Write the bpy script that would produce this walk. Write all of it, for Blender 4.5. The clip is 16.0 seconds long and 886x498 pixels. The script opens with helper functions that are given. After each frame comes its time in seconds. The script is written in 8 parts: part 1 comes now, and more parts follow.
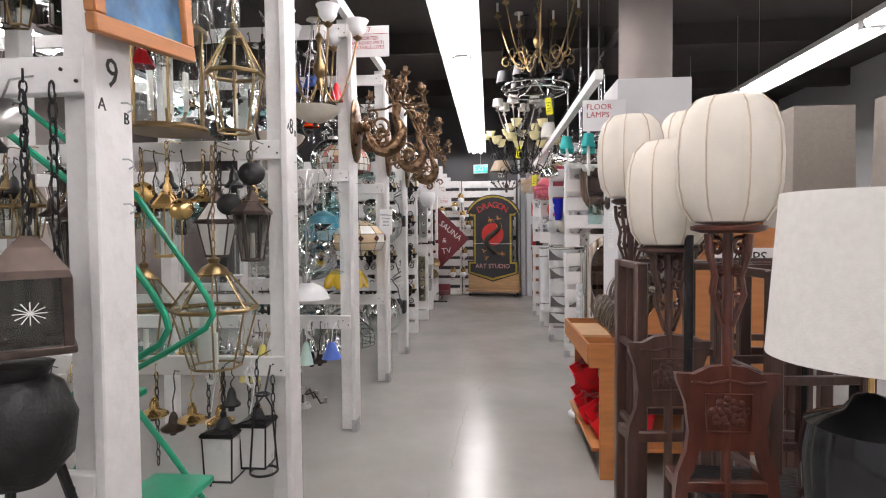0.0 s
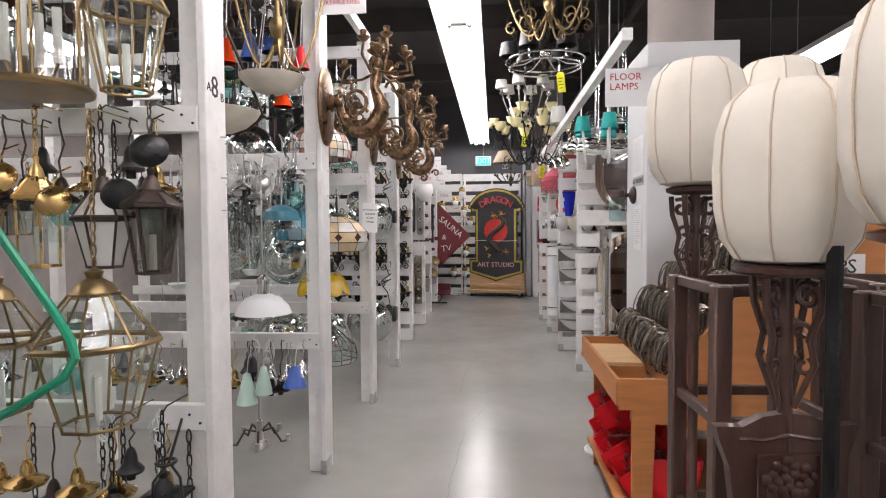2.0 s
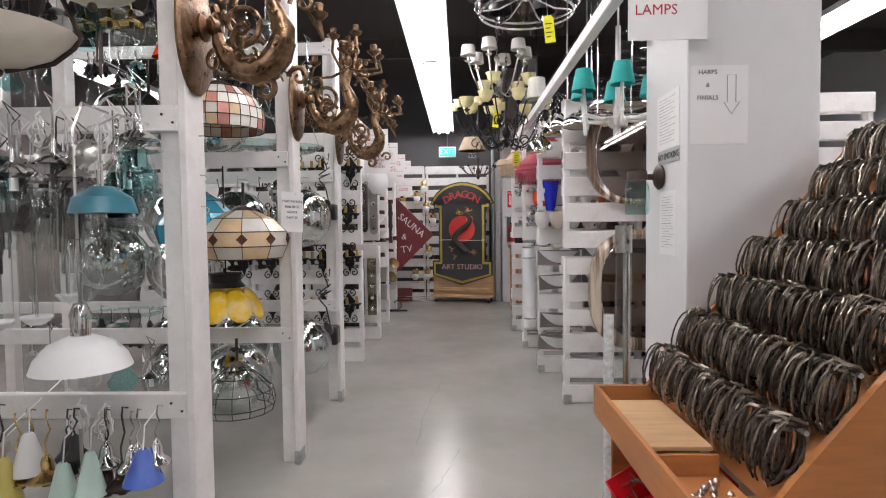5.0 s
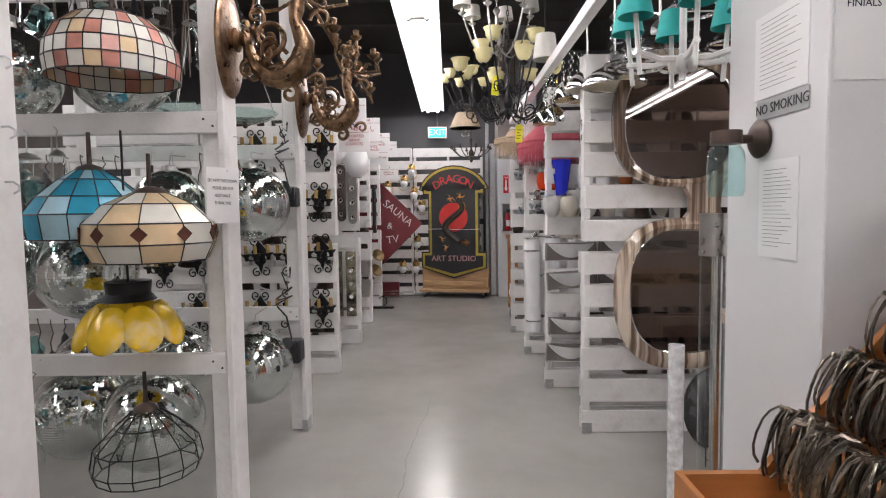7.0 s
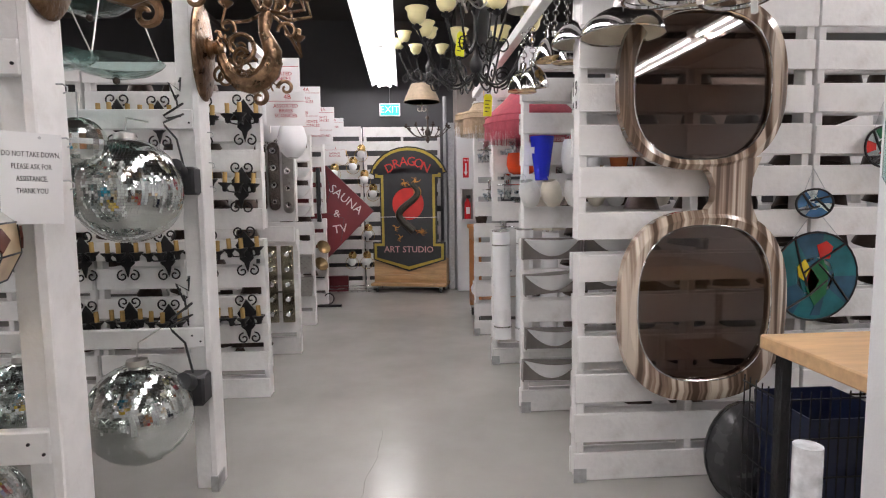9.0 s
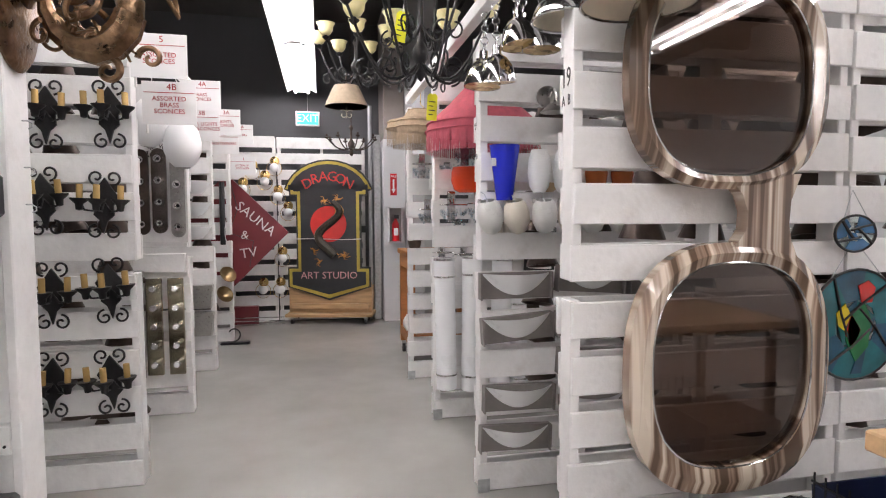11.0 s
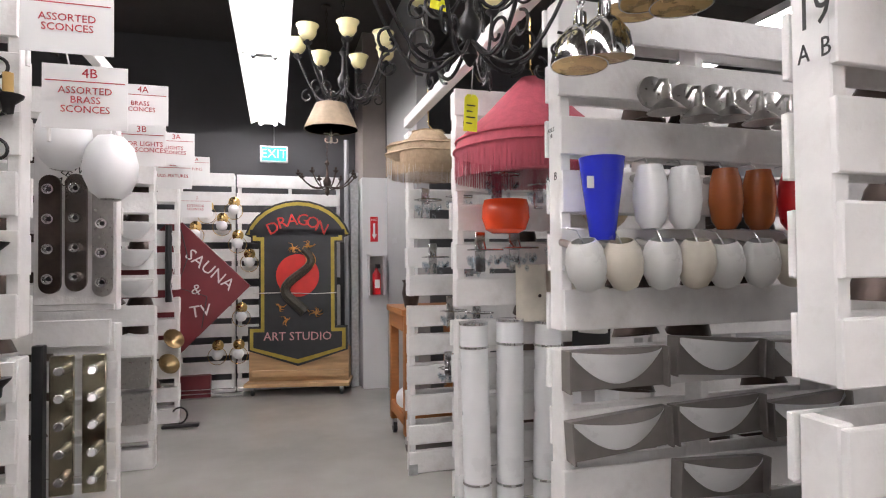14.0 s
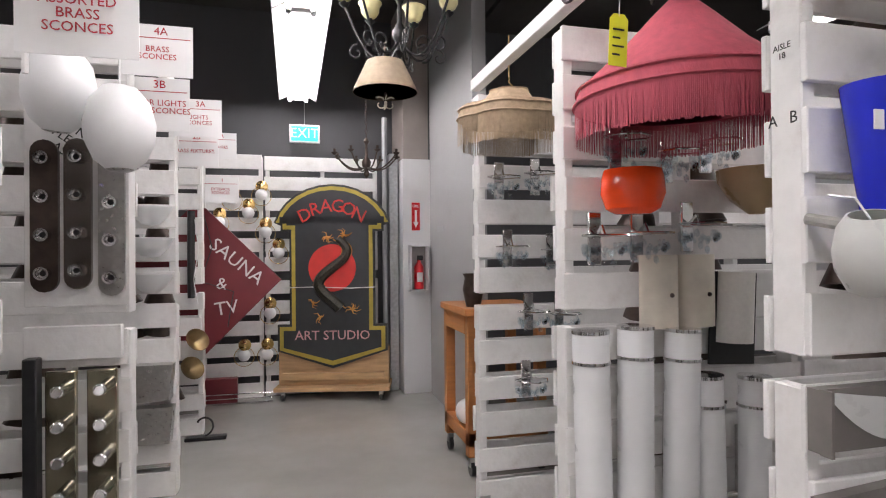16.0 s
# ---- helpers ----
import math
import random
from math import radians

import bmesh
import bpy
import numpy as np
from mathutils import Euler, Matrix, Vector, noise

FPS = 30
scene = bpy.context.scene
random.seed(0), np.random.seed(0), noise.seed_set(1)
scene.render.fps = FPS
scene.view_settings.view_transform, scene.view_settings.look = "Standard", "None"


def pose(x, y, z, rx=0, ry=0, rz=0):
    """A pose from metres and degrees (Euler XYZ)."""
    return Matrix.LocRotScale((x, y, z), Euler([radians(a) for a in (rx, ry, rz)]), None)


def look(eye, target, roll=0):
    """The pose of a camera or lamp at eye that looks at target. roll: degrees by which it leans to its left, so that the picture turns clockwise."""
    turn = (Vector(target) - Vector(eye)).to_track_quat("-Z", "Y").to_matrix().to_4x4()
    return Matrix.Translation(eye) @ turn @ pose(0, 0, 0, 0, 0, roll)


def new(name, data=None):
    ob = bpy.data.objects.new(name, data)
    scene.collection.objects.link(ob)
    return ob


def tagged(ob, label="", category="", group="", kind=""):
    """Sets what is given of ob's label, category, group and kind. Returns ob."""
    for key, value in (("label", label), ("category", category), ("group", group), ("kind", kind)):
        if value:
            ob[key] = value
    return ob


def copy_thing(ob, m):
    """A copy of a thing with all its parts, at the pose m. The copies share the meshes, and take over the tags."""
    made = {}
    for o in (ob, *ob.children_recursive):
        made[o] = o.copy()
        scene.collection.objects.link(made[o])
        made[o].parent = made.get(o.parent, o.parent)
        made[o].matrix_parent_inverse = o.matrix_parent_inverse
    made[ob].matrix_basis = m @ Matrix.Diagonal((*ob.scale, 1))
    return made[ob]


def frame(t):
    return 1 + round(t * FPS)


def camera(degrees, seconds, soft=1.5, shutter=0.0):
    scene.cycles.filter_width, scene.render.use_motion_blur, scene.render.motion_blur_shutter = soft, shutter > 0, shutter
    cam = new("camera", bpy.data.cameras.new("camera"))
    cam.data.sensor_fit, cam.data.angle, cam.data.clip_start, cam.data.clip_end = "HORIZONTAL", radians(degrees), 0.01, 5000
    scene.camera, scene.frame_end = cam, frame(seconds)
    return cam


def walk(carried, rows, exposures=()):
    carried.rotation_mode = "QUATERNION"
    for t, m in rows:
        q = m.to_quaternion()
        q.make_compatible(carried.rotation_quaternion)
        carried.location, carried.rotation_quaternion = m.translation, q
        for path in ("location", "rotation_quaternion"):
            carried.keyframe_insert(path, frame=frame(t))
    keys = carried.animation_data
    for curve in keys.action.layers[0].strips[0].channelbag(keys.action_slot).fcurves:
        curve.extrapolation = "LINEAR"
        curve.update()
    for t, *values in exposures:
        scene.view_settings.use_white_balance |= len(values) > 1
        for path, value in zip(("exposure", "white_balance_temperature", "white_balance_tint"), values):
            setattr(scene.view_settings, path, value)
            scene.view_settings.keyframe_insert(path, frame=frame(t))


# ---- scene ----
cam = camera(75.5, 16.0, soft=1.1)
PATH = [
    (0, (0.073, 0.535, 1.474), (-0.091, 2.527, 1.406), -0.5),
    (0.5, (0.083, 0.736, 1.477), (-0.139, 2.722, 1.393), -0.4),
    (1, (0.073, 0.926, 1.476), (-0.138, 2.913, 1.394), -0.5),
    (1.5, (0.078, 1.13, 1.476), (-0.091, 3.122, 1.397), -0.3),
    (2, (0.094, 1.322, 1.492), (-0.084, 3.312, 1.407), -0.4),
    (2.5, (0.083, 1.51, 1.48), (-0.111, 3.499, 1.399), -0.4),
    (3, (0.055, 1.705, 1.485), (-0.148, 3.693, 1.399), -0.4),
    (3.5, (0.048, 1.906, 1.471), (-0.064, 3.901, 1.398), -0.4),
    (4, (0.051, 2.134, 1.493), (-0.019, 4.13, 1.404), -0.3),
    (4.2, (0.059, 2.211, 1.489), (-0.012, 4.208, 1.405), -0.5),
    (6.5, (0.092, 3.226, 1.471), (0.058, 5.222, 1.349), -0.7),
    (7, (0.064, 3.463, 1.474), (0.04, 5.458, 1.34), -0.8),
    (7.5, (0.074, 3.682, 1.467), (0.081, 5.677, 1.315), -0.8),
    (8, (0.104, 3.905, 1.476), (0.153, 5.897, 1.308), -0.7),
    (8.5, (0.099, 4.123, 1.478), (0.186, 6.113, 1.303), -0.8),
    (9, (0.059, 4.353, 1.498), (0.194, 6.339, 1.308), -0.7),
    (9.5, (0.044, 4.571, 1.48), (0.309, 6.545, 1.307), -0.4),
    (9.7, (0.046, 4.66, 1.489), (0.341, 6.631, 1.328), -0.3),
    (12, (0.019, 5.559, 1.525), (0.491, 7.501, 1.441), -0.4),
    (12.5, (0.034, 5.72, 1.516), (0.523, 7.659, 1.476), -0.5),
    (13, (0.009, 5.914, 1.535), (0.504, 7.851, 1.505), -0.4),
    (13.5, (-0.046, 6.097, 1.533), (0.496, 8.022, 1.561), -0.4),
    (14, (-0.113, 6.314, 1.515), (0.448, 8.233, 1.556), -0.5),
    (14.5, (-0.176, 6.51, 1.512), (0.311, 8.449, 1.542), -0.4),
    (15, (-0.256, 6.724, 1.513), (0.179, 8.676, 1.522), -0.5),
    (15.5, (-0.3, 6.887, 1.511), (0.169, 8.831, 1.527), -0.6),
    (16, (-0.269, 7.087, 1.507), (0.24, 9.021, 1.52), -0.5),
]
walk(cam, [(t, look(eye, target, roll)) for t, eye, target, roll in PATH],
     exposures=[(0.0, -0.17), (2.0, -0.16), (4.0, -0.18), (6.5, -0.23), (8.0, -0.2), (9.5, -0.1), (12.0, 0.2), (13.0, 0.2), (14.5, 0.02), (16.0, 0.0)])

# ---- world and light ----
world = bpy.data.worlds.new("world")
scene.world = world
world.use_nodes = True
world.node_tree.nodes["Background"].inputs[0].default_value = (0.55, 0.6, 0.7, 1)
world.node_tree.nodes["Background"].inputs[1].default_value = 0.05
TUBE_POWER = 40.0

# ---- materials ----


def mat(name, color, rough=0.5, metal=0.0, var=0.12, scale=6.0, bump=0.0, bump_scale=40.0, dirt=None, dirt_amount=0.35,
        dirt_scale=3.0, rnd=0.0, stretch=(1, 1, 1), rough_var=0.1, sub=0.0, coat=0.0):
    """Painted, wooden, metal or cloth surface: base colour with fine grain, patches of wear and relief."""
    m = bpy.data.materials.new(name)
    m.use_nodes = True
    nt = m.node_tree
    n, l = nt.nodes, nt.links
    b = n["Principled BSDF"]
    b.inputs["Metallic"].default_value = metal
    b.inputs["Coat Weight"].default_value = coat
    tc = n.new("ShaderNodeTexCoord")
    mp = n.new("ShaderNodeMapping")
    mp.inputs["Scale"].default_value = stretch
    l.new(tc.outputs["Object"], mp.inputs["Vector"])
    fine = n.new("ShaderNodeTexNoise")
    fine.inputs["Scale"].default_value = scale
    fine.inputs["Detail"].default_value = 6
    l.new(mp.outputs[0], fine.inputs["Vector"])
    hsv = n.new("ShaderNodeHueSaturation")
    hsv.inputs["Color"].default_value = (*color, 1)
    rng = n.new("ShaderNodeMapRange")
    rng.inputs["From Min"].default_value, rng.inputs["From Max"].default_value = 0.3, 0.7
    rng.inputs["To Min"].default_value, rng.inputs["To Max"].default_value = 1 - var, 1 + var
    l.new(fine.outputs[0], rng.inputs["Value"])
    val = rng.outputs[0]
    if rnd:
        oi = n.new("ShaderNodeObjectInfo")
        r2 = n.new("ShaderNodeMapRange")
        r2.inputs["To Min"].default_value, r2.inputs["To Max"].default_value = 1 - rnd, 1 + rnd
        l.new(oi.outputs["Random"], r2.inputs["Value"])
        mul = n.new("ShaderNodeMath")
        mul.operation = "MULTIPLY"
        l.new(val, mul.inputs[0])
        l.new(r2.outputs[0], mul.inputs[1])
        val = mul.outputs[0]
    l.new(val, hsv.inputs["Value"])
    col = hsv.outputs[0]
    if dirt:
        big = n.new("ShaderNodeTexNoise")
        big.inputs["Scale"].default_value = dirt_scale
        big.inputs["Detail"].default_value = 8
        big.inputs["Roughness"].default_value = 0.65
        l.new(mp.outputs[0], big.inputs["Vector"])
        rr = n.new("ShaderNodeMapRange")
        rr.inputs["From Min"].default_value, rr.inputs["From Max"].default_value = 0.52, 0.75
        rr.inputs["To Max"].default_value = dirt_amount
        l.new(big.outputs[0], rr.inputs["Value"])
        mx = n.new("ShaderNodeMix")
        mx.data_type = "RGBA"
        l.new(rr.outputs[0], mx.inputs["Factor"])
        l.new(col, mx.inputs["A"])
        mx.inputs["B"].default_value = (*dirt, 1)
        col = mx.outputs["Result"]
    l.new(col, b.inputs["Base Color"])
    rg = n.new("ShaderNodeMapRange")
    rg.inputs["To Min"].default_value, rg.inputs["To Max"].default_value = max(0.02, rough - rough_var), min(1, rough + rough_var)
    l.new(fine.outputs[0], rg.inputs["Value"])
    l.new(rg.outputs[0], b.inputs["Roughness"])
    if sub:
        b.inputs["Subsurface Weight"].default_value = sub
        b.inputs["Subsurface Radius"].default_value = (0.05, 0.04, 0.03)
    if bump:
        bn = n.new("ShaderNodeTexNoise")
        bn.inputs["Scale"].default_value = bump_scale
        bn.inputs["Detail"].default_value = 5
        l.new(mp.outputs[0], bn.inputs["Vector"])
        bp = n.new("ShaderNodeBump")
        bp.inputs["Strength"].default_value = bump
        bp.inputs["Distance"].default_value = 0.01
        l.new(bn.outputs[0], bp.inputs["Height"])
        l.new(bp.outputs[0], b.inputs["Normal"])
    return m


def glass_mat(name, tint=(0.93, 0.97, 0.96), gloss=0.9, rough=0.03, wavy=0.25):
    """Thin clear glass: lets light straight through, with a reflection that grows at grazing angles."""
    m = bpy.data.materials.new(name)
    m.use_nodes = True
    n, l = m.node_tree.nodes, m.node_tree.links
    n.remove(n["Principled BSDF"])
    tr = n.new("ShaderNodeBsdfTransparent")
    tr.inputs[0].default_value = (*tint, 1)
    gl = n.new("ShaderNodeBsdfGlossy")
    gl.inputs["Roughness"].default_value = rough
    gl.inputs["Color"].default_value = (gloss, gloss, gloss, 1)
    lw = n.new("ShaderNodeLayerWeight")
    lw.inputs["Blend"].default_value = 0.5
    pw = n.new("ShaderNodeMath")
    pw.operation = "POWER"
    pw.inputs[1].default_value = 4.0
    l.new(lw.outputs["Facing"], pw.inputs[0])
    fr = n.new("ShaderNodeMath")
    fr.operation = "MULTIPLY_ADD"
    fr.inputs[1].default_value, fr.inputs[2].default_value = 0.88, 0.055
    l.new(pw.outputs[0], fr.inputs[0])
    nz = n.new("ShaderNodeTexNoise")
    nz.inputs["Scale"].default_value = 18
    bp = n.new("ShaderNodeBump")
    bp.inputs["Strength"].default_value = wavy
    bp.inputs["Distance"].default_value = 0.01
    tc = n.new("ShaderNodeTexCoord")
    l.new(tc.outputs["Object"], nz.inputs["Vector"])
    l.new(nz.outputs[0], bp.inputs["Height"])
    l.new(bp.outputs[0], gl.inputs["Normal"])
    l.new(bp.outputs[0], lw.inputs["Normal"])
    mx = n.new("ShaderNodeMixShader")
    l.new(fr.outputs[0], mx.inputs[0])
    l.new(tr.outputs[0], mx.inputs[1])
    l.new(gl.outputs[0], mx.inputs[2])
    l.new(mx.outputs[0], n["Material Output"].inputs[0])
    return m


def glow_mat(name, color, strength):
    m = bpy.data.materials.new(name)
    m.use_nodes = True
    b = m.node_tree.nodes["Principled BSDF"]
    b.inputs["Base Color"].default_value = (*color, 1)
    b.inputs["Emission Color"].default_value = (*color, 1)
    b.inputs["Emission Strength"].default_value = strength
    return m


def concrete_floor():
    """Sealed concrete: cloudy grey with soft stains and a low sheen."""
    m = bpy.data.materials.new("polished_concrete")
    m.use_nodes = True
    n, l = m.node_tree.nodes, m.node_tree.links
    b = n["Principled BSDF"]
    tc = n.new("ShaderNodeTexCoord")
    sep = n.new("ShaderNodeMapping")
    sep.inputs["Location"].default_value = (3.7, 1.3, 5.45)
    l.new(tc.outputs["Object"], sep.inputs["Vector"])
    cloud = n.new("ShaderNodeTexNoise")
    cloud.inputs["Scale"].default_value, cloud.inputs["Detail"].default_value = 1.1, 5
    fine = n.new("ShaderNodeTexNoise")
    fine.inputs["Scale"].default_value, fine.inputs["Detail"].default_value = 6.0, 2
    for t in (cloud, fine):
        l.new(sep.outputs[0], t.inputs["Vector"])
    mx = n.new("ShaderNodeMix")
    mx.data_type = "RGBA"
    mx.inputs["A"].default_value, mx.inputs["B"].default_value = (0.25, 0.24, 0.226, 1), (0.45, 0.434, 0.41, 1)
    l.new(cloud.outputs[0], mx.inputs["Factor"])
    mx2 = n.new("ShaderNodeMix")
    mx2.data_type = "RGBA"
    mx2.blend_type = "MULTIPLY"
    mx2.inputs["Factor"].default_value = 0.12
    l.new(mx.outputs["Result"], mx2.inputs["A"])
    l.new(fine.outputs[0], mx2.inputs["B"])
    l.new(mx2.outputs["Result"], b.inputs["Base Color"])
    rg = n.new("ShaderNodeMapRange")
    rg.inputs["To Min"].default_value, rg.inputs["To Max"].default_value = 0.16, 0.3
    l.new(cloud.outputs[0], rg.inputs["Value"])
    l.new(rg.outputs[0], b.inputs["Roughness"])
    return m


FLOOR = concrete_floor()
WHITE = mat("white_painted_wood", (0.84, 0.83, 0.82), 0.5, var=0.05, scale=14, bump=0.25, bump_scale=30, stretch=(1, 1, 1),
            dirt=(0.42, 0.38, 0.34), dirt_amount=0.4, dirt_scale=7, rnd=0.05)
WHITEWALL = mat("white_wall_paint", (0.72, 0.72, 0.73), 0.6, var=0.03, scale=3, bump=0.08, bump_scale=120, dirt=(0.5, 0.49, 0.48), dirt_amount=0.2)
LIGHTGREY = mat("light_grey_wall_paint", (0.4, 0.4, 0.405), 0.65, var=0.04, scale=3, bump=0.1, bump_scale=100, dirt=(0.28, 0.27, 0.265), dirt_amount=0.3)
GREYWALL = mat("dark_grey_wall_paint", (0.095, 0.095, 0.102), 0.7, var=0.06, scale=2, bump=0.1, bump_scale=90)
CEIL = mat("taupe_ceiling_boards", (0.072, 0.063, 0.06), 0.85, var=0.15, scale=1.5, bump=0.2, bump_scale=20, dirt=(0.1, 0.09, 0.085))
BROWNCOL = mat("grey_brown_concrete", (0.33, 0.29, 0.27), 0.8, var=0.12, scale=3, bump=0.2, bump_scale=50)
STEEL = mat("galvanised_steel", (0.55, 0.56, 0.57), 0.35, 1.0, var=0.15, scale=30)
CHROME = mat("chrome", (0.72, 0.72, 0.72), 0.12, 1.0, var=0.06, scale=20, rough_var=0.06)
NICKEL = mat("brushed_nickel", (0.5, 0.49, 0.47), 0.3, 1.0, var=0.1, scale=40)
BRASS = mat("aged_brass", (0.62, 0.42, 0.17), 0.28, 1.0, var=0.2, scale=14, dirt=(0.2, 0.13, 0.06), dirt_amount=0.5)
BRONZE = mat("antique_bronze", (0.215, 0.135, 0.08), 0.3, 1.0, var=0.5, scale=22, dirt=(0.035, 0.022, 0.016), dirt_amount=0.9, dirt_scale=20, bump=0.5, bump_scale=45)
IRON = mat("black_wrought_iron", (0.022, 0.021, 0.022), 0.45, 0.6, var=0.3, scale=20, bump=0.3, bump_scale=60)
DARKBR = mat("dark_bronze_metal", (0.07, 0.05, 0.042), 0.42, 0.7, var=0.3, scale=18)
BLACKP = mat("black_plastic", (0.018, 0.018, 0.02), 0.4, var=0.2, scale=20)
ROSEWOOD = mat("red_rosewood", (0.085, 0.022, 0.013), 0.32, var=0.3, scale=7, stretch=(6, 6, 0.8), coat=0.3, bump=0.1, bump_scale=30)
DARKWOOD = mat("dark_walnut_wood", (0.058, 0.026, 0.019), 0.42, var=0.3, scale=7, stretch=(6, 6, 0.8), coat=0.1, bump=0.1, bump_scale=30)
OAK = mat("orange_stained_wood", (0.40, 0.155, 0.045), 0.5, var=0.14, scale=5, stretch=(1, 1, 8), bump=0.1, bump_scale=40)
PLY = mat("light_plywood", (0.56, 0.36, 0.19), 0.55, var=0.14, scale=4, stretch=(1, 8, 8))
LINEN = mat("white_linen_shade", (0.8, 0.78, 0.74), 0.85, var=0.04, scale=60, bump=0.1, bump_scale=200)
IVORY = mat("ivory_silk_lantern", (0.80, 0.745, 0.655), 0.7, var=0.05, scale=10, bump=0.12, bump_scale=25, dirt=(0.6, 0.5, 0.38), dirt_amount=0.25, dirt_scale=4)
TAUPE = mat("taupe_cloth_shade", (0.30, 0.265, 0.235), 0.9, var=0.06, scale=60, bump=0.15, bump_scale=200)
FROST = mat("frosted_white_glass", (0.9, 0.91, 0.92), 0.3, var=0.03, scale=6)
OPAL = mat("opal_glass", (0.7, 0.7, 0.68), 0.3, var=0.08, scale=8)
CREAM = mat("cream_alabaster_glass", (0.66, 0.61, 0.52), 0.35, var=0.15, scale=7)
AMBERG = mat("yellow_scavo_glass", (0.80, 0.73, 0.40), 0.35, var=0.12, scale=9)
TEAL = mat("teal_fabric_shade", (0.01, 0.30, 0.28), 0.7, var=0.08, scale=40)
REDP = mat("red_plastic", (0.62, 0.012, 0.02), 0.3, var=0.08, scale=8)
ORANGE = mat("orange_red_glass", (0.85, 0.07, 0.012), 0.15, var=0.08, scale=5)
AMBER = mat("brown_amber_glass", (0.30, 0.08, 0.02), 0.2, var=0.2, scale=6)
BLUE = mat("cobalt_blue_glass", (0.012, 0.02, 0.42), 0.25, var=0.08, scale=5)
PINK = mat("dusty_rose_cloth", (0.46, 0.085, 0.12), 0.85, var=0.14, scale=30, stretch=(1, 1, 0.3), bump=0.2, bump_scale=120)
BEIGE = mat("beige_fringe_cloth", (0.4, 0.3, 0.2), 0.85, var=0.15, scale=40, bump=0.2, bump_scale=120)
GREEN = mat("green_painted_steel", (0.005, 0.25, 0.13), 0.35, var=0.12, scale=15)
PAPER = mat("white_sign_card", (0.82, 0.82, 0.82), 0.6, var=0.02, scale=4)
REDINK = mat("red_lettering", (0.45, 0.03, 0.05), 0.6, var=0.08)
BLACKINK = mat("black_lettering", (0.02, 0.02, 0.02), 0.6, var=0.1)
YELLOW = mat("yellow_price_tag", (0.85, 0.82, 0.03), 0.6, var=0.04)
WIRE = mat("steel_wire", (0.21, 0.185, 0.155), 0.3, 1.0, var=0.3, scale=60, rnd=0.55)
MAROON = mat("maroon_sign_paint", (0.16, 0.018, 0.025), 0.45, var=0.1, scale=5)
GOLD = mat("yellow_gold_paint", (0.44, 0.33, 0.05), 0.5, var=0.12, scale=12)
SIGNBLACK = mat("charcoal_sign_paint", (0.028, 0.03, 0.034), 0.5, var=0.15, scale=10, bump=0.1)
NEONTUBE = mat("unlit_neon_tube", (0.78, 0.77, 0.75), 0.25, var=0.05)
REDPAINT = mat("red_sign_paint", (0.55, 0.03, 0.025), 0.5, var=0.1, scale=8)
CONDUIT = mat("grey_conduit", (0.42, 0.43, 0.44), 0.45, 0.5, var=0.1)
GLASS = glass_mat("clear_glass", (0.955, 0.975, 0.97), wavy=0.12)
JARGL = glass_mat("aqua_jar_glass", (0.74, 0.9, 0.9), wavy=0.2)
PALEGL = glass_mat("pale_aqua_glass", (0.84, 0.95, 0.93), wavy=0.15)
AQUAGL = glass_mat("aqua_glass", (0.62, 0.86, 0.86))
SMOKEGL = glass_mat("smoked_glass", (0.55, 0.55, 0.52))
LAMPGLOW = glow_mat("fluorescent_tube_glass", (1.0, 0.945, 0.955), TUBE_POWER)
EXITGLOW = glow_mat("exit_sign_glow", (0.02, 0.6, 0.42), 0.6)
FIXWHITE = mat("white_enamel_reflector", (0.88, 0.88, 0.88), 0.35, var=0.02)
DARKLENS = glass_mat("brown_tinted_acrylic", (0.5, 0.43, 0.39), gloss=0.95, rough=0.01, wavy=0.0)

# ---- mesh helpers ----


def link(name, mesh, parent=None, m=None):
    ob = new(name, mesh)
    if parent is not None:
        ob.parent = parent
    if m is not None:
        ob.matrix_basis = m
    return ob


def mesh_of(name, bm, material, smooth=False):
    me = bpy.data.meshes.new(name)
    bm.normal_update()
    bm.to_mesh(me)
    bm.free()
    me.materials.append(material)
    if smooth:
        me.polygons.foreach_set("use_smooth", [True] * len(me.polygons))
        me.set_sharp_from_angle(angle=radians(40))
    return me


def part(name, bm, material, parent=None, label="", m=None, smooth=True):
    ob = link(name, mesh_of(name, bm, material, smooth), parent, m)
    return tagged(ob, label) if label else ob


def thing(name, m, label, category, group="", kind=""):
    ob = new(name)
    ob.empty_display_size = 0.1
    ob.matrix_basis = m
    return tagged(ob, label, category, group, kind)


def B():
    return bmesh.new()


def box(bm, x0, x1, y0, y1, z0, z1, bevel=0.0, m=None):
    g = bmesh.ops.create_cube(bm, size=1.0)["verts"]
    bmesh.ops.scale(bm, vec=(x1 - x0, y1 - y0, z1 - z0), verts=g)
    bmesh.ops.translate(bm, vec=((x0 + x1) / 2, (y0 + y1) / 2, (z0 + z1) / 2), verts=g)
    if m is not None:
        bmesh.ops.transform(bm, matrix=m, verts=g)
    if bevel:
        ed = list({e for v in g for e in v.link_edges})
        bmesh.ops.bevel(bm, geom=ed, offset=bevel, segments=1, affect="EDGES", profile=0.7)
    return bm


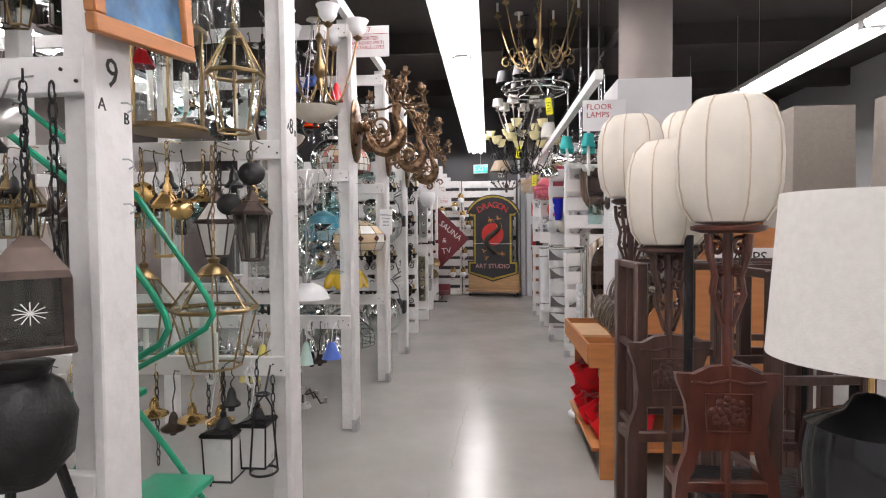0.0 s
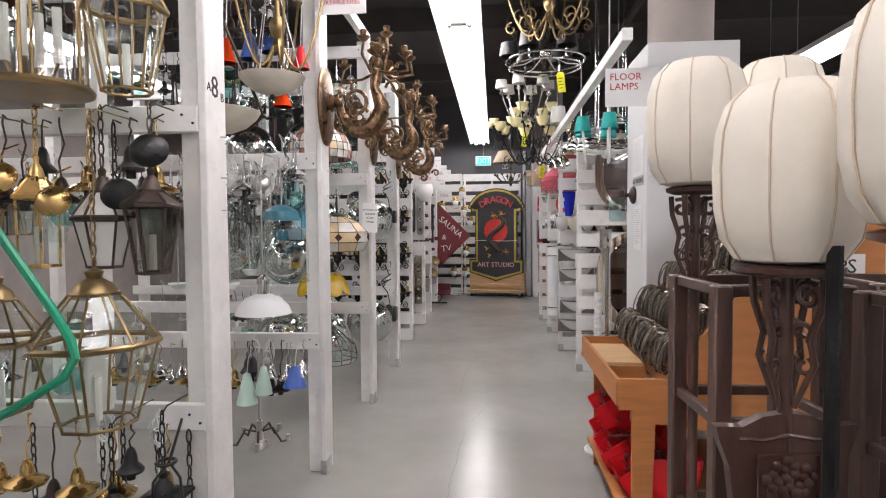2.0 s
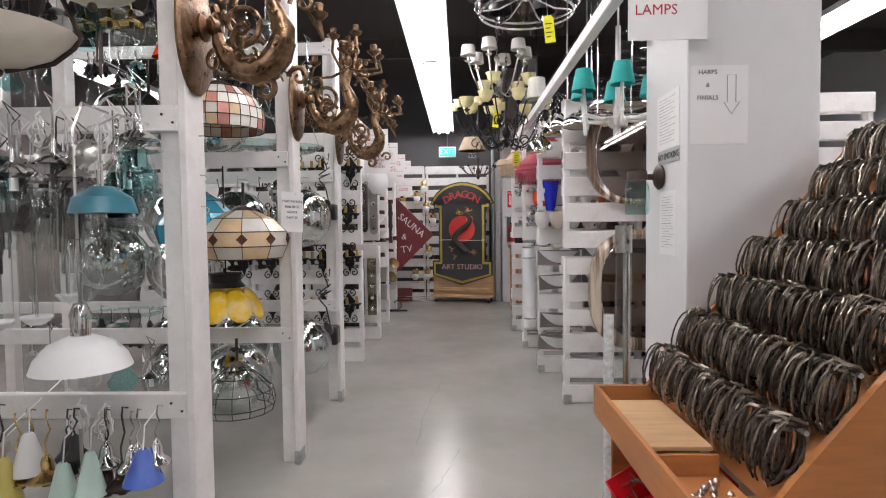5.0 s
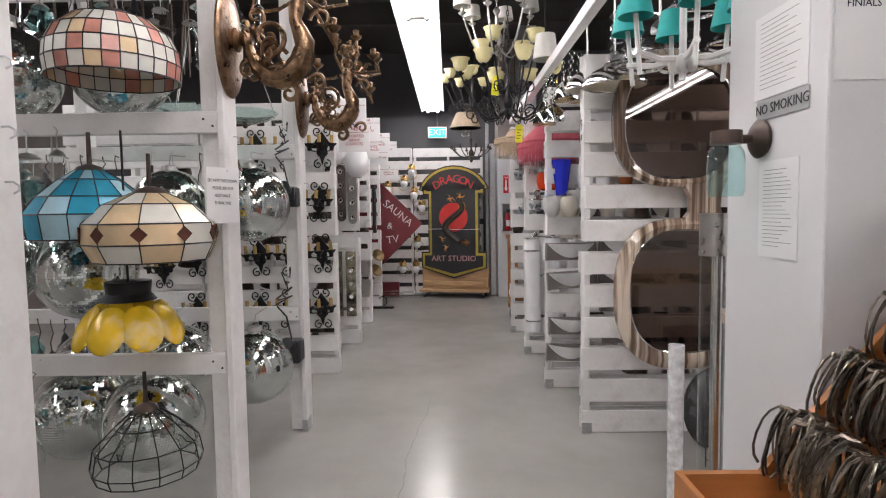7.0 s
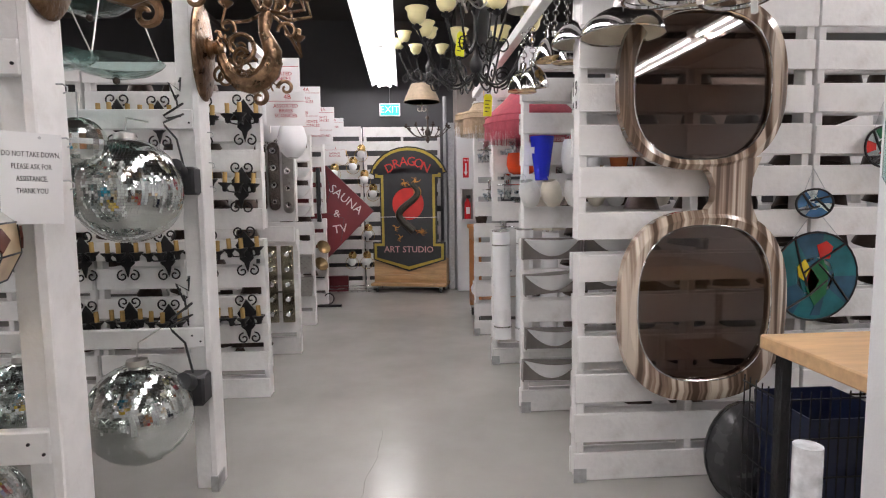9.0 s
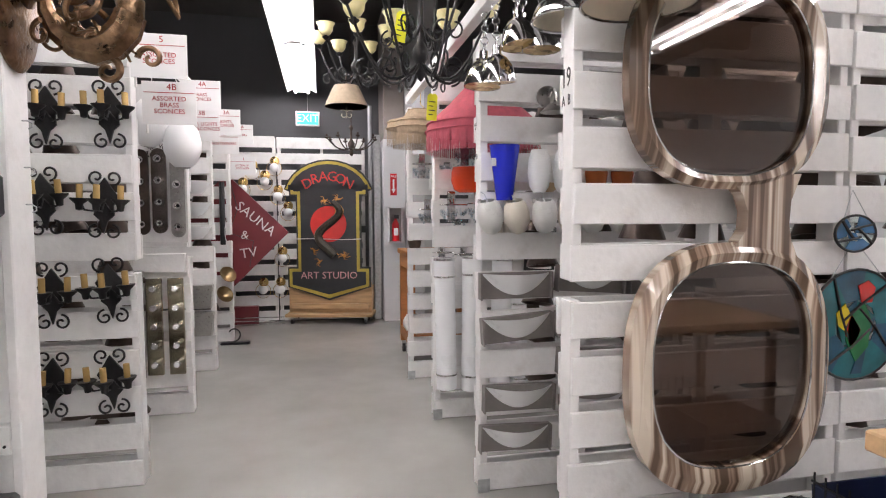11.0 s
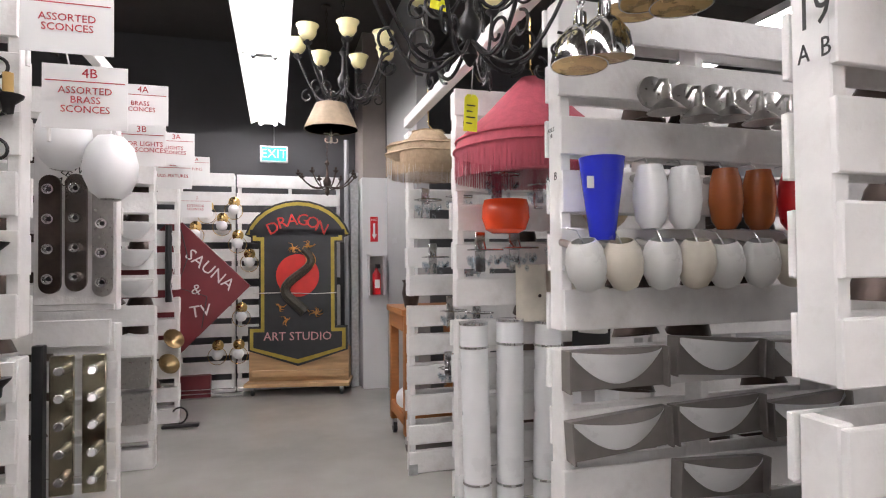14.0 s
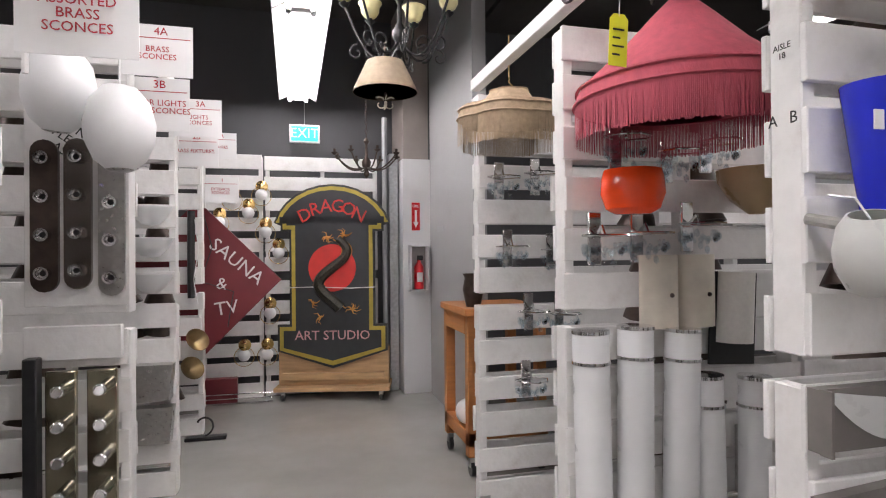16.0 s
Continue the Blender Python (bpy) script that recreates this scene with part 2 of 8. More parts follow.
def lathe(bm, prof, seg=20, m=None, squash=None, thick=0.0):
    """Spin a profile of (radius, height) round z; squash(angle) may scale the radius."""
    if thick:
        prof = list(prof) + [(max(r - thick, 0.001), z + (0.0 if i else 0.0)) for i, (r, z) in enumerate(reversed(prof))]
    rings = []
    for r, z in prof:
        ring = []
        for k in range(seg):
            a = 2 * math.pi * k / seg
            s = squash(a, z) if squash else 1.0
            p = Vector((r * s * math.cos(a), r * s * math.sin(a), z))
            ring.append(bm.verts.new(m @ p if m is not None else p))
        rings.append(ring)
    for a, b in zip(rings, rings[1:]):
        for k in range(seg):
            bm.faces.new((a[k], a[(k + 1) % seg], b[(k + 1) % seg], b[k]))
    if not thick:
        if prof[0][0] > 0.002:
            bm.faces.new(list(reversed(rings[0])))
        if prof[-1][0] > 0.002:
            bm.faces.new(rings[-1])
    else:
        a, b = rings[-1], rings[0]
        for k in range(seg):
            bm.faces.new((a[k], a[(k + 1) % seg], b[(k + 1) % seg], b[k]))
    return bm


def shell(bm, prof, seg=20, m=None, squash=None):
    """An open, single-walled glass or cloth surface of revolution."""
    rings = []
    for r, z in prof:
        ring = []
        for k in range(seg):
            a = 2 * math.pi * k / seg
            s = squash(a, z) if squash else 1.0
            p = Vector((r * s * math.cos(a), r * s * math.sin(a), z))
            ring.append(bm.verts.new(m @ p if m is not None else p))
        rings.append(ring)
    for a, b in zip(rings, rings[1:]):
        for k in range(seg):
            bm.faces.new((a[k], a[(k + 1) % seg], b[(k + 1) % seg], b[k]))
    return bm


def tube(bm, pts, r, seg=6, closed=False, taper=None):
    pts = [Vector(p) for p in pts]
    n = len(pts)
    rings = []
    for i, p in enumerate(pts):
        if closed:
            d = pts[(i + 1) % n] - pts[i - 1]
        else:
            d = pts[min(i + 1, n - 1)] - pts[max(i - 1, 0)]
        if d.length < 1e-6:
            d = Vector((0, 0, 1))
        d.normalize()
        u = d.orthogonal() if i == 0 else u - d * u.dot(d)
        if u.length < 1e-5:
            u = d.orthogonal()
        u.normalize()
        v = d.cross(u)
        rr = r * (taper[0] + (taper[1] - taper[0]) * i / max(1, n - 1)) if taper else r
        rings.append([bm.verts.new(p + rr * (math.cos(2 * math.pi * k / seg) * u + math.sin(2 * math.pi * k / seg) * v)) for k in range(seg)])
    rng = range(n if closed else n - 1)
    for i in rng:
        a, b = rings[i], rings[(i + 1) % n]
        for k in range(seg):
            bm.faces.new((a[k], a[(k + 1) % seg], b[(k + 1) % seg], b[k]))
    if not closed:
        bm.faces.new(list(reversed(rings[0])))
        bm.faces.new(rings[-1])
    return bm


def ball(bm, c, r, seg=12, sc=(1, 1, 1)):
    g = bmesh.ops.create_uvsphere(bm, u_segments=seg, v_segments=max(6, seg // 2 + 2), radius=r)["verts"]
    bmesh.ops.scale(bm, vec=sc, verts=g)
    bmesh.ops.translate(bm, vec=c, verts=g)
    return bm


def cyl(bm, p0, p1, r, seg=12):
    return tube(bm, [p0, p1], r, seg)


def ring(bm, c, R, r, axis="z", seg=24, tseg=6):
    pts = []
    for k in range(seg):
        a = 2 * math.pi * k / seg
        u, v = R * math.cos(a), R * math.sin(a)
        q = {"z": (u, v, 0), "y": (u, 0, v), "x": (0, u, v)}[axis]
        pts.append(Vector(c) + Vector(q))
    return tube(bm, pts, r, tseg, True)


def prism(bm, outline, y0, y1, m=None):
    """A flat shape given in x and z, with thickness along y."""
    a = [bm.verts.new((m @ Vector((x, y0, z))) if m is not None else (x, y0, z)) for x, z in outline]
    b = [bm.verts.new((m @ Vector((x, y1, z))) if m is not None else (x, y1, z)) for x, z in outline]
    n = len(outline)
    bm.faces.new(a)
    bm.faces.new(list(reversed(b)))
    for i in range(n):
        bm.faces.new((a[i], b[i], b[(i + 1) % n], a[(i + 1) % n]))
    bmesh.ops.recalc_face_normals(bm, faces=bm.faces)
    return bm


def arc(c, r, a0, a1, n=10, axes="xz", off=0.0):
    out = []
    for k in range(n + 1):
        a = radians(a0 + (a1 - a0) * k / n)
        u, v = r * math.cos(a), r * math.sin(a)
        p = {"xz": (c[0] + u, c[1] + off, c[2] + v), "xy": (c[0] + u, c[1] + v, c[2] + off), "yz": (c[0] + off, c[1] + u, c[2] + v)}[axes]
        out.append(p)
    return out


def spiral(c, r0, r1, a0, a1, n=20, turn=0.0):
    """A scroll in the upright plane that is turned by turn degrees about z, starting at c plus r0 at angle a0."""
    ca, sa = math.cos(radians(turn)), math.sin(radians(turn))
    out = []
    for k in range(n + 1):
        f = k / n
        a, r = radians(a0 + (a1 - a0) * f), r0 + (r1 - r0) * f
        u = r * math.cos(a)
        out.append((c[0] + u * ca, c[1] + u * sa, c[2] + r * math.sin(a)))
    return out


def lettering(name, words, size, material, parent, m, label="", align="CENTER", thick=0.0008, spacing=1.0, line=1.0):
    """Raised lettering, lying in local x and z and facing -y."""
    cu = bpy.data.curves.new(name, "FONT")
    cu.body, cu.size, cu.extrude, cu.align_x, cu.align_y = words, size, thick, align, "CENTER"
    cu.space_character, cu.space_line = spacing, line
    cu.resolution_u = 2
    tmp = bpy.data.objects.new(name, cu)
    me = bpy.data.meshes.new_from_object(tmp)
    bpy.data.objects.remove(tmp)
    me.transform(pose(0, 0, 0, 90, 0, 0))
    me.materials.clear()
    me.materials.append(material)
    ob = link(name, me, parent, m)
    return tagged(ob, label) if label else ob


def structure(name, bm, material, label, category, m=None, smooth=False):
    ob = link(name, mesh_of(name, bm, material, smooth), None, m)
    return tagged(ob, label, category, kind="structure")

# ---- the room ----
XL, XR, YN, YF, ZC = -6.5, 6.5, -3.0, 13.95, 4.3
structure("floor", box(B(), XL, XR, YN, YF, -0.1, 0.0), FLOOR, "polished grey concrete floor with hairline cracks", "floor")
structure("ceiling", box(B(), XL, XR, YN, YF, ZC, ZC + 0.1), CEIL, "dark taupe ceiling above the light strips", "ceiling")
structure("wall_far", box(B(), XL, XR, YF, YF + 0.15, 0, ZC), GREYWALL, "dark grey painted end wall of the aisle", "wall")
structure("wall_behind", box(B(), XL, XR, YN - 0.15, YN, 0, ZC), WHITEWALL, "plain white wall behind the walk", "wall")
structure("wall_west", box(B(), XL - 0.15, XL, YN, YF, 0, ZC), BROWNCOL, "plain grey-brown side wall of the store", "wall")
structure("wall_east", box(B(), XR, XR + 0.15, YN, YF, 0, ZC), WHITEWALL, "plain white side wall of the store", "wall")
# corner beside the sign: white wall with the extinguisher, and its return
structure("wall_corner", box(B(), 0.88, 1.18, 13.13, 13.9, 0, 2.52), WHITEWALL, "white painted wall end with fire extinguisher cabinet", "wall")
structure("wall_return", box(B(), 1.18, 1.3, 11.6, 13.13, 0, ZC), LIGHTGREY, "light grey wall running back from the corner", "wall")
structure("wall_bulkhead", box(B(), 0.9, 1.18, 13.2, 13.9, 2.52, ZC), BROWNCOL, "grey-brown boxed duct above the wall corner", "bulkhead")
for i, y in enumerate((1.0, 3.6, 6.2, 8.8, 11.4)):
    structure("ceiling_beam", box(B(), XL, XR, y, y + 0.14, ZC - 0.3, ZC, 0.006), CEIL, "dark timber ceiling beam", "beam")
for x in (-2.6, 1.7, 5.0):
    structure("ceiling_purlin", box(B(), x, x + 0.06, YN, YF, ZC - 0.36, ZC - 0.3), CEIL, "dark pipe under the ceiling beams", "pipe")


def crack(pts, w):
    bm = B()
    for (xa, ya), (xb, yb) in zip(pts, pts[1:]):
        d = Vector((yb - ya, xa - xb, 0)).normalized() * w * random.uniform(0.5, 1.2)
        p, q = Vector((xa, ya, 0.0006)), Vector((xb, yb, 0.0006))
        bm.faces.new([bm.verts.new(v) for v in (p - d, p + d, q + d, q - d)])
    return bm


CRACKM = mat("dark_crack_line", (0.13, 0.12, 0.11), 0.9)
for x0, y0, y1, drift in ((-0.18, 4.0, 5.4, 0.05), (-0.22, 6.3, 7.9, 0.1), (-0.1, 5.6, 6.2, 0.16), (-0.32, 2.9, 3.7, 0.06)):
    rs = random.Random(int(y0 * 10))
    pts, x = [], x0
    for k in range(28):
        x += rs.uniform(-0.012, 0.012) + drift / 28
        pts.append((x, y0 + (y1 - y0) * k / 27))
    tagged(part("floor_crack", crack(pts, 0.0016), CRACKM), "hairline crack in the concrete floor", "crack", kind="structure")


# ---- fluorescent strip lights ----
def strip_light(x, y, length=2.42, z=3.2):
    t = thing("strip_light", pose(x, y, z), "white twin-tube fluorescent strip light hanging from the ceiling", "strip light", "fluorescent strips")
    bm = B()
    prism(bm, [(-0.2, 0.0), (-0.07, 0.075), (0.07, 0.075), (0.2, 0.0), (0.196, -0.004), (0.07, 0.066), (-0.07, 0.066), (-0.196, -0.004)], 0.0, length)
    part("reflector", bm, FIXWHITE, t, smooth=False)
    part("ballast_cover", box(B(), -0.06, 0.06, 0.0, length, 0.075, 0.13, 0.004), FIXWHITE, t)
    for s in (-0.085, 0.085):
        tb = part("tube", cyl(B(), (s, 0.05, 0.0), (s, length - 0.05, 0.0), 0.019, 10), LAMPGLOW, t, "glowing white fluorescent tube")
        part("end_cap", cyl(B(), (s, 0.012, 0.0), (s, 0.05, 0.0), 0.021, 10), STEEL, tb)
        part("end_cap", cyl(B(), (s, length - 0.05, 0.0), (s, length - 0.012, 0.0), 0.021, 10), STEEL, tb)
    for y2 in (0.02, length / 2, length - 0.03):
        part("bracket", box(B(), -0.11, 0.11, y2 - 0.012, y2 + 0.012, -0.002, 0.066, 0.002), FIXWHITE, t)
    for y2 in (0.3, length - 0.3):
        part("hanger", cyl(B(), (0, y2, 0.13), (0, y2, ZC - z), 0.004, 5), STEEL, t)
    return t


first = strip_light(-0.2, 13.6 - 2.42)
for k in range(1, 7):
    copy_thing(first, pose(-0.2, 13.6 - 2.42 - 2.44 * k, 3.2))
for k in range(0, 6):
    copy_thing(first, pose(3.4, 8.3 - 2.44 * k, 3.2))
    copy_thing(first, pose(-4.0, 8.3 - 2.44 * k, 3.2))


# ---- white lumber racks on the left ----
LUMBER = {}


def lumber(w, d, h, bevel=0.004):
    key = (round(w, 3), round(d, 3), round(h, 3))
    if key not in LUMBER:
        LUMBER[key] = mesh_of("lumber", box(B(), -w / 2, w / 2, -d / 2, d / 2, 0, h, bevel), WHITE)
    return LUMBER[key]


RACK_Y = (1.905, 3.265, 4.615, 5.97, 7.22)


def rack(y, number, deep=2.9):
    t = thing("lumber_rack", pose(-0.91, y, 0), "white painted lumber rack of posts and beams, scuffed, hung with lamps", "rack", "lumber racks")
    H = 3.0
    link("end_board", lumber(0.032, 0.148, H), t, pose(-0.016, 0.074, 0))
    link("post", lumber(0.085, 0.09, H), t, pose(-0.0745, 0.085, 0))
    for x in (-1.45, -deep + 0.05):
        link("post", lumber(0.085, 0.09, H), t, pose(x, 0.085, 0))
    for z in (0.755, 1.825, 2.86):
        ob = link("beam", lumber(0.095, 0.038, deep), t, pose(-0.033, 0.02, z + 0.0475, 0, -90, 0))
        for sx in (-0.05, -0.09):
            nail = part("nail", cyl(B(), (0, -0.003, 0), (0, 0.003, 0), 0.005, 6), IRON, t, m=pose(sx, 0.0, z + 0.03 + (0.03 if sx < -0.06 else 0)))
    bm = B()
    box(bm, -0.035, 0.003, -0.004, 0.1, 0.0, 0.085, 0.002)
    part("foot_bracket", bm, STEEL, t, "galvanised corner bracket at the foot")
    if number:
        # the number and the side letters face the aisle
        lettering("rack_number", number, 0.11, BLACKINK, t, pose(0.001, 0.065, 1.99 if number == "8" else 1.885, 0, 0, 90), "black stencilled number")
        lettering("side_letter", "A", 0.045, BLACKINK, t, pose(0.001, 0.022, 1.985 if number == "8" else 1.80, 0, 0, 90))
        lettering("side_letter", "B", 0.045, BLACKINK, t, pose(0.001, 0.12, 1.965 if number == "8" else 1.78, 0, 0, 90))
    for z in (1.67, 1.55, 1.82):
        bm = B()
        tube(bm, [(0.0, 0.1, z), (0.018, 0.1, z), (0.03, 0.1, z - 0.008), (0.03, 0.1, z - 0.02), (0.018, 0.1, z - 0.026)], 0.0025, 5)
        part("cup_hook", bm, STEEL, t, "small steel screw hook")
    return t


for y, n in zip(RACK_Y, ("9", "8", "", "", "")):
    rack(y, n)
tr = structure("top_rail_west", box(B(), -0.98, -0.93, 1.0, 6.1, 3.0, 3.08, 0.004), WHITE, "white lumber rail along the tops of the racks", "rail")


# ---- pallet walls ----
SLATS = {}
SLW = 0.144


def slat_mesh(L, k):
    key = (round(L, 2), k)
    if key not in SLATS:
        rs = random.Random(k)
        w = SLW * (1 + (k - 1) * 0.05)
        bm = box(B(), 0, L, -0.009, 0.009, 0, w, 0.003)
        for v in bm.verts:
            v.co.y += 0.003 * math.sin(3 * v.co.x + k)
            v.co.z += rs.uniform(-0.002, 0.002)
        SLATS[key] = mesh_of("slat", bm, WHITE)
    return SLATS[key]


STRING = {}


def pallet(x0, y, z0, L=1.2, H=1.19, rows=6, label="white painted wooden pallet standing on edge as a wall", back=True, seed=0):
    """A pallet on edge: its boards run across, from x0 to x0 + L; the front boards' faces lie at y."""
    t = thing("wooden_pallet", pose(x0, y, z0), label, "pallet", "pallet walls")
    rs = random.Random(int(x0 * 100) + int(y * 10) + int(z0 * 7) + seed)
    for x in (0.022, L / 2, L - 0.022):
        key = round(H, 3)
        if key not in STRING:
            STRING[key] = mesh_of("stringer", box(B(), -0.02, 0.02, 0.0, 0.09, 0, H, 0.004), WHITE)
        link("stringer", STRING[key], t, pose(x, 0.0185, 0))
    pitch = (H - SLW) / (rows - 1)
    for i in range(rows):
        dx = rs.uniform(-0.012, 0.006)
        link("slat", slat_mesh(L, rs.randrange(3)), t, pose(dx, 0.009, i * pitch + rs.uniform(-0.004, 0.004), 0, rs.uniform(-0.25, 0.25), 0))
        if back:
            link("slat", slat_mesh(L, rs.randrange(3)), t, pose(rs.uniform(-0.012, 0.006), 0.118, i * pitch + rs.uniform(-0.006, 0.006), 0, rs.uniform(-0.25, 0.25), 0))
    return t


RIGHT_Y = (7.15, 8.12, 9.25, 10.3)
for y, x in zip(RIGHT_Y, (0.93, 0.855, 0.83, 0.80)):
    for z in (0.0, 1.262):
        pallet(x, y, z)
        pallet(x + 1.22, y, z)
LEFT_Y = (8.6, 9.78, 11.0, 12.25)
for y, x in zip(LEFT_Y, (-0.96, -0.94, -0.98, -1.0)):
    for z in (0.0, 1.262):
        pallet(x - 1.2, y, z)
        pallet(x - 2.42, y, z)
for i in range(2):
    for z in (0.0, 1.32):
        pallet(-1.77 + 1.225 * i, 13.45, z, H=1.228, rows=6, back=False, label="white painted pallet fixed against the end wall")
structure("top_rail_pallets", box(B(), -0.99, -0.94, 8.5, 12.4, 2.5, 2.56, 0.004), WHITE, "white lumber rail along the pallet tops", "rail")
structure("top_rail_east", box(B(), 0.80, 0.86, 4.6, 10.45, 2.5, 2.57, 0.004), WHITE, "white lumber rail along the pallet tops", "rail")
for y, x in zip(RIGHT_Y, (0.93, 0.855, 0.83, 0.80)):
    tagged(part("corner_bracket", box(B(), x - 0.018, x + 0.05, y - 0.013, y - 0.009, 0.0, 0.075, 0.001), STEEL), "galvanised floor bracket at the pallet corner", "bracket")

# ---- white column ----
col = thing("clad_column", pose(1.03, 4.95, 0), "white boxed column with notices pinned to it", "column", kind="structure")
part("cladding", box(B(), 0, 0.54, 0, 0.52, 0, 2.59, 0.004), WHITEWALL, col, smooth=False)
part("concrete_shaft", cyl(B(), (0.27, 0.26, 2.59), (0.27, 0.26, ZC), 0.2, 24), BROWNCOL, col, "grey-brown concrete shaft above the cladding")

# ---- the end of the aisle ----
# painted sign on a dolly
sg = thing("dragon_sign", pose(0.13, 13.12, 0, 0, 0, -13), "tall black and gold painted dragon sign standing on a dolly", "sign")


def sign_outline(g):
    """The sign's outline, drawn in by g."""
    out = [(0.0, 0.32 + g * 1.3), (0.565 - g, 0.50 + g * 0.6), (0.565 - g, 0.775 - g), (0.44 - g, 0.775 - g), (0.44 - g, 1.74 + g), (0.53 - g, 1.74 + g), (0.53 - g, 1.80 + g), (0.60 - g, 1.83 + g)]
    for k in range(0, 13):
        a = radians(15 + 150 * k / 12)
        out.append(((0.62 - g) * math.cos(a), 1.70 + (0.53 - g) * math.sin(a)))
    out += [(-x, z) for x, z in reversed(out[1:8])]
    return out


part("board", prism(B(), sign_outline(0.0), 0.0, 0.05), SIGNBLACK, sg, smooth=False)
part("gold_border", prism(B(), sign_outline(0.022), -0.006, 0.0), GOLD, sg, "worn yellow-gold border", smooth=False)
part("face", prism(B(), sign_outline(0.062), -0.010, -0.004), SIGNBLACK, sg, smooth=False)
part("red_disc", cyl(B(), (0, -0.013, 1.36), (0, -0.008, 1.36), 0.245, 36), REDPAINT, sg, "painted red disc")
spts = [(0.16 * math.sin(2 * math.pi * f * 1.05 + 0.4) * (1 - 0.2 * f), -0.018, 1.66 - 0.72 * f) for f in [k / 30 for k in range(31)]]
part("serpent_body", tube(B(), spts, 0.06, 8, taper=(0.7, 1.1)), mat("dark_scaled_paint", (0.035, 0.032, 0.022), 0.5, var=0.7, scale=60), sg, "dark scaled body painted across the disc")
OCHRE = mat("ochre_paint", (0.52, 0.23, 0.04), 0.5, var=0.3, scale=30)
rs = random.Random(5)
for cx, cz, n in ((-0.05, 1.68, 12), (0.12, 1.70, 10), (-0.2, 1.0, 10), (0.2, 0.93, 10), (-0.12, 0.85, 8)):
    for k in range(n):
        a = rs.uniform(0, 6.28)
        r = rs.uniform(0.03, 0.1)
        part("gilt_lock", tube(B(), [(cx, -0.02, cz), (cx + r * 0.6 * math.cos(a), -0.022, cz + r * 0.5 * math.sin(a)), (cx + r * math.cos(a + 0.4), -0.02, cz + r * 0.7 * math.sin(a + 0.4))], 0.009, 5, taper=(1, 0.2)), OCHRE, sg, "ochre painted lock of the mane" if k == 0 else "")
for off in (-0.052, 0.052):
    part("gilt_outline", tube(B(), [(x + off, -0.02, z) for x, y, z in spts], 0.006, 5), OCHRE, sg, "ochre outline of the scaled body")
bm = B()
ball(bm, (0.05, -0.02, 1.0), 0.03, 8, (1.5, 0.3, 1))
part("green_eye", bm, mat("green_paint", (0.02, 0.3, 0.04), 0.5), sg)
letters = "DRAGON"
for i, ch in enumerate(letters):
    a = radians(127 - 74 * i / 5)
    lettering("letter", ch, 0.19, REDPAINT, sg, pose(0.47 * math.cos(a) * 0.98, -0.013, 1.55 + 0.47 * math.sin(a) - 0.02, 0, -(math.degrees(a) - 90) * 0.7, 0), "red outlined letter", thick=0.004)
lettering("lower_text", "ART STUDIO", 0.135, mat("pale_pink_neon", (0.62, 0.33, 0.33), 0.4), sg, pose(0, -0.013, 0.66), "pale red neon-tube lettering", thick=0.004)
bm = B()
tube(bm, [(-0.5, -0.02, 1.16), (-0.2, -0.026, 1.165), (0.2, -0.026, 1.15), (0.47, -0.02, 1.16)], 0.005, 5)
part("cord", bm, NEONTUBE, sg, "white tie cord round the sign")
dl = thing("sign_dolly", pose(0.13, 13.12, 0, 0, 0, -13), "plywood dolly box on castors under the sign", "dolly")
part("box_front", box(B(), -0.57, 0.57, 0.056, 0.075, 0.14, 0.56, 0.004), PLY, dl, smooth=False)
part("box_body", box(B(), -0.57, 0.57, 0.076, 0.3, 0.14, 0.5, 0.004), PLY, dl, smooth=False)
part("cleat", box(B(), -0.53, 0.53, 0.0, 0.05, 0.2, 0.27, 0.004), PLY, dl)
part("platform", box(B(), -0.59, 0.59, -0.1, 0.32, 0.1, 0.14, 0.004), PLY, dl)
for x in (-0.5, 0.5):
    for y in (-0.05, 0.26):
        c = part("castor", cyl(B(), (x - 0.015, y, 0.036), (x + 0.015, y, 0.036), 0.036, 14), BLACKP, dl)
        part("fork", box(B(), x - 0.022, x + 0.022, y - 0.02, y + 0.02, 0.05, 0.1, 0.003), STEEL, c)

# diamond sauna sign
sn = thing("sauna_sign", pose(-1.09, 12.62, 1.27, 0, 0, 0), "maroon diamond-shaped neon sign lettered sauna and TV, unlit", "sign")
part("panel", prism(B(), [(0.72, 0), (0, 0.72), (-0.72, 0), (0, -0.72)], 0, 0.09), MAROON, sn, smooth=False)
lettering("text_line", "SAUNA", 0.17, NEONTUBE, sn, pose(0.33, -0.006, 0.17, 0, 40, 0), "white unlit neon letters", thick=0.005)
lettering("text_line", "&", 0.15, NEONTUBE, sn, pose(0.2, -0.006, -0.03, 0, 10, 0), thick=0.005)
lettering("text_line", "TV", 0.17, NEONTUBE, sn, pose(0.24, -0.006, -0.25, 0, -8, 0), thick=0.005)
for x, z in ((0.0, 0.45), (-0.1, -0.45), (0.35, 0.0)):
    part("strut", cyl(B(), (x, 0.09, z), (x, 0.84, z), 0.012, 6), IRON, sn)
bm = B()
tube(bm, [(0.05, -0.004, 0.6), (0.12, -0.01, 0.3), (0.02, -0.01, 0.0), (0.3, -0.01, -0.1), (0.25, -0.01, -0.42)], 0.005, 5)
part("cable", bm, BLACKP, sn, "black neon cable")
rb = thing("red_sign_box", pose(-0.97, 13.25, 0.0), "small dark red sign box standing on the floor by the pallets", "sign")
part("case", box(B(), -0.17, 0.15, 0, 0.1, 0.0, 0.25, 0.006), MAROON, rb)
bm = B()
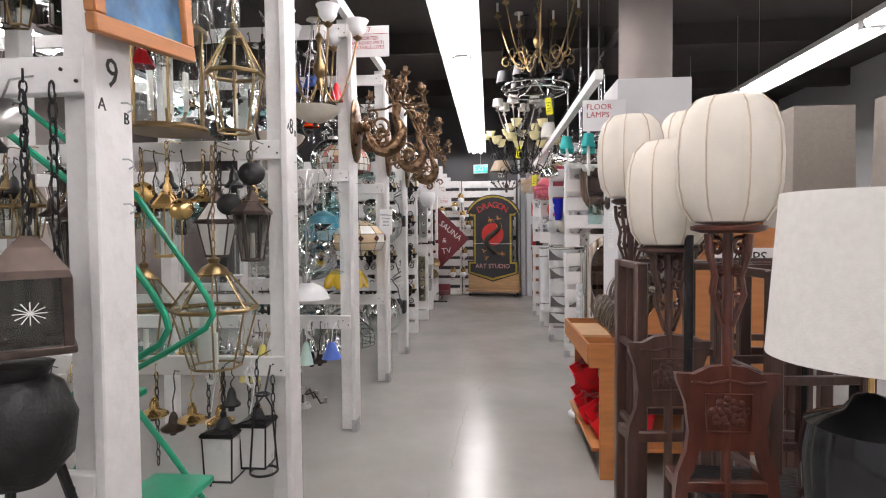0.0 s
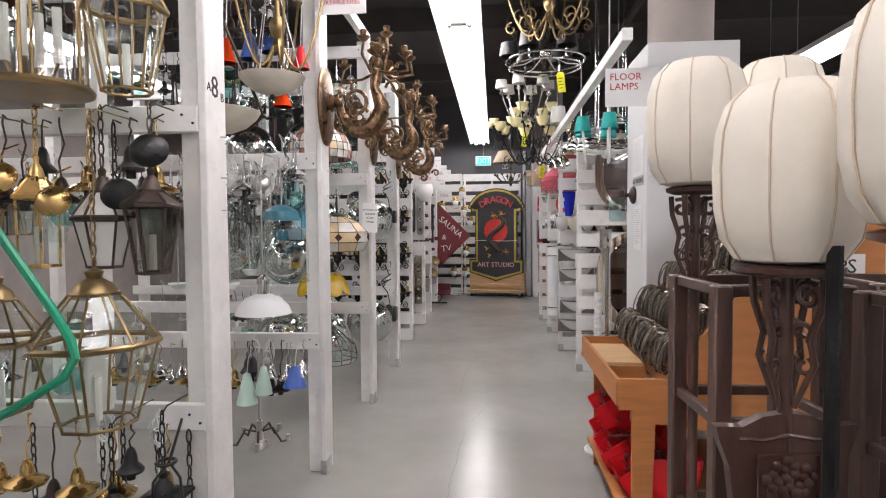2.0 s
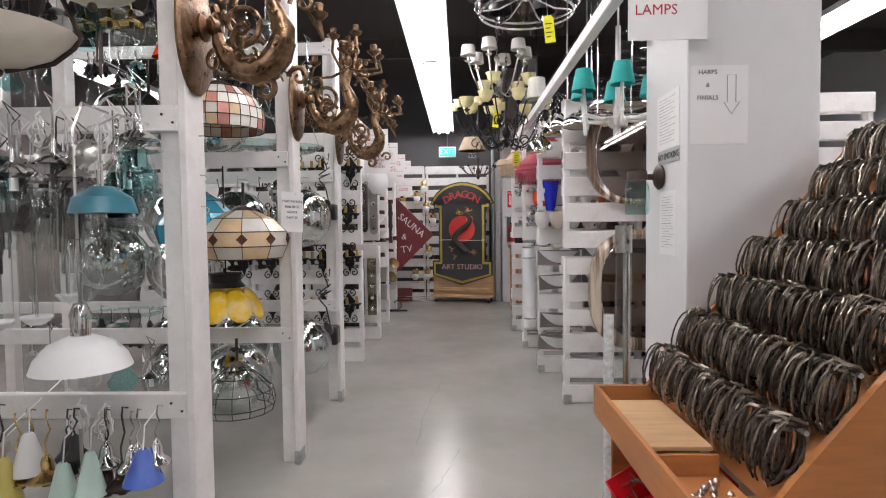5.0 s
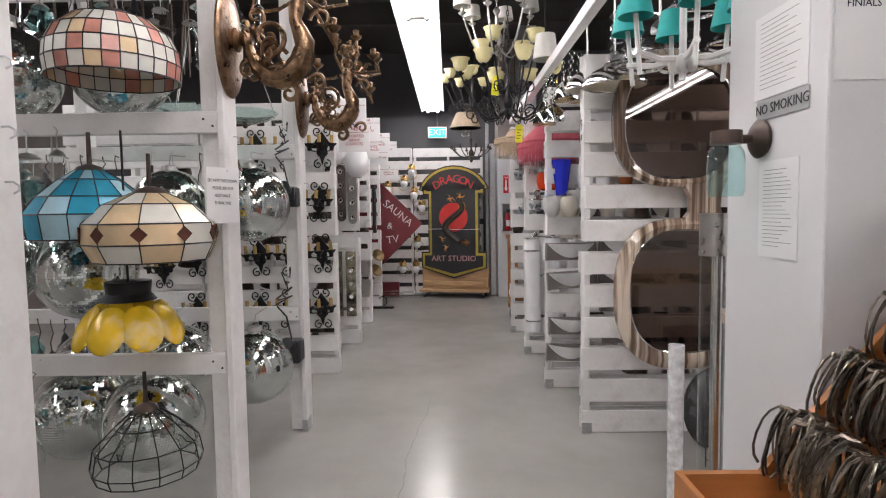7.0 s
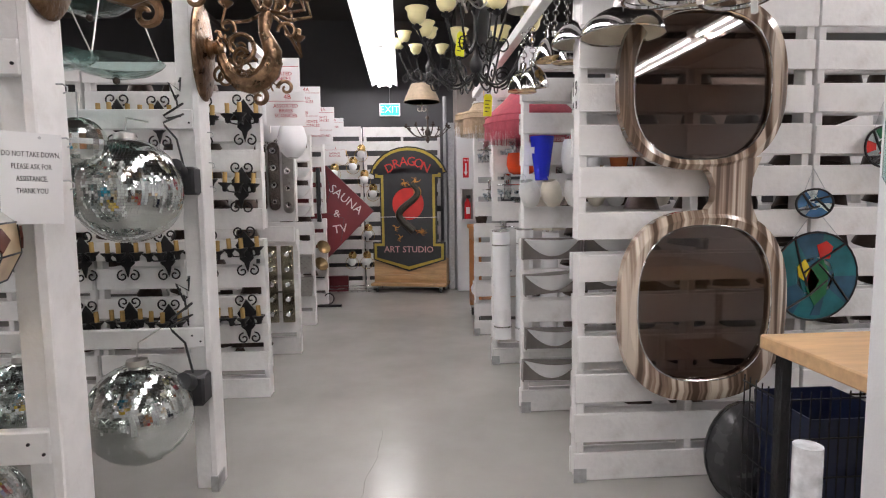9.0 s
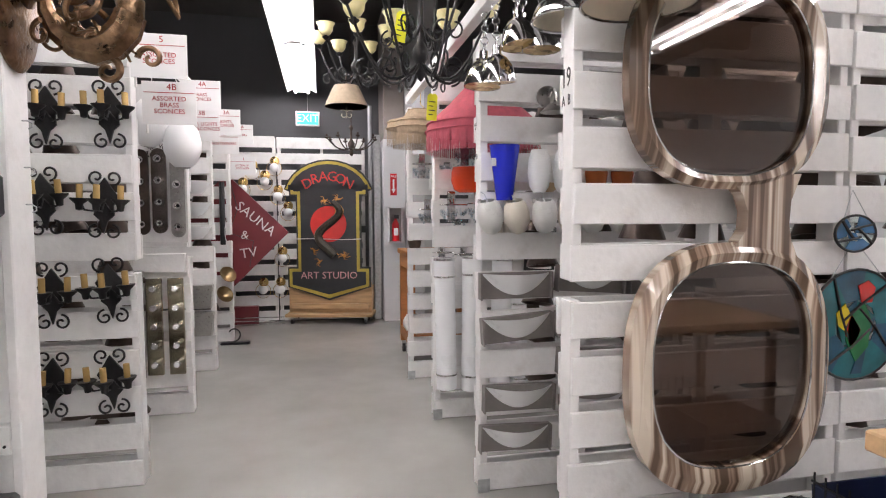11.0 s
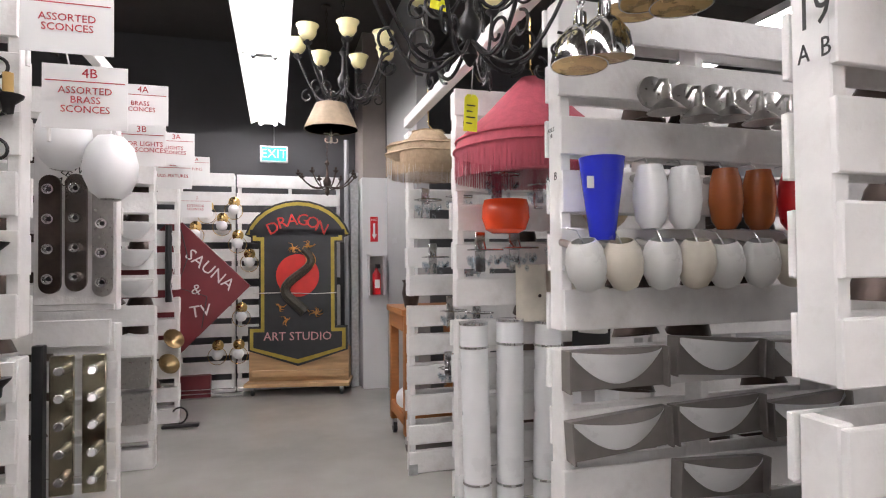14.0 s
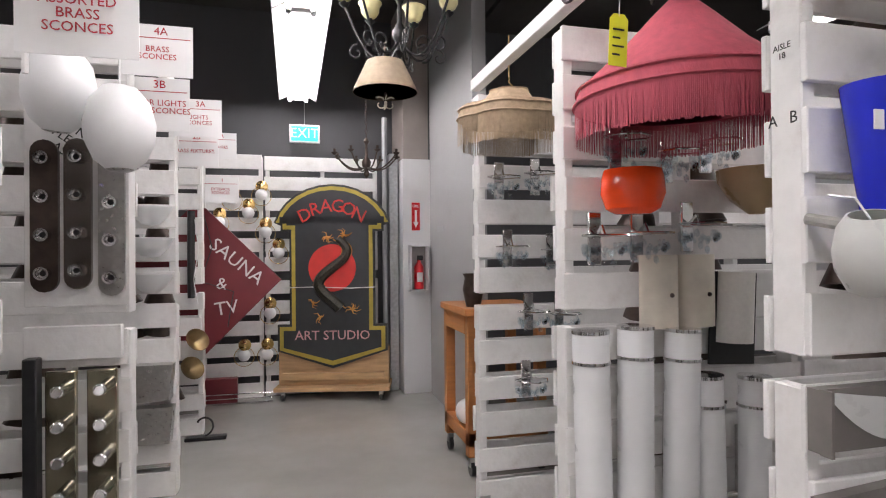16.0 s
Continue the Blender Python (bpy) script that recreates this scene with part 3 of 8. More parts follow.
for k in range(3):
    tube(bm, [(-0.16, -0.03 - 0.02 * k, 0.02 + 0.05 * k), (0.5, -0.05, 0.02 + 0.045 * k)], 0.006, 5)
bars = thing("chrome_bars", pose(-0.97, 13.2, 0.0), "bundle of thin chrome rods lying along the pallet foot", "rods")
part("rods", bm, CHROME, bars)


BRASS_D = mat("dull_antique_brass", (0.28, 0.2, 0.1), 0.38, 1.0, var=0.25, scale=14)


def globe_sconce(m):
    t = thing("globe_sconce", m, "brass wall sconce with white glass globe and ring guard", "sconce", "globe sconces on the end wall")
    part("backplate", lathe(B(), [(0.0, 0.0), (0.065, 0.0), (0.062, 0.012), (0.03, 0.025), (0.0, 0.03)], 18, pose(0, 0, 0.035, 90, 0, 0)), BRASS, t)
    part("arm", tube(B(), [(0, -0.02, 0.035), (0, -0.07, 0.055), (0, -0.09, 0.02)], 0.008, 6), BRASS, t)
    part("fitter", lathe(B(), [(0.0, 0.03), (0.03, 0.025), (0.034, 0.0)], 14, pose(0, -0.09, -0.005)), BRASS, t)
    part("globe", ball(B(), (0, -0.09, -0.06), 0.062, 16), FROST, t, "white opal glass globe")
    part("guard_ring", ring(B(), (0, -0.09, -0.075), 0.1, 0.0035, "y", 22, 5), BRASS, t)
    return t


pts = ((-0.58, 2.19), (-0.71, 2.0), (-0.54, 1.8), (-0.41, 1.58), (-0.50, 0.95), (-0.76, 0.52), (-0.53, 0.52), (-0.87, 2.14), (-1.0, 1.9))
gs = globe_sconce(pose(pts[0][0], 13.448, pts[0][1]))
for x, z in pts[1:]:
    copy_thing(gs, pose(x, 13.448, z))

# exit sign
ex = thing("exit_sign", pose(-0.13, 13.6, 2.74), "lit green exit sign hanging on a wire", "exit sign")
part("housing", box(B(), -0.165, 0.165, 0, 0.05, 0, 0.2, 0.006), PAPER, ex)
part("panel", box(B(), -0.145, 0.145, -0.004, 0.0, 0.018, 0.182, 0.002), EXITGLOW, ex, "glowing green panel")
lettering("text_line", "EXIT", 0.15, mat("exit_letters", (0.75, 0.85, 0.82), 0.5), ex, pose(0, -0.006, 0.1), thick=0.001)
part("wire", cyl(B(), (0, 0.025, 0.2), (0, 0.025, 1.56), 0.004, 5), STEEL, ex)

# extinguisher cabinet, its sign, door jamb
fe = thing("extinguisher_cabinet", pose(1.035, 13.129, 1.1), "white wall cabinet holding a red fire extinguisher", "extinguisher")
bm = B()
box(bm, -0.1, -0.085, -0.12, 0, 0, 0.49)
box(bm, 0.085, 0.1, -0.12, 0, 0, 0.49)
box(bm, -0.1, 0.1, -0.12, 0, 0, 0.015)
box(bm, -0.1, 0.1, -0.12, 0, 0.475, 0.49)
part("case", bm, WHITEWALL, fe, smooth=False)
# the back's grey puts the shade inside the white case into its colour
part("back", box(B(), -0.085, 0.085, -0.012, -0.003, 0.015, 0.475), mat("recess_shade_grey", (0.35, 0.33, 0.32), 0.7), fe)
part("cylinder", lathe(B(), [(0.0, 0.0), (0.05, 0.004), (0.05, 0.24), (0.02, 0.29), (0.018, 0.31), (0.0, 0.31)], 18, pose(0, -0.066, 0.02)), REDP, fe, "red steel cylinder")
part("label", box(B(), -0.03, 0.03, -0.119, -0.1165, 0.1, 0.2), PAPER, fe)
part("valve", box(B(), -0.018, 0.045, -0.08, -0.05, 0.33, 0.38, 0.004), BLACKP, fe)
fs = thing("extinguisher_sign", pose(1.02, 13.128, 1.75), "red fire extinguisher sign with a white down arrow", "sign")
part("plate", box(B(), -0.045, 0.045, -0.004, 0, 0, 0.3, 0.001), REDP, fs)
part("arrow", prism(B(), [(-0.012, 0.22), (-0.012, 0.09), (-0.03, 0.09), (0, 0.03), (0.03, 0.09), (0.012, 0.09), (0.012, 0.22)], -0.006, -0.004), PAPER, fs, smooth=False)
lettering("text_line", "FIRE", 0.04, PAPER, fs, pose(0, -0.005, 0.26))
jamb = structure("door_jamb", box(B(), 0.76, 0.86, 13.3, 13.42, 0, 2.6, 0.006), STEEL, "galvanised steel door track beside the sign", "jamb")
structure("door_track_pipe", cyl(B(), (0.72, 13.35, 0), (0.72, 13.35, 3.0), 0.03, 12), CONDUIT, "grey steel pipe from floor to ceiling", "pipe")
tagged(part("no_smoking_plate", box(B(), 1.176, 1.179, 12.55, 12.8, 1.72, 1.78), CONDUIT), "small grey no smoking plate on the wall", "plate")

# orange cart
ct = thing("wooden_cart", pose(0.86, 10.75, 0), "orange-brown wooden cart on black castors", "cart")
for x in (0, 0.5):
    for y in (0, 0.55):
        part("post", box(B(), x, x + 0.07, y, y + 0.07, 0.13, 1.08, 0.005), OAK, ct)
        c = part("castor", cyl(B(), (x + 0.02, y + 0.035, 0.05), (x + 0.05, y + 0.035, 0.05), 0.05, 16), BLACKP, ct)
        part("fork", box(B(), x + 0.012, x + 0.058, y + 0.015, y + 0.055, 0.06, 0.13, 0.003), STEEL, c)
part("top", box(B(), -0.02, 0.6, -0.02, 0.65, 1.08, 1.13, 0.006), OAK, ct)
part("shelf", box(B(), 0, 0.58, 0, 0.62, 0.2, 0.3, 0.006), OAK, ct)
part("rail", box(B(), 0.0, 0.07, 0.07, 0.55, 0.95, 1.08, 0.004), OAK, ct)
gl = thing("white_globe_shade", pose(0.92, 10.95, 0.3), "white glass globe shade lying on the cart shelf", "shade")
part("globe", ball(B(), (0, 0, 0.09), 0.09, 16), FROST, gl)
vs = thing("dark_vase", pose(0.95, 10.9, 1.13), "dark bronze vase standing on the cart", "vase")
part("body", lathe(B(), [(0.0, 0), (0.05, 0), (0.075, 0.12), (0.06, 0.2), (0.075, 0.23), (0.06, 0.228), (0.0, 0.1)], 18), DARKBR, vs)

# ---- aisle signs over the pallets ----


def aisle_sign(x0, z1, y, w, h, head, words, label):
    t = thing("aisle_sign", pose(x0, y, z1 - h), label, "sign", "aisle signs")
    part("card", box(B(), 0, w, 0, 0.004, 0, h), PAPER, t)
    lettering("heading", head, h * 0.21, REDINK, t, pose(w * 0.55, -0.0015, h * 0.87))
    part("rule", box(B(), 0.01, w - 0.01, -0.0012, 0.0005, h * 0.735, h * 0.75), REDINK, t)
    lettering("text_line", words, h * 0.155, REDINK, t, pose(w * 0.5, -0.0015, h * 0.45), line=0.95)
    part("stick", cyl(B(), (0.02, 0.012, -0.05), (0.02, 0.012, h * 0.9), 0.008, 6), WHITE, t)
    return t


aisle_sign(-0.93, 2.46, 8.52, 0.28, 0.23, "5", "ASSORTED\nSCONCES", "white card aisle sign 5 for assorted sconces")
aisle_sign(-0.94, 2.26, 8.74, 0.285, 0.24, "4B", "ASSORTED\nBRASS\nSCONCES", "white card aisle sign 4B for assorted brass sconces")
aisle_sign(-0.96, 2.49, 9.75, 0.28, 0.22, "4A", "BRASS\nSCONCES", "white card aisle sign 4A for brass sconces")
aisle_sign(-1.0, 2.31, 9.913, 0.28, 0.24, "3B", "VAPOR LIGHTS\nMETAL SCONCES", "white card aisle sign 3B for vapor lights")
aisle_sign(-0.98, 2.49, 10.97, 0.28, 0.24, "3A", "LIGHTS\nSCONCES", "white card aisle sign 3A for lights and sconces")
aisle_sign(-1.04, 2.31, 11.133, 0.3, 0.22, "2B", "BRASS FIXTURES", "white card aisle sign 2B for brass fixtures")
aisle_sign(-1.0, 2.53, 12.2, 0.28, 0.22, "2A", "FIXTURES", "white card aisle sign 2A for fixtures")
aisle_sign(-1.02, 2.18, 12.383, 0.3, 0.22, "1", "EXTERIOR\nSCONCES", "white card aisle sign for exterior sconces")

# ---- left pallet walls: sconces hung on the boards ----


def iron_sconce(m, arms=3, candle=0.05, scroll=1.0):
    t = thing("iron_candle_sconce", m, "black wrought iron wall sconce with candle tubes and scrolls", "sconce", "iron sconces on the pallets")
    part("backplate", prism(B(), [(0, -0.17), (0.02, -0.1), (0.05, -0.07), (0.045, -0.02), (0.07, 0.03), (0.04, 0.07), (0, 0.13), (-0.04, 0.07), (-0.07, 0.03), (-0.045, -0.02), (-0.05, -0.07), (-0.02, -0.1)], -0.014, 0.0), IRON, t, smooth=False)
    for k in range(arms):
        a = radians(-90 + (k - (arms - 1) / 2) * 55)
        ex_, ey = 0.12 * math.cos(a), 0.12 * math.sin(a)
        ar = part("arm", tube(B(), [(0, -0.01, 0), (ex_ * 0.4, ey * 0.4, -0.05), (ex_ * 0.8, ey * 0.8, -0.045), (ex_, ey, 0)], 0.006, 6), IRON, t)
        part("drip_pan", lathe(B(), [(0.0, -0.05), (0.016, -0.045), (0.02, -0.015), (0.044, 0.008), (0.047, 0.016), (0.0, 0.014)], 12, pose(ex_, ey, 0)), IRON, ar)
        part("candle_tube", cyl(B(), (ex_, ey, 0.014), (ex_, ey, 0.014 + candle), 0.016, 10), mat_candle, ar, "yellowed candle tube")
    for s in (-1, 1):
        part("scroll", tube(B(), spiral((s * 0.04, -0.006, -0.16), 0.042, 0.008, 90, 90 - s * 420, 18), 0.006, 5), IRON, t)
        part("scroll", tube(B(), spiral((s * 0.04, -0.006, 0.13), 0.042, 0.008, -90, -90 + s * 400, 18), 0.006, 5), IRON, t)
    return t


mat_candle = mat("yellowed_candle_tube", (0.42, 0.27, 0.09), 0.6, var=0.1)
i1 = iron_sconce(pose(-1.06, 8.59, 2.06), 3, 0.075)
for x, z in ((-1.07, 1.58), (-1.06, 1.12), (-1.07, 0.62), (-1.33, 2.05), (-1.36, 1.6), (-1.34, 1.1), (-1.36, 0.62), (-1.62, 2.05), (-1.6, 1.55), (-1.62, 1.1), (-1.63, 0.6),
             (-1.9, 2.06), (-1.88, 1.55), (-1.9, 1.1), (-1.9, 0.62), (-2.2, 1.56), (-2.2, 1.1), (-2.2, 0.6), (-2.5, 1.5), (-2.5, 1.0)):
    copy_thing(i1, pose(x - 0.03, 8.59, z, 0, random.uniform(-4, 4), 0))


def bath_bar(m, n=4, L=0.62, wide=0.1, metal=None):
    t = thing("bath_light_bar", m, "chrome bathroom light bar with bare bulb sockets", "light bar", "bath light bars")
    out = []
    for k in range(9):
        a = radians(180 * k / 8)
        out.append((wide / 2 * math.cos(a), L - wide / 2 + wide / 2 * math.sin(a)))
    for k in range(9):
        a = radians(180 + 180 * k / 8)
        out.append((wide / 2 * math.cos(a), wide / 2 + wide / 2 * math.sin(a)))
    part("bar", prism(B(), out, -0.022, 0.0), metal or NICKEL, t, smooth=False)
    for k in range(n):
        z = L * (k + 0.5) / n
        s = part("socket", lathe(B(), [(0.0, 0), (0.027, 0), (0.027, 0.035), (0.02, 0.035), (0.019, 0.012), (0.0, 0.01)], 14, pose(0, -0.022, z, 90, 0, 0)), CHROME, t)
        part("contact", cyl(B(), (0, -0.034, z), (0, -0.03, z), 0.012, 10), BLACKP, s)
    return t


bath_bar(pose(-1.24, 9.755, 1.36), metal=DARKBR)
bath_bar(pose(-1.12, 9.755, 1.37), metal=mat("tarnished_steel", (0.24, 0.21, 0.19), 0.22, 1.0, var=0.2))
bath_bar(pose(-0.995, 9.755, 1.34))
board = thing("display_board", pose(-1.32, 9.76, 0), "white backing board behind the light bars", "board", kind="structure")
part("panel", box(B(), 0, 0.385, 0.0, 0.012, 1.3, 2.12, 0.002), WHITE, board)
part("ledge", box(B(), 0, 0.36, -0.02, 0.012, 1.08, 1.22, 0.004), WHITE, board)
lettering("notice", "DO NOT\nPLEASE\nASK", 0.05, BLACKINK, board, pose(0.17, -0.002, 1.98, 0, 35, 0), "black lettered notice")


def vanity(m):
    t = thing("vanity_light_strip", m, "brass and chrome vanity strip with bulb sockets standing on edge", "light strip", "vanity strips")
    part("plate", box(B(), -0.055, 0.055, -0.03, 0, 0, 0.72, 0.004), mat_vanity, t)
    for k in range(5):
        z = 0.08 + 0.14 * k
        s = part("socket", cyl(B(), (0, -0.03, z), (0.012, -0.1, z + 0.012), 0.024, 14), CHROME, t, "chrome bulb socket")
        part("rim", ring(B(), (0.012, -0.101, z + 0.012), 0.02, 0.004, "y", 14, 5), CHROME, s)
    return t


mat_vanity = mat("tarnished_mirror_brass", (0.40, 0.37, 0.27), 0.16, 1.0, var=0.25, scale=6, dirt=(0.25, 0.2, 0.1), dirt_amount=0.5)
va = vanity(pose(-1.18, 9.75, 0.32))
copy_thing(va, pose(-1.03, 9.75, 0.32))
dk = thing("black_light_strip", pose(-1.27, 9.74, 0.3), "black and brown vanity strip standing on edge", "light strip")
part("plate", box(B(), -0.03, 0.02, -0.06, 0, 0, 0.8, 0.004), BLACKP, dk)


def egg_pendant(m):
    t = thing("egg_pendant", m, "white crackled glass egg-shaped pendant shade with a round grille", "shade", "egg shades")
    prof = [(0.05, -0.155), (0.09, -0.12), (0.12, -0.05), (0.125, 0.02), (0.105, 0.1), (0.06, 0.155), (0.0, 0.17)]
    part("shade", lathe(B(), prof, 24), FROST, t)
    part("grille", lathe(B(), [(0.0, -0.153), (0.046, -0.153), (0.05, -0.158), (0.038, -0.163), (0.0, -0.16)], 18), NICKEL, t, "ribbed lens grille")
    part("cord", tube(B(), [(0, 0, 0.165), (0, 0, 0.34), (-0.05, 0, 0.52)], 0.004, 5), PAPER, t)
    return t


eg = egg_pendant(pose(-0.90, 9.5, 1.99, 0, 0, 0))
copy_thing(eg, pose(-1.12, 9.55, 2.14, 12, 8, 0))


def bowl_sconce(m, mat_):
    t = thing("half_bowl_sconce", m, "pale half-bowl wall sconce hung on the pallet", "sconce", "bowl sconces")
    prof = [(0.0, -0.09), (0.05, -0.08), (0.1, -0.03), (0.13, 0.03), (0.125, 0.03), (0.09, -0.02), (0.0, -0.07)]
    bm = lathe(B(), prof, 20)
    bmesh.ops.bisect_plane(bm, geom=bm.verts[:] + bm.edges[:] + bm.faces[:], plane_co=(0, 0, 0), plane_no=(0, 1, 0), clear_outer=True)
    part("bowl", bm, mat_, t)
    part("backplate", box(B(), -0.05, 0.05, -0.01, 0, -0.05, 0.02, 0.003), NICKEL, t)
    return t


bs = bowl_sconce(pose(-1.12, 10.99, 1.78), FROST)
for x, z in ((-1.12, 1.58), (-1.12, 1.36), (-1.4, 1.8), (-1.4, 1.5)):
    copy_thing(bs, pose(x, 10.99, z))
bx = thing("steel_box_sconce", pose(-1.1, 10.985, 0.62), "brushed steel box sconce hung on the pallet", "sconce", "box sconces")
part("box", prism(B(), [(-0.08, 0.0), (0.1, 0.0), (0.12, 0.22), (-0.1, 0.22)], -0.1, 0.0), NICKEL, bx, smooth=False)
copy_thing(bx, pose(-1.1, 10.985, 0.36))
hd = thing("black_handset_lamp", pose(-1.08, 12.24, 1.25), "black tubular task lamp hanging with white cords", "lamp")
part("body", tube(B(), [(0, -0.04, -0.1), (0, -0.05, 0.3), (0.0, -0.03, 0.62)], 0.03, 8), BLACKP, hd)
part("cord", tube(B(), [(0.03, -0.05, 0.55), (0.06, -0.06, 0.3), (0.02, -0.06, 0.05), (0.05, -0.05, -0.15)], 0.004, 5), PAPER, hd)
dsh = thing("brass_dish_lamp", pose(-1.06, 12.2, 0.78), "tarnished brass dish reflector leaning against the pallet", "reflector")
part("dish", lathe(B(), [(0.0, 0.0), (0.03, 0.006), (0.07, 0.03), (0.1, 0.06), (0.097, 0.062), (0.06, 0.03), (0.0, 0.01)], 22, pose(0, 0, 0, 60, 0, 40)), BRASS_D, dsh)
copy_thing(dsh, pose(-1.1, 12.2, 0.55))
ft = thing("iron_boot_scraper", pose(-1.0, 12.1, 0.0), "dark iron bracket lamp foot on the floor by the pallet", "lamp foot")
part("foot", box(B(), -0.12, 0.2, -0.04, 0.04, 0, 0.03, 0.008), IRON, ft)
part("hook", tube(B(), spiral((0.02, 0, 0.12), 0.09, 0.05, -90, 150, 12), 0.008, 6), IRON, ft)


# dark bell fillers added behind the pallets so the gaps between boards read dark


def gap_filler(m):
    t = thing("bronze_bell_shade", m, "dark bell-shaped filler added behind the pallet boards to darken the gaps", "fitting", "bronze bells behind the boards")
    part("bell", lathe(B(), [(0.02, 0.06), (0.035, 0.05), (0.07, 0.0), (0.095, -0.07), (0.088, -0.07), (0.03, 0.03)], 10), DARKBR, t)
    part("stem", cyl(B(), (0, -0.1, 0.055), (0, 0.02, 0.055), 0.012, 6), IRON, t)
    return t


bs0 = gap_filler(pose(-1.2, 8.79, 0.4))
rsb = random.Random(8)
for y, xa, xb, zs in ((8.6, -1.12, -2.9, range(1, 11)), (9.78, -1.4, -2.4, range(2, 10)), (7.15, 1.34, 2.95, range(1, 11)), (8.12, 1.3, 2.2, range(1, 10)), (9.25, 1.35, 2.0, range(2, 10)), (11.0, -1.1, -1.5, range(1, 10))):
    n = max(2, int(abs(xb - xa) / 0.24))
    for k in range(n):
        for i in zs:
            if rsb.random() < 0.78:
                copy_thing(bs0, pose(xa + (xb - xa) * k / n + rsb.uniform(-0.04, 0.04), y + 0.215, 0.19 + 0.215 * i + rsb.uniform(-0.015, 0.015), rsb.uniform(-15, 15), rsb.uniform(-15, 15), rsb.uniform(-20, 20)))

# ---- right side: pallet displays ----
def striped_frame(n=64):
    """Marble-striped acrylic for the giant spectacles."""
    m = bpy.data.materials.new("striped_tortoise_acrylic")
    m.use_nodes = True
    nn, l = m.node_tree.nodes, m.node_tree.links
    b = nn["Principled BSDF"]
    tc = nn.new("ShaderNodeTexCoord")
    mp = nn.new("ShaderNodeMapping")
    mp.inputs["Scale"].default_value = (26, 0.6, 0.7)
    nz = nn.new("ShaderNodeTexNoise")
    nz.inputs["Scale"].default_value = 1.0
    nz.inputs["Detail"].default_value = 2.5
    cr = nn.new("ShaderNodeValToRGB")
    els = cr.color_ramp.elements
    els[0].position, els[0].color = 0.41, (0.10, 0.065, 0.045, 1)
    els[1].position, els[1].color = 0.6, (0.62, 0.53, 0.43, 1)
    e = els.new(0.5)
    e.color = (0.27, 0.19, 0.14, 1)
    l.new(tc.outputs["Object"], mp.inputs[0])
    l.new(mp.outputs[0], nz.inputs["Vector"])
    l.new(nz.outputs[0], cr.inputs[0])
    l.new(cr.outputs[0], b.inputs["Base Color"])
    b.inputs["Roughness"].default_value = 0.15
    b.inputs["Coat Weight"].default_value = 0.4
    return m


STRIPE = striped_frame()


def lens_curve(cx, cz, w, h, p, n=48):
    out = []
    for k in range(n):
        a = 2 * math.pi * k / n
        c, s = math.cos(a), math.sin(a)
        out.append((cx + w / 2 * math.copysign(abs(c) ** (2 / p), c), cz + h / 2 * math.copysign(abs(s) ** (2 / p), s)))
    return out


gls = thing("giant_sunglasses", pose(1.52, 7.06, 0), "giant display sunglasses, striped brown frame, hung upright on a pallet", "sunglasses")
for cx, cz, w, h, rim in ((-0.025, 2.01, 0.83, 0.82, (0.07, 0.085, 0.05)), (0.008, 0.931, 0.855, 0.954, (0.088, 0.09, 0.105))):
    outer = lens_curve(cx, cz, w, h, 2.6)
    inner = lens_curve(cx + (rim[0] - rim[1]) / 2, cz + (rim[2] - 0.075) / 2, w - rim[0] - rim[1], h - rim[2] - 0.075, 2.6)
    bm = B()
    mid_ = [((xo + xi) / 2, (zo + zi) / 2) for (xo, zo), (xi, zi) in zip(outer, inner)]
    loops = [[bm.verts.new((x, y, z)) for x, z in crv] for crv, y in ((outer, 0.028), (outer, -0.018), (mid_, -0.042), (inner, -0.03), (inner, 0.028))]
    for la_, lb2_ in zip(loops, loops[1:] + loops[:1]):
        for q in range(len(outer)):
            bm.faces.new((la_[q], la_[(q + 1) % len(outer)], lb2_[(q + 1) % len(outer)], lb2_[q]))
    bmesh.ops.recalc_face_normals(bm, faces=bm.faces)
    fr_ = part("rim", bm, STRIPE, gls, "striped brown and cream acrylic rim")
    part("lens", prism(B(), [(x * 1.006 + cx * -0.006, z) for x, z in inner], -0.012, -0.006), DARKLENS, fr_, "dark brown tinted lens", smooth=False)
    part("lens_trim", tube(B(), [(x, -0.03, z) for x, z in inner], 0.004, 5, True), CHROME, fr_)
part("bridge", prism(B(), [(-0.03, 1.635), (0.02, 1.58), (0.042, 1.52), (0.038, 1.45), (0.0, 1.4), (-0.09, 1.36), (0.27, 1.33), (0.235, 1.41), (0.222, 1.47), (0.228, 1.56), (0.27, 1.66)], -0.03, 0.026), STRIPE, gls, smooth=False)

num = thing("aisle_number", pose(0.9275, 7.19, 1.925), "black adhesive aisle number 19 with side letters", "number")
lettering("number_text", "19", 0.1, BLACKINK, num, pose(-0.013, 0.0, 0.08, 0, 0, -90) @ Matrix.Diagonal((0.8, 1, 1, 1)))
lettering("side_text", "A  B", 0.055, BLACKINK, num, pose(-0.013, 0.0, 0.0, 0, 0, -90) @ Matrix.Diagonal((0.75, 1, 1, 1)))
num2 = thing("aisle_number", pose(0.855, 8.175, 1.9), "hand-written aisle number 18 on the pallet post", "number")
lettering("number_text", "AISLE\n18", 0.021, BLACKINK, num2, pose(-0.015, 0.0, 0.07, 0, 0, -90), thick=0.0004)
lettering("side_text", "A   B", 0.04, BLACKINK, num2, pose(-0.015, 0.0, -0.09, 0, 0, -90), thick=0.0004)

# second pallet wall: cups, shades, wedge sconces


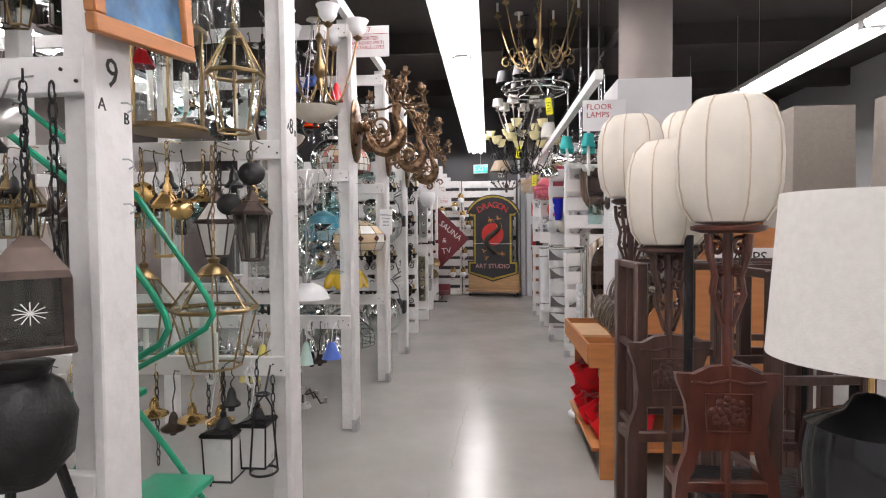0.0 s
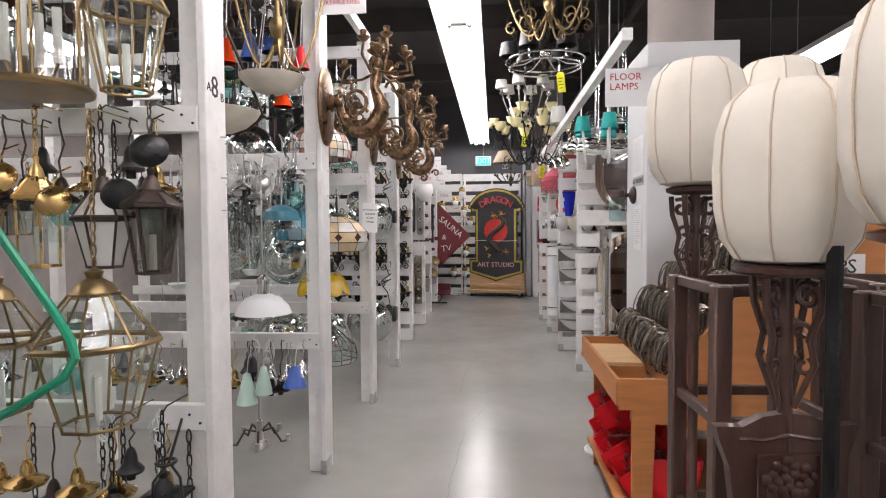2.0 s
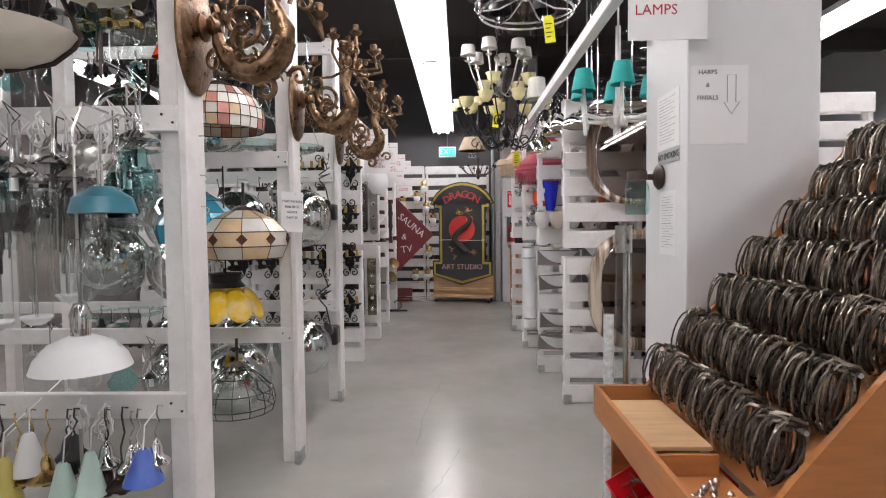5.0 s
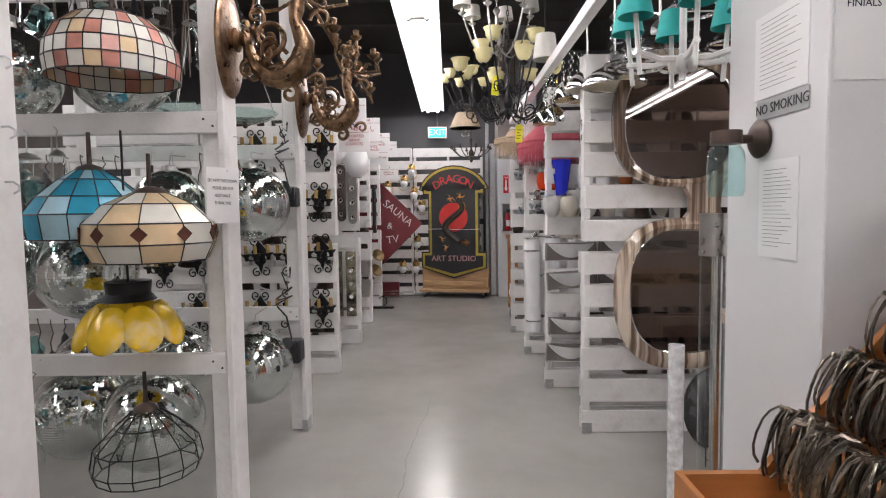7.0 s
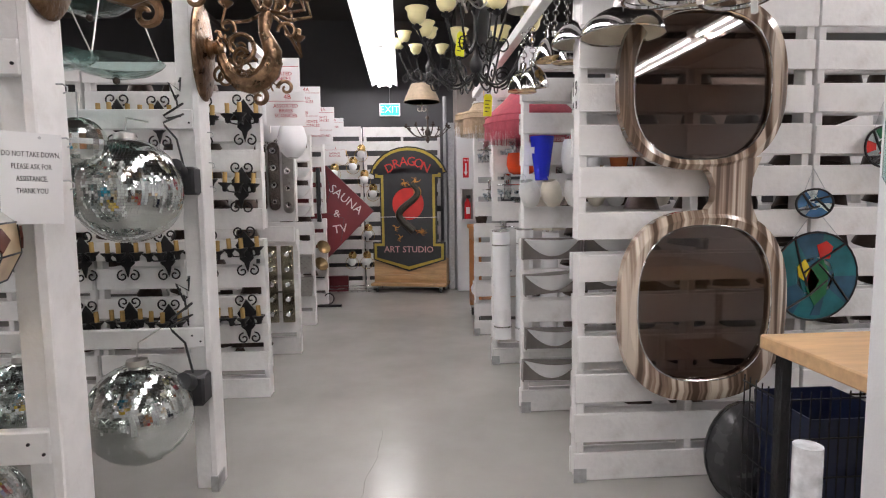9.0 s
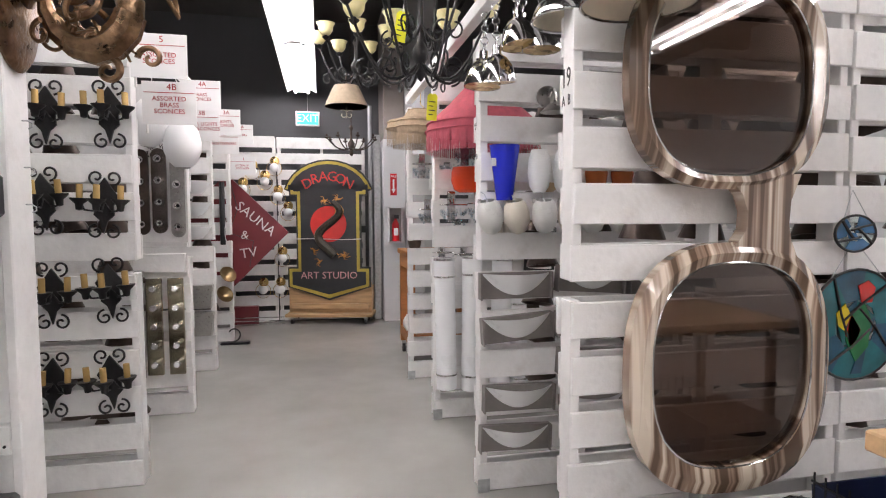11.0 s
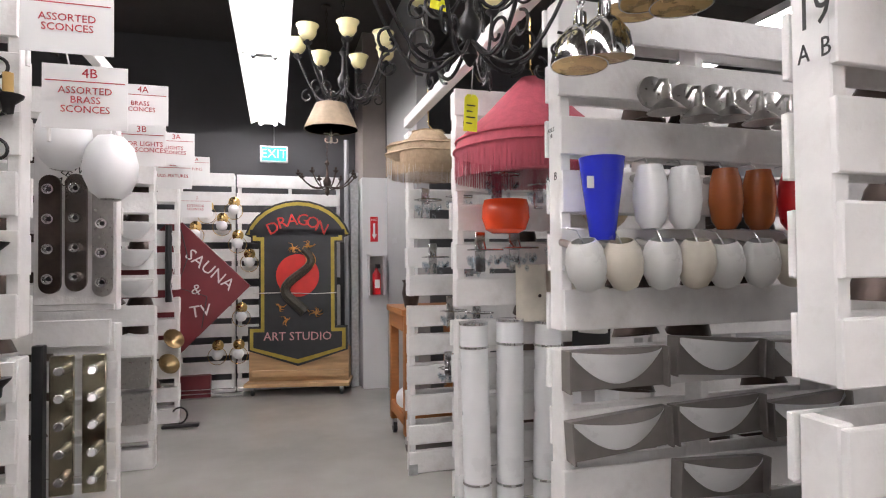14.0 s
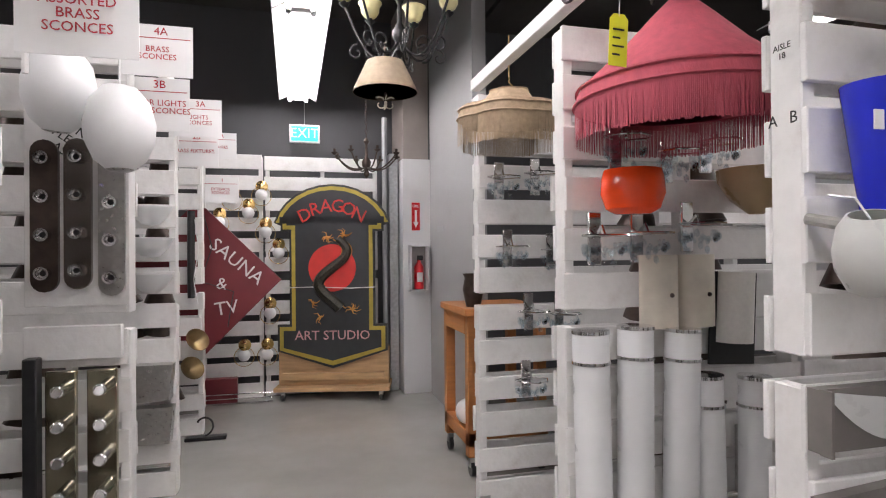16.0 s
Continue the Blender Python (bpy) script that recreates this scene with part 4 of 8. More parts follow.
def shade_thing(name, m, prof, material, label, group="", seg=20, hang=True, category="shade"):
    t = thing(name, m, label, category, group)
    part("shade", lathe(B(), prof, seg, thick=0.004), material, t)
    if hang:
        part("hook_wire", tube(B(), [(0, 0, prof[-1][1] - 0.01), (0, 0.03, prof[-1][1] + 0.03), (0, 0.09, prof[-1][1] + 0.03)], 0.0025, 5), STEEL, t)
        part("stub", cyl(B(), (0, 0, prof[-1][1] - 0.03), (0, 0.14, prof[-1][1] - 0.03), 0.014, 8), NICKEL, t)
    return t


v = thing("blue_vase_shade", pose(0.955, 8.03, 1.58), "tapered cobalt blue glass wall shade on the pallet", "shade")
part("shade", lathe(B(), [(0.042, 0), (0.05, 0.06), (0.078, 0.28), (0.073, 0.28), (0.04, 0.03), (0.0, 0.02)], 24), BLUE, v)
part("price_sticker", box(B(), -0.085, -0.06, -0.05, -0.047, 0.17, 0.21), PAPER, v)
cup = [(0.03, 0.0), (0.05, 0.03), (0.06, 0.1), (0.055, 0.17), (0.042, 0.22)]
for x, mt, lb in ((1.14, FROST, "white frosted glass"), (1.28, FROST, "white frosted glass"), (1.46, AMBER, "brown amber glass"), (1.61, AMBER, "brown amber glass"), (1.78, REDP, "red glass"), (1.94, FROST, "white frosted glass")):
    shade_thing("cup_shade", pose(x, 8.02, 1.62), cup, mt, lb + " cup wall shade on the pallet", "cup shades")
pear = [(0.015, 0.0), (0.042, 0.015), (0.063, 0.06), (0.067, 0.1), (0.058, 0.15), (0.042, 0.175)]
for k, x in enumerate((0.89, 1.03, 1.17, 1.31, 1.45, 1.60, 1.75, 1.9)):
    shade_thing("pear_shade", pose(x, 8.01, 1.41, 12, random.uniform(-16, -4), 0), pear, (OPAL, CREAM, OPAL, CREAM, OPAL, OPAL, CREAM, OPAL)[k], "off-white glass pear-shaped wall shade", "pear shades")


def wedge(m):
    t = thing("wedge_sconce", m, "grey metal wedge sconce with curved white glass front", "sconce", "wedge sconces")
    part("case", prism(B(), [(-0.2, 0.07), (-0.2, -0.07), (0.2, -0.07), (0.2, 0.07)], -0.03, 0.0), mat_wedge, t, smooth=False)
    bm = B()
    n = 16
    top, bot = [], []
    for k in range(n + 1):
        u = -1 + 2 * k / n
        d = 1 - u * u
        top.append(bm.verts.new((0.185 * u, -0.034 - 0.10 * d, 0.066)))
        bot.append(bm.verts.new((0.185 * u, -0.034 - 0.012 * d, 0.06 - 0.11 * d)))
    for k in range(n):
        bm.faces.new((top[k], top[k + 1], bot[k + 1], bot[k]))
    part("glass", bm, FROST, t, "curved frosted glass")
    part("end", prism(B(), [(-0.2, 0.072), (-0.2, -0.072), (-0.192, -0.072), (-0.192, 0.072)], -0.06, -0.03), mat_wedge, t, smooth=False)
    part("end", prism(B(), [(0.192, 0.072), (0.192, -0.072), (0.2, -0.072), (0.2, 0.072)], -0.06, -0.03), mat_wedge, t, smooth=False)
    return t


mat_wedge = mat("warm_grey_metal", (0.22, 0.2, 0.19), 0.4, 0.3, var=0.15, scale=10)
w0 = wedge(pose(1.04, 8.118, 1.13))
for x, z, r in ((1.47, 1.15, 4), (1.05, 0.9, -4), (1.47, 0.92, -2), (1.06, 0.52, 1), (1.48, 0.7, 3), (1.9, 1.12, 2), (1.9, 0.9, -3), (1.5, 0.45, -2), (1.04, 0.3, 2)):
    copy_thing(w0, pose(x, 8.118, z, 0, r, 0))


def bell_sconce(m):
    t = thing("chrome_bell_sconce", m, "brushed nickel sconce with round backplate and bell socket", "sconce", "nickel sconces")
    part("backplate", lathe(B(), [(0.0, 0), (0.06, 0), (0.058, 0.012), (0.03, 0.022), (0.0, 0.025)], 20, pose(0, 0, 0, 90, 0, 0)), NICKEL, t)
    part("arm", tube(B(), [(0, -0.02, 0), (0, -0.06, 0.03), (0, -0.09, 0.02), (0, -0.09, -0.01)], 0.008, 6), NICKEL, t)
    part("bell", lathe(B(), [(0.015, 0.0), (0.02, -0.05), (0.045, -0.07), (0.07, -0.095), (0.066, -0.097), (0.0, -0.06)], 18, pose(0, -0.09, 0.0)), NICKEL, t)
    return t


b0 = bell_sconce(pose(1.22, 8.118, 2.13))
for x in (1.36, 1.5, 1.64, 1.78, 1.92):
    copy_thing(b0, pose(x, 8.118, 2.12 + random.uniform(-0.01, 0.01)))


def bell_pendant(m):
    t = thing("chrome_bell_pendant", m, "polished chrome bell pendant shade hanging on a chain", "pendant", "chrome bells")
    prof = [(0.0, 0.17), (0.02, 0.17), (0.022, 0.13), (0.045, 0.115), (0.075, 0.075), (0.088, 0.02), (0.09, 0.0), (0.086, 0.0), (0.07, 0.07), (0.03, 0.11), (0.0, 0.115)]
    part("bell", lathe(B(), prof, 24), CHROME, t)
    part("inner_glow_lining", lathe(B(), [(0.084, 0.002), (0.066, 0.066), (0.0, 0.1)], 20), BRASS, t, "brass-toned inside")
    bm = B()
    for k in range(6):
        ring(bm, (0, 0, 0.19 + k * 0.03), 0.018, 0.003, "y" if k % 2 else "x", 10, 4)
    part("chain", bm, CHROME, t)
    return t


bp0 = bell_pendant(pose(1.02, 7.7, 2.25))
for x, y, z in ((0.93, 7.72, 2.27), (0.86, 7.85, 2.13), (0.80, 7.9, 2.12), (0.97, 7.88, 2.3)):
    copy_thing(bp0, pose(x, y, z, random.uniform(-6, 6), random.uniform(-6, 6), 0))


# brass tone paled to a matt cream that stands in for bright reflections
SATIN = mat("pale_reflection_lining", (0.72, 0.66, 0.54), 0.5, 0.0, var=0.1, scale=10)


def chrome_dome(m, r):
    """A wide spun reflector on a rod from the ceiling; 0 is its rim."""
    t = thing("chrome_dome_pendant", m, "wide polished chrome dome pendant hanging over the pallets", "pendant", "chrome domes")
    prof = [(r, 0.0), (r * 0.985, 0.018), (r * 0.9, 0.05), (r * 0.7, 0.085), (r * 0.42, 0.11), (0.05, 0.125)]
    part("dome", lathe(B(), prof, 40, thick=0.004), CHROME, t)
    part("rim", ring(B(), (0, 0, 0), r * 0.99, 0.005, "z", 40, 6), CHROME, t)
    part("lining", shell(B(), [(r * 0.96, 0.004), (r * 0.87, 0.04), (r * 0.67, 0.075), (r * 0.39, 0.1), (0.0, 0.106)], 36), SATIN, t, "satin brass-toned inside, paled to stand in for reflections")
    part("fitter", lathe(B(), [(0.0, 0.12), (0.05, 0.12), (0.045, 0.17), (0.02, 0.2), (0.0, 0.2)], 18), NICKEL, t)
    part("rod", cyl(B(), (0, 0, 0.19), (0, 0, ZC - m.translation.z - 0.002), 0.006, 6), NICKEL, t)
    return t


chrome_dome(pose(1.06, 6.95, 2.2), 0.19)
chrome_dome(pose(1.2, 6.6, 2.27), 0.2)
chrome_dome(pose(0.98, 7.3, 2.25), 0.15)

# third pallet wall


def fringe_shade(m, material, r, h, z_fr, label, scallop=0.0, top_r=0.05):
    t = thing("fringed_lampshade", m, label, "lampshade", "fringed shades")
    sq = (lambda a, z: 1 + scallop * abs(math.cos(3 * a))) if scallop else None
    part("cover", lathe(B(), [(r, z_fr), (r * 0.985, z_fr + 0.035), (r * 0.93, z_fr + 0.07), (r * 0.6, z_fr + h * 0.5), (r * 0.31, z_fr + h * 0.82), (top_r, z_fr + h), (top_r - 0.01, z_fr + h), (r * 0.58, z_fr + h * 0.47), (r * 0.95, z_fr)], 36, squash=sq), material, t)
    for dz, s in ((0.002, 1.012), (0.05, 0.985)):
        part("braid", tube(B(), [(r * s * (sq(2 * math.pi * k / 48, 0) if sq else 1) * math.cos(2 * math.pi * k / 48), r * s * (sq(2 * math.pi * k / 48, 0) if sq else 1) * math.sin(2 * math.pi * k / 48), z_fr + dz) for k in range(48)], 0.006, 5, True), material, t, "braided trim")
    bm = B()
    n = 420
    rs2 = random.Random(2)
    for k in range(n):
        a = 2 * math.pi * k / n
        rr = r * (sq(a, 0) if sq else 1)
        da = math.pi / n * 0.95
        z0 = rs2.uniform(-0.006, 0.003)
        r1 = rr * rs2.uniform(0.985, 1.01)
        vs3 = [bm.verts.new(p) for p in ((rr * math.cos(a - da), rr * math.sin(a - da), z_fr), (rr * math.cos(a + da), rr * math.sin(a + da), z_fr), (r1 * math.cos(a + da * 0.7), r1 * math.sin(a + da * 0.7), z0), (r1 * math.cos(a - da * 0.7), r1 * math.sin(a - da * 0.7), z0))]
        bm.faces.new(vs3)
    part("fringe", bm, material, t, "hanging thread fringe")
    part("frame_wire", tube(B(), [(top_r * 0.5, 0, z_fr + h), (0, 0, z_fr + h + 0.05), (0, 0, z_fr + h + 0.3)], 0.004, 5), BRASS, t)
    return t


fringe_shade(pose(1.07, 8.83, 1.90), PINK, 0.37, 0.36, 0.13, "dusty rose fringed silk lampshade hanging beside the pallet")
fringe_shade(pose(0.85, 9.93, 2.06), BEIGE, 0.25, 0.16, 0.14, "beige scalloped fringed lampshade hanging by the pallets", 0.12, 0.1)
tg = thing("price_tag", pose(0.69, 8.63, 2.07, 0, 3, 0), "bright yellow hand-written price tag on a string", "price tag", "price tags")


def tag_parts(t, w=0.062, h=0.16):
    part("card", prism(B(), [(-w / 2, 0), (w / 2, 0), (w / 2, h * 0.9), (w * 0.3, h), (-w * 0.3, h), (-w / 2, h * 0.9)], -0.001, 0.001), YELLOW, t, smooth=False)
    for k in range(4):
        part("writing", box(B(), -w * 0.32, w * (0.1 + 0.2 * (k % 2)), -0.002, -0.0012, h * (0.2 + 0.16 * k), h * (0.235 + 0.16 * k)), BLACKINK, t)
    part("string", cyl(B(), (0, 0, h * 0.95), (0, 0, h + 0.12), 0.0015, 4), PAPER, t)


tag_parts(tg)
for x, y, z, r in ((0.64, 6.02, 2.545, -6), (0.45, 8.28, 2.42, 8)):
    copy_thing(tg, pose(x, y, z, 0, r, 0))
rbw = thing("orange_bowl_shade", pose(1.045, 9.1, 1.655), "glossy orange-red glass barrel shade on the pallet", "shade")
part("shade", lathe(B(), [(0.07, 0), (0.105, 0.02), (0.125, 0.08), (0.122, 0.14), (0.112, 0.175), (0.105, 0.17), (0.11, 0.08), (0.0, 0.02)], 26), ORANGE, rbw)
part("arm", tube(B(), [(0, 0.02, 0.05), (0.0, 0.14, 0.08)], 0.012, 6), NICKEL, rbw)
tb_ = thing("tan_bowl_shade", pose(1.64, 9.1, 1.66), "tan glass dome shade on the pallet", "shade")
part("shade", lathe(B(), [(0.03, 0), (0.1, 0.06), (0.15, 0.14), (0.155, 0.19), (0.145, 0.185), (0.0, 0.05)], 26), mat("tan_glass", (0.42, 0.3, 0.17), 0.3, var=0.12), tb_)
part("arm", tube(B(), [(0, 0.02, 0.08), (0.0, 0.14, 0.1)], 0.012, 6), NICKEL, tb_)


def tube_sconce(m, L, r=0.072):
    t = thing("tube_sconce", m, "long white glass cylinder sconce with chrome end bands", "sconce", "cylinder sconces")
    part("cylinder", cyl(B(), (0, 0, 0), (0, 0, L), r, 24), FROST, t, smooth=True)
    for z in (0.1, L - 0.12):
        part("band", lathe(B(), [(r + 0.001, z), (r + 0.005, z), (r + 0.005, z + 0.012), (r + 0.001, z + 0.012)], 24), CHROME, t)
    part("cap", lathe(B(), [(0.0, L), (r + 0.003, L), (r + 0.003, L + 0.014), (0.0, L + 0.016)], 24), CHROME, t)
    part("hanger", box(B(), -0.02, 0.02, r, r + 0.03, L * 0.3, L * 0.7, 0.002), NICKEL, t)
    return t


for x, z0, L in ((0.895, 0.26, 0.92), (1.075, 0.24, 0.95), (1.285, 0.24, 0.93), (1.44, 0.2, 0.77), (1.66, 0.2, 0.75)):
    tube_sconce(pose(x, 9.15, z0, 0, random.uniform(-1.5, 1.5), 0), L, 0.072 if L > 0.8 else 0.066)


def box_sconce(m, dark):
    t = thing("marble_box_sconce", m, "white alabaster box sconce with dark finial" if not dark else "white shade sconce on a black backplate", "sconce", "box sconces")
    out = [(0.09 * math.cos(radians(a)), -0.07 * math.sin(radians(a))) for a in range(0, 181, 15)]
    bm = B()
    lo = [bm.verts.new((x, y, 0)) for x, y in out]
    hi = [bm.verts.new((x, y, 0.31)) for x, y in out]
    for k in range(len(out) - 1):
        bm.faces.new((lo[k], lo[k + 1], hi[k + 1], hi[k]))
    bm.faces.new(hi)
    bm.faces.new(list(reversed(lo)))
    part("shade", bm, CREAM if not dark else LINEN, t)
    if dark:
        part("backplate", box(B(), -0.12, 0.12, 0.0, 0.015, -0.1, 0.31, 0.003), BLACKP, t)
    else:
        part("finial", ball(B(), (0.02, -0.072, 0.14), 0.01, 8), DARKBR, t)
    return t


box_sconce(pose(1.245, 9.23, 1.18), False)
box_sconce(pose(1.43, 9.23, 1.18), False)
box_sconce(pose(1.62, 9.22, 1.1, 0, 3, 0), True)


def crystal_sconce(m, n=46, r=0.1, h=0.13, seed=1):
    t = thing("crystal_sconce", m, "chrome sconce hung with strings of clear crystal drops", "sconce", "crystal sconces")
    rs3 = random.Random(seed)
    part("backplate", box(B(), -0.03, 0.03, -0.012, 0.005, -0.1, 0.12, 0.004), CHROME, t)
    bm = B()
    tube(bm, [(-r, -0.09, 0.02), (-r * 0.7, -0.09 - r * 0.7, 0.02), (0, -0.09 - r, 0.02), (r * 0.7, -0.09 - r * 0.7, 0.02), (r, -0.09, 0.02), (0, -0.01, 0.02)], 0.005, 5, True)
    tube(bm, [(0, -0.01, 0.02), (0, -0.07, 0.06), (0, -0.09, 0.02)], 0.006, 5)
    part("ring_frame", bm, CHROME, t)
    bm = B()
    for k in range(n):
        a = math.pi + math.pi * rs3.random()
        rr = r * math.sqrt(rs3.uniform(0.2, 1))
        z = -h * (1.05 - rr / r) * 1.0 - rs3.uniform(0, 0.02)
        c = Vector((rr * math.cos(a), -0.06 + rr * math.sin(a), z))
        s = rs3.uniform(0.008, 0.013)
        q = bmesh.ops.create_icosphere(bm, subdivisions=1, radius=s)["verts"]
        bmesh.ops.scale(bm, vec=(1, 1, 1.5), verts=q)
        bmesh.ops.translate(bm, vec=c, verts=q)
    tagged(part("crystal_fringe", bm, CRYSTAL, t, "faceted clear crystal drops", smooth=False), kind="stuff")
    return t


CRYSTAL = glass_mat("faceted_crystal", (0.9, 0.93, 0.95), gloss=1.0, rough=0.05, wavy=0.0)
cs = crystal_sconce(pose(0.97, 10.29, 1.52))
for x, y, z in ((1.1, 10.29, 1.14), (1.08, 10.29, 0.74), (0.92, 10.29, 1.92), (1.15, 10.29, 1.95), (1.25, 10.29, 1.5), (1.3, 10.29, 1.12), (1.05, 9.24, 1.95), (1.3, 9.24, 1.9), (1.5, 9.24, 1.95), (0.95, 9.24, 1.55), (1.15, 9.24, 1.56), (1.4, 9.24, 1.6)):
    copy_thing(cs, pose(x, y, z))

# ---- first pallet wall: stained-glass roundels, table, basket ----


def roundel(m, r, cols, label):
    t = thing("glass_roundel", m, label, "stained glass", "stained glass roundels")
    part("rim", ring(B(), (0, 0, 0), r, 0.006, "y", 32, 6), IRON, t)
    rs4 = random.Random(int(r * 1000))
    for k in range(9):
        a0, a1 = 2 * math.pi * k / 9, 2 * math.pi * (k + 1) / 9
        out = [(0.45 * r * math.cos(a0), 0.45 * r * math.sin(a0))] + [(r * math.cos(a0 + (a1 - a0) * j / 4), r * math.sin(a0 + (a1 - a0) * j / 4)) for j in range(5)] + [(0.45 * r * math.cos(a1), 0.45 * r * math.sin(a1))]
        part("pane", prism(B(), out, -0.002, 0.002), cols[k % len(cols)], t, smooth=False)
    for k in range(5):
        a0, a1 = 2 * math.pi * k / 5 + 0.3, 2 * math.pi * (k + 1) / 5 + 0.3
        part("pane", prism(B(), [(0, 0), (0.45 * r * math.cos(a0), 0.45 * r * math.sin(a0)), (0.45 * r * math.cos(a1), 0.45 * r * math.sin(a1))], -0.002, 0.002), cols[(k + 1) % len(cols)], t, smooth=False)
    bm = B()
    for k in range(4):
        a = 0.7 + 1.57 * k + rs4.uniform(-0.3, 0.3)
        tube(bm, [(r * math.cos(a), -0.004, r * math.sin(a)), (r * 0.4 * math.cos(a + 0.5), -0.005, r * 0.4 * math.sin(a + 0.5)), (r * 0.3 * math.cos(a + 2), -0.004, r * 0.3 * math.sin(a + 2))], 0.006, 5)
    part("leading", bm, IRON, t)
    part("chain", tube(B(), [(-r * 0.6, 0, r * 0.8), (0, 0.02, r + 0.12), (r * 0.6, 0, r * 0.8)], 0.002, 4), STEEL, t)
    return t


G_TEAL = mat("teal_stained_glass", (0.01, 0.1, 0.115), 0.15, var=0.3, scale=8)
G_GREEN = mat("green_stained_glass", (0.012, 0.12, 0.04), 0.15, var=0.3, scale=8)
G_RED = mat("red_stained_glass", (0.42, 0.02, 0.015), 0.15, var=0.3, scale=8)
G_CLEAR = glass_mat("rippled_glass", (0.85, 0.9, 0.9), wavy=0.6)
G_DEEP = mat("deep_blue_stained_glass", (0.015, 0.06, 0.1), 0.15, var=0.4, scale=8)
G_YELLOW = mat("yellow_stained_glass", (0.6, 0.45, 0.02), 0.15, var=0.2, scale=8)
G_BLUE = mat("blue_stained_glass", (0.04, 0.12, 0.24), 0.15, var=0.5, scale=8)
par = roundel(pose(2.14, 7.1, 1.06), 0.225, (G_TEAL, G_TEAL, G_DEEP), "round stained-glass parrot panel in teal, green and red")
for nm_, out, mt in (("body", [(0.03, 0.1), (0.07, 0.02), (0.06, -0.09), (0.0, -0.15), (-0.05, -0.06), (-0.03, 0.04)], G_GREEN), ("wing", [(-0.03, 0.05), (-0.05, -0.04), (-0.02, -0.1), (0.02, -0.02)], G_RED), ("head", [(0.0, 0.16), (0.05, 0.18), (0.085, 0.15), (0.07, 0.09), (0.02, 0.09)], G_RED), ("breast", [(-0.1, 0.05), (-0.06, 0.09), (-0.03, 0.04), (-0.06, -0.02), (-0.09, 0.0)], G_YELLOW), ("tail", [(0.0, -0.15), (0.05, -0.1), (0.03, -0.2), (-0.02, -0.2)], G_DEEP)):
    part(nm_, prism(B(), out, -0.006, -0.003), mt, par, smooth=False)
roundel(pose(2.47, 7.1, 1.71), 0.1, (G_CLEAR, G_CLEAR, G_GREEN, G_CLEAR, G_RED), "round clear stained-glass panel with red flower")
roundel(pose(2.12, 7.1, 1.43) @ Matrix.Diagonal((1.15, 1, 0.85, 1)), 0.085, (G_BLUE, G_BLUE, G_CLEAR), "small oval blue swirled glass ornament")
tab = thing("work_table", pose(1.4, 5.72, 0), "light wood-topped work table with steel legs", "table")
part("top", box(B(), 0, 1.0, 0, 0.68, 0.9, 0.955, 0.006), PLY, tab)
for x in (0.06, 0.94):
    for y in (0.06, 0.62):
        part("leg", box(B(), x - 0.02, x + 0.02, y - 0.02, y + 0.02, 0, 0.9, 0.003), IRON, tab)
bin_ = thing("blue_storage_bin", pose(1.62, 6.5, 0), "blue plastic bin, coloured dark for the table's shadow, behind a wire basket", "bin")
# the blue is taken near black to hold the shadow under the table
part("body", lathe(B(), [(0.0, 0), (0.22, 0), (0.26, 0.6), (0.25, 0.6), (0.2, 0.04), (0.0, 0.03)], 4, pose(0.2, 0.1, 0, 0, 0, 45)), mat("shaded_blue_plastic", (0.003, 0.007, 0.035), 0.45, var=0.15), bin_, smooth=False)
wb = thing("wire_basket", pose(1.5, 6.4, 0), "black wire basket stand on the floor", "basket")
for k in range(11):
    part("wire", cyl(B(), (0.04 * k, 0, 0.0), (0.04 * k, 0, 0.72), 0.003, 4), IRON, wb)
for k in range(7):
    part("wire", cyl(B(), (0, 0.04 * k, 0.0), (0, 0.04 * k, 0.72), 0.003, 4), IRON, wb)
for k in range(5):
    part("hoop", tube(B(), [(0.42, 0, 0.05 + 0.16 * k), (0, 0, 0.05 + 0.16 * k), (0, 0.25, 0.05 + 0.16 * k)], 0.004, 4), IRON, wb)
bk = thing("leaded_ball_shade", pose(1.66, 6.86, 0.0), "dark leaded-glass ball shade on the floor by the pallet", "shade")
part("ball", ball(B(), (0, 0, 0.26), 0.25, 24, (0.8, 0.5, 1.0)), mat("smoky_leaded_glass", (0.03, 0.03, 0.032), 0.25, var=0.6, scale=9), bk)
for a in (0, 45, 90, 135):
    part("leading", tube(B(), [(0.2 * math.cos(radians(b)) * math.cos(radians(a)), 0.125 * math.cos(radians(b)) * math.sin(radians(a)), 0.26 + 0.25 * math.sin(radians(b))) for b in range(0, 360, 15)], 0.004, 4, True), IRON, bk)

# acrylic and chrome tubes standing by the column
ac = thing("chrome_tube_lamp", pose(0.81, 5.09, 0.056), "tall chrome and clear acrylic tube leaning by the column", "tube lamp")
part("tube", cyl(B(), (0, 0, 0.0), (0, 0, 1.36), 0.034, 20), GLASS, ac, "clear acrylic tube")
part("inner_rod", cyl(B(), (0.015, 0, 0.01), (0.012, 0, 1.32), 0.015, 12), CHROME, ac)
part("cap", cyl(B(), (0, 0, 1.28), (0, 0, 1.40), 0.037, 20), NICKEL, ac)
ac2 = thing("bubble_acrylic_tube", pose(0.81, 5.34, 0), "short clear bubble-filled acrylic tube standing on the floor", "tube lamp")
part("tube", cyl(B(), (0, 0, 0), (0, 0, 1.02), 0.026, 16), mat("bubbled_acrylic", (0.72, 0.74, 0.76), 0.15, var=0.25, scale=40), ac2)
wbk = thing("round_white_lamp_base", pose(0.81, 5.09, 0), "round white weighted lamp base on the floor", "lamp base")
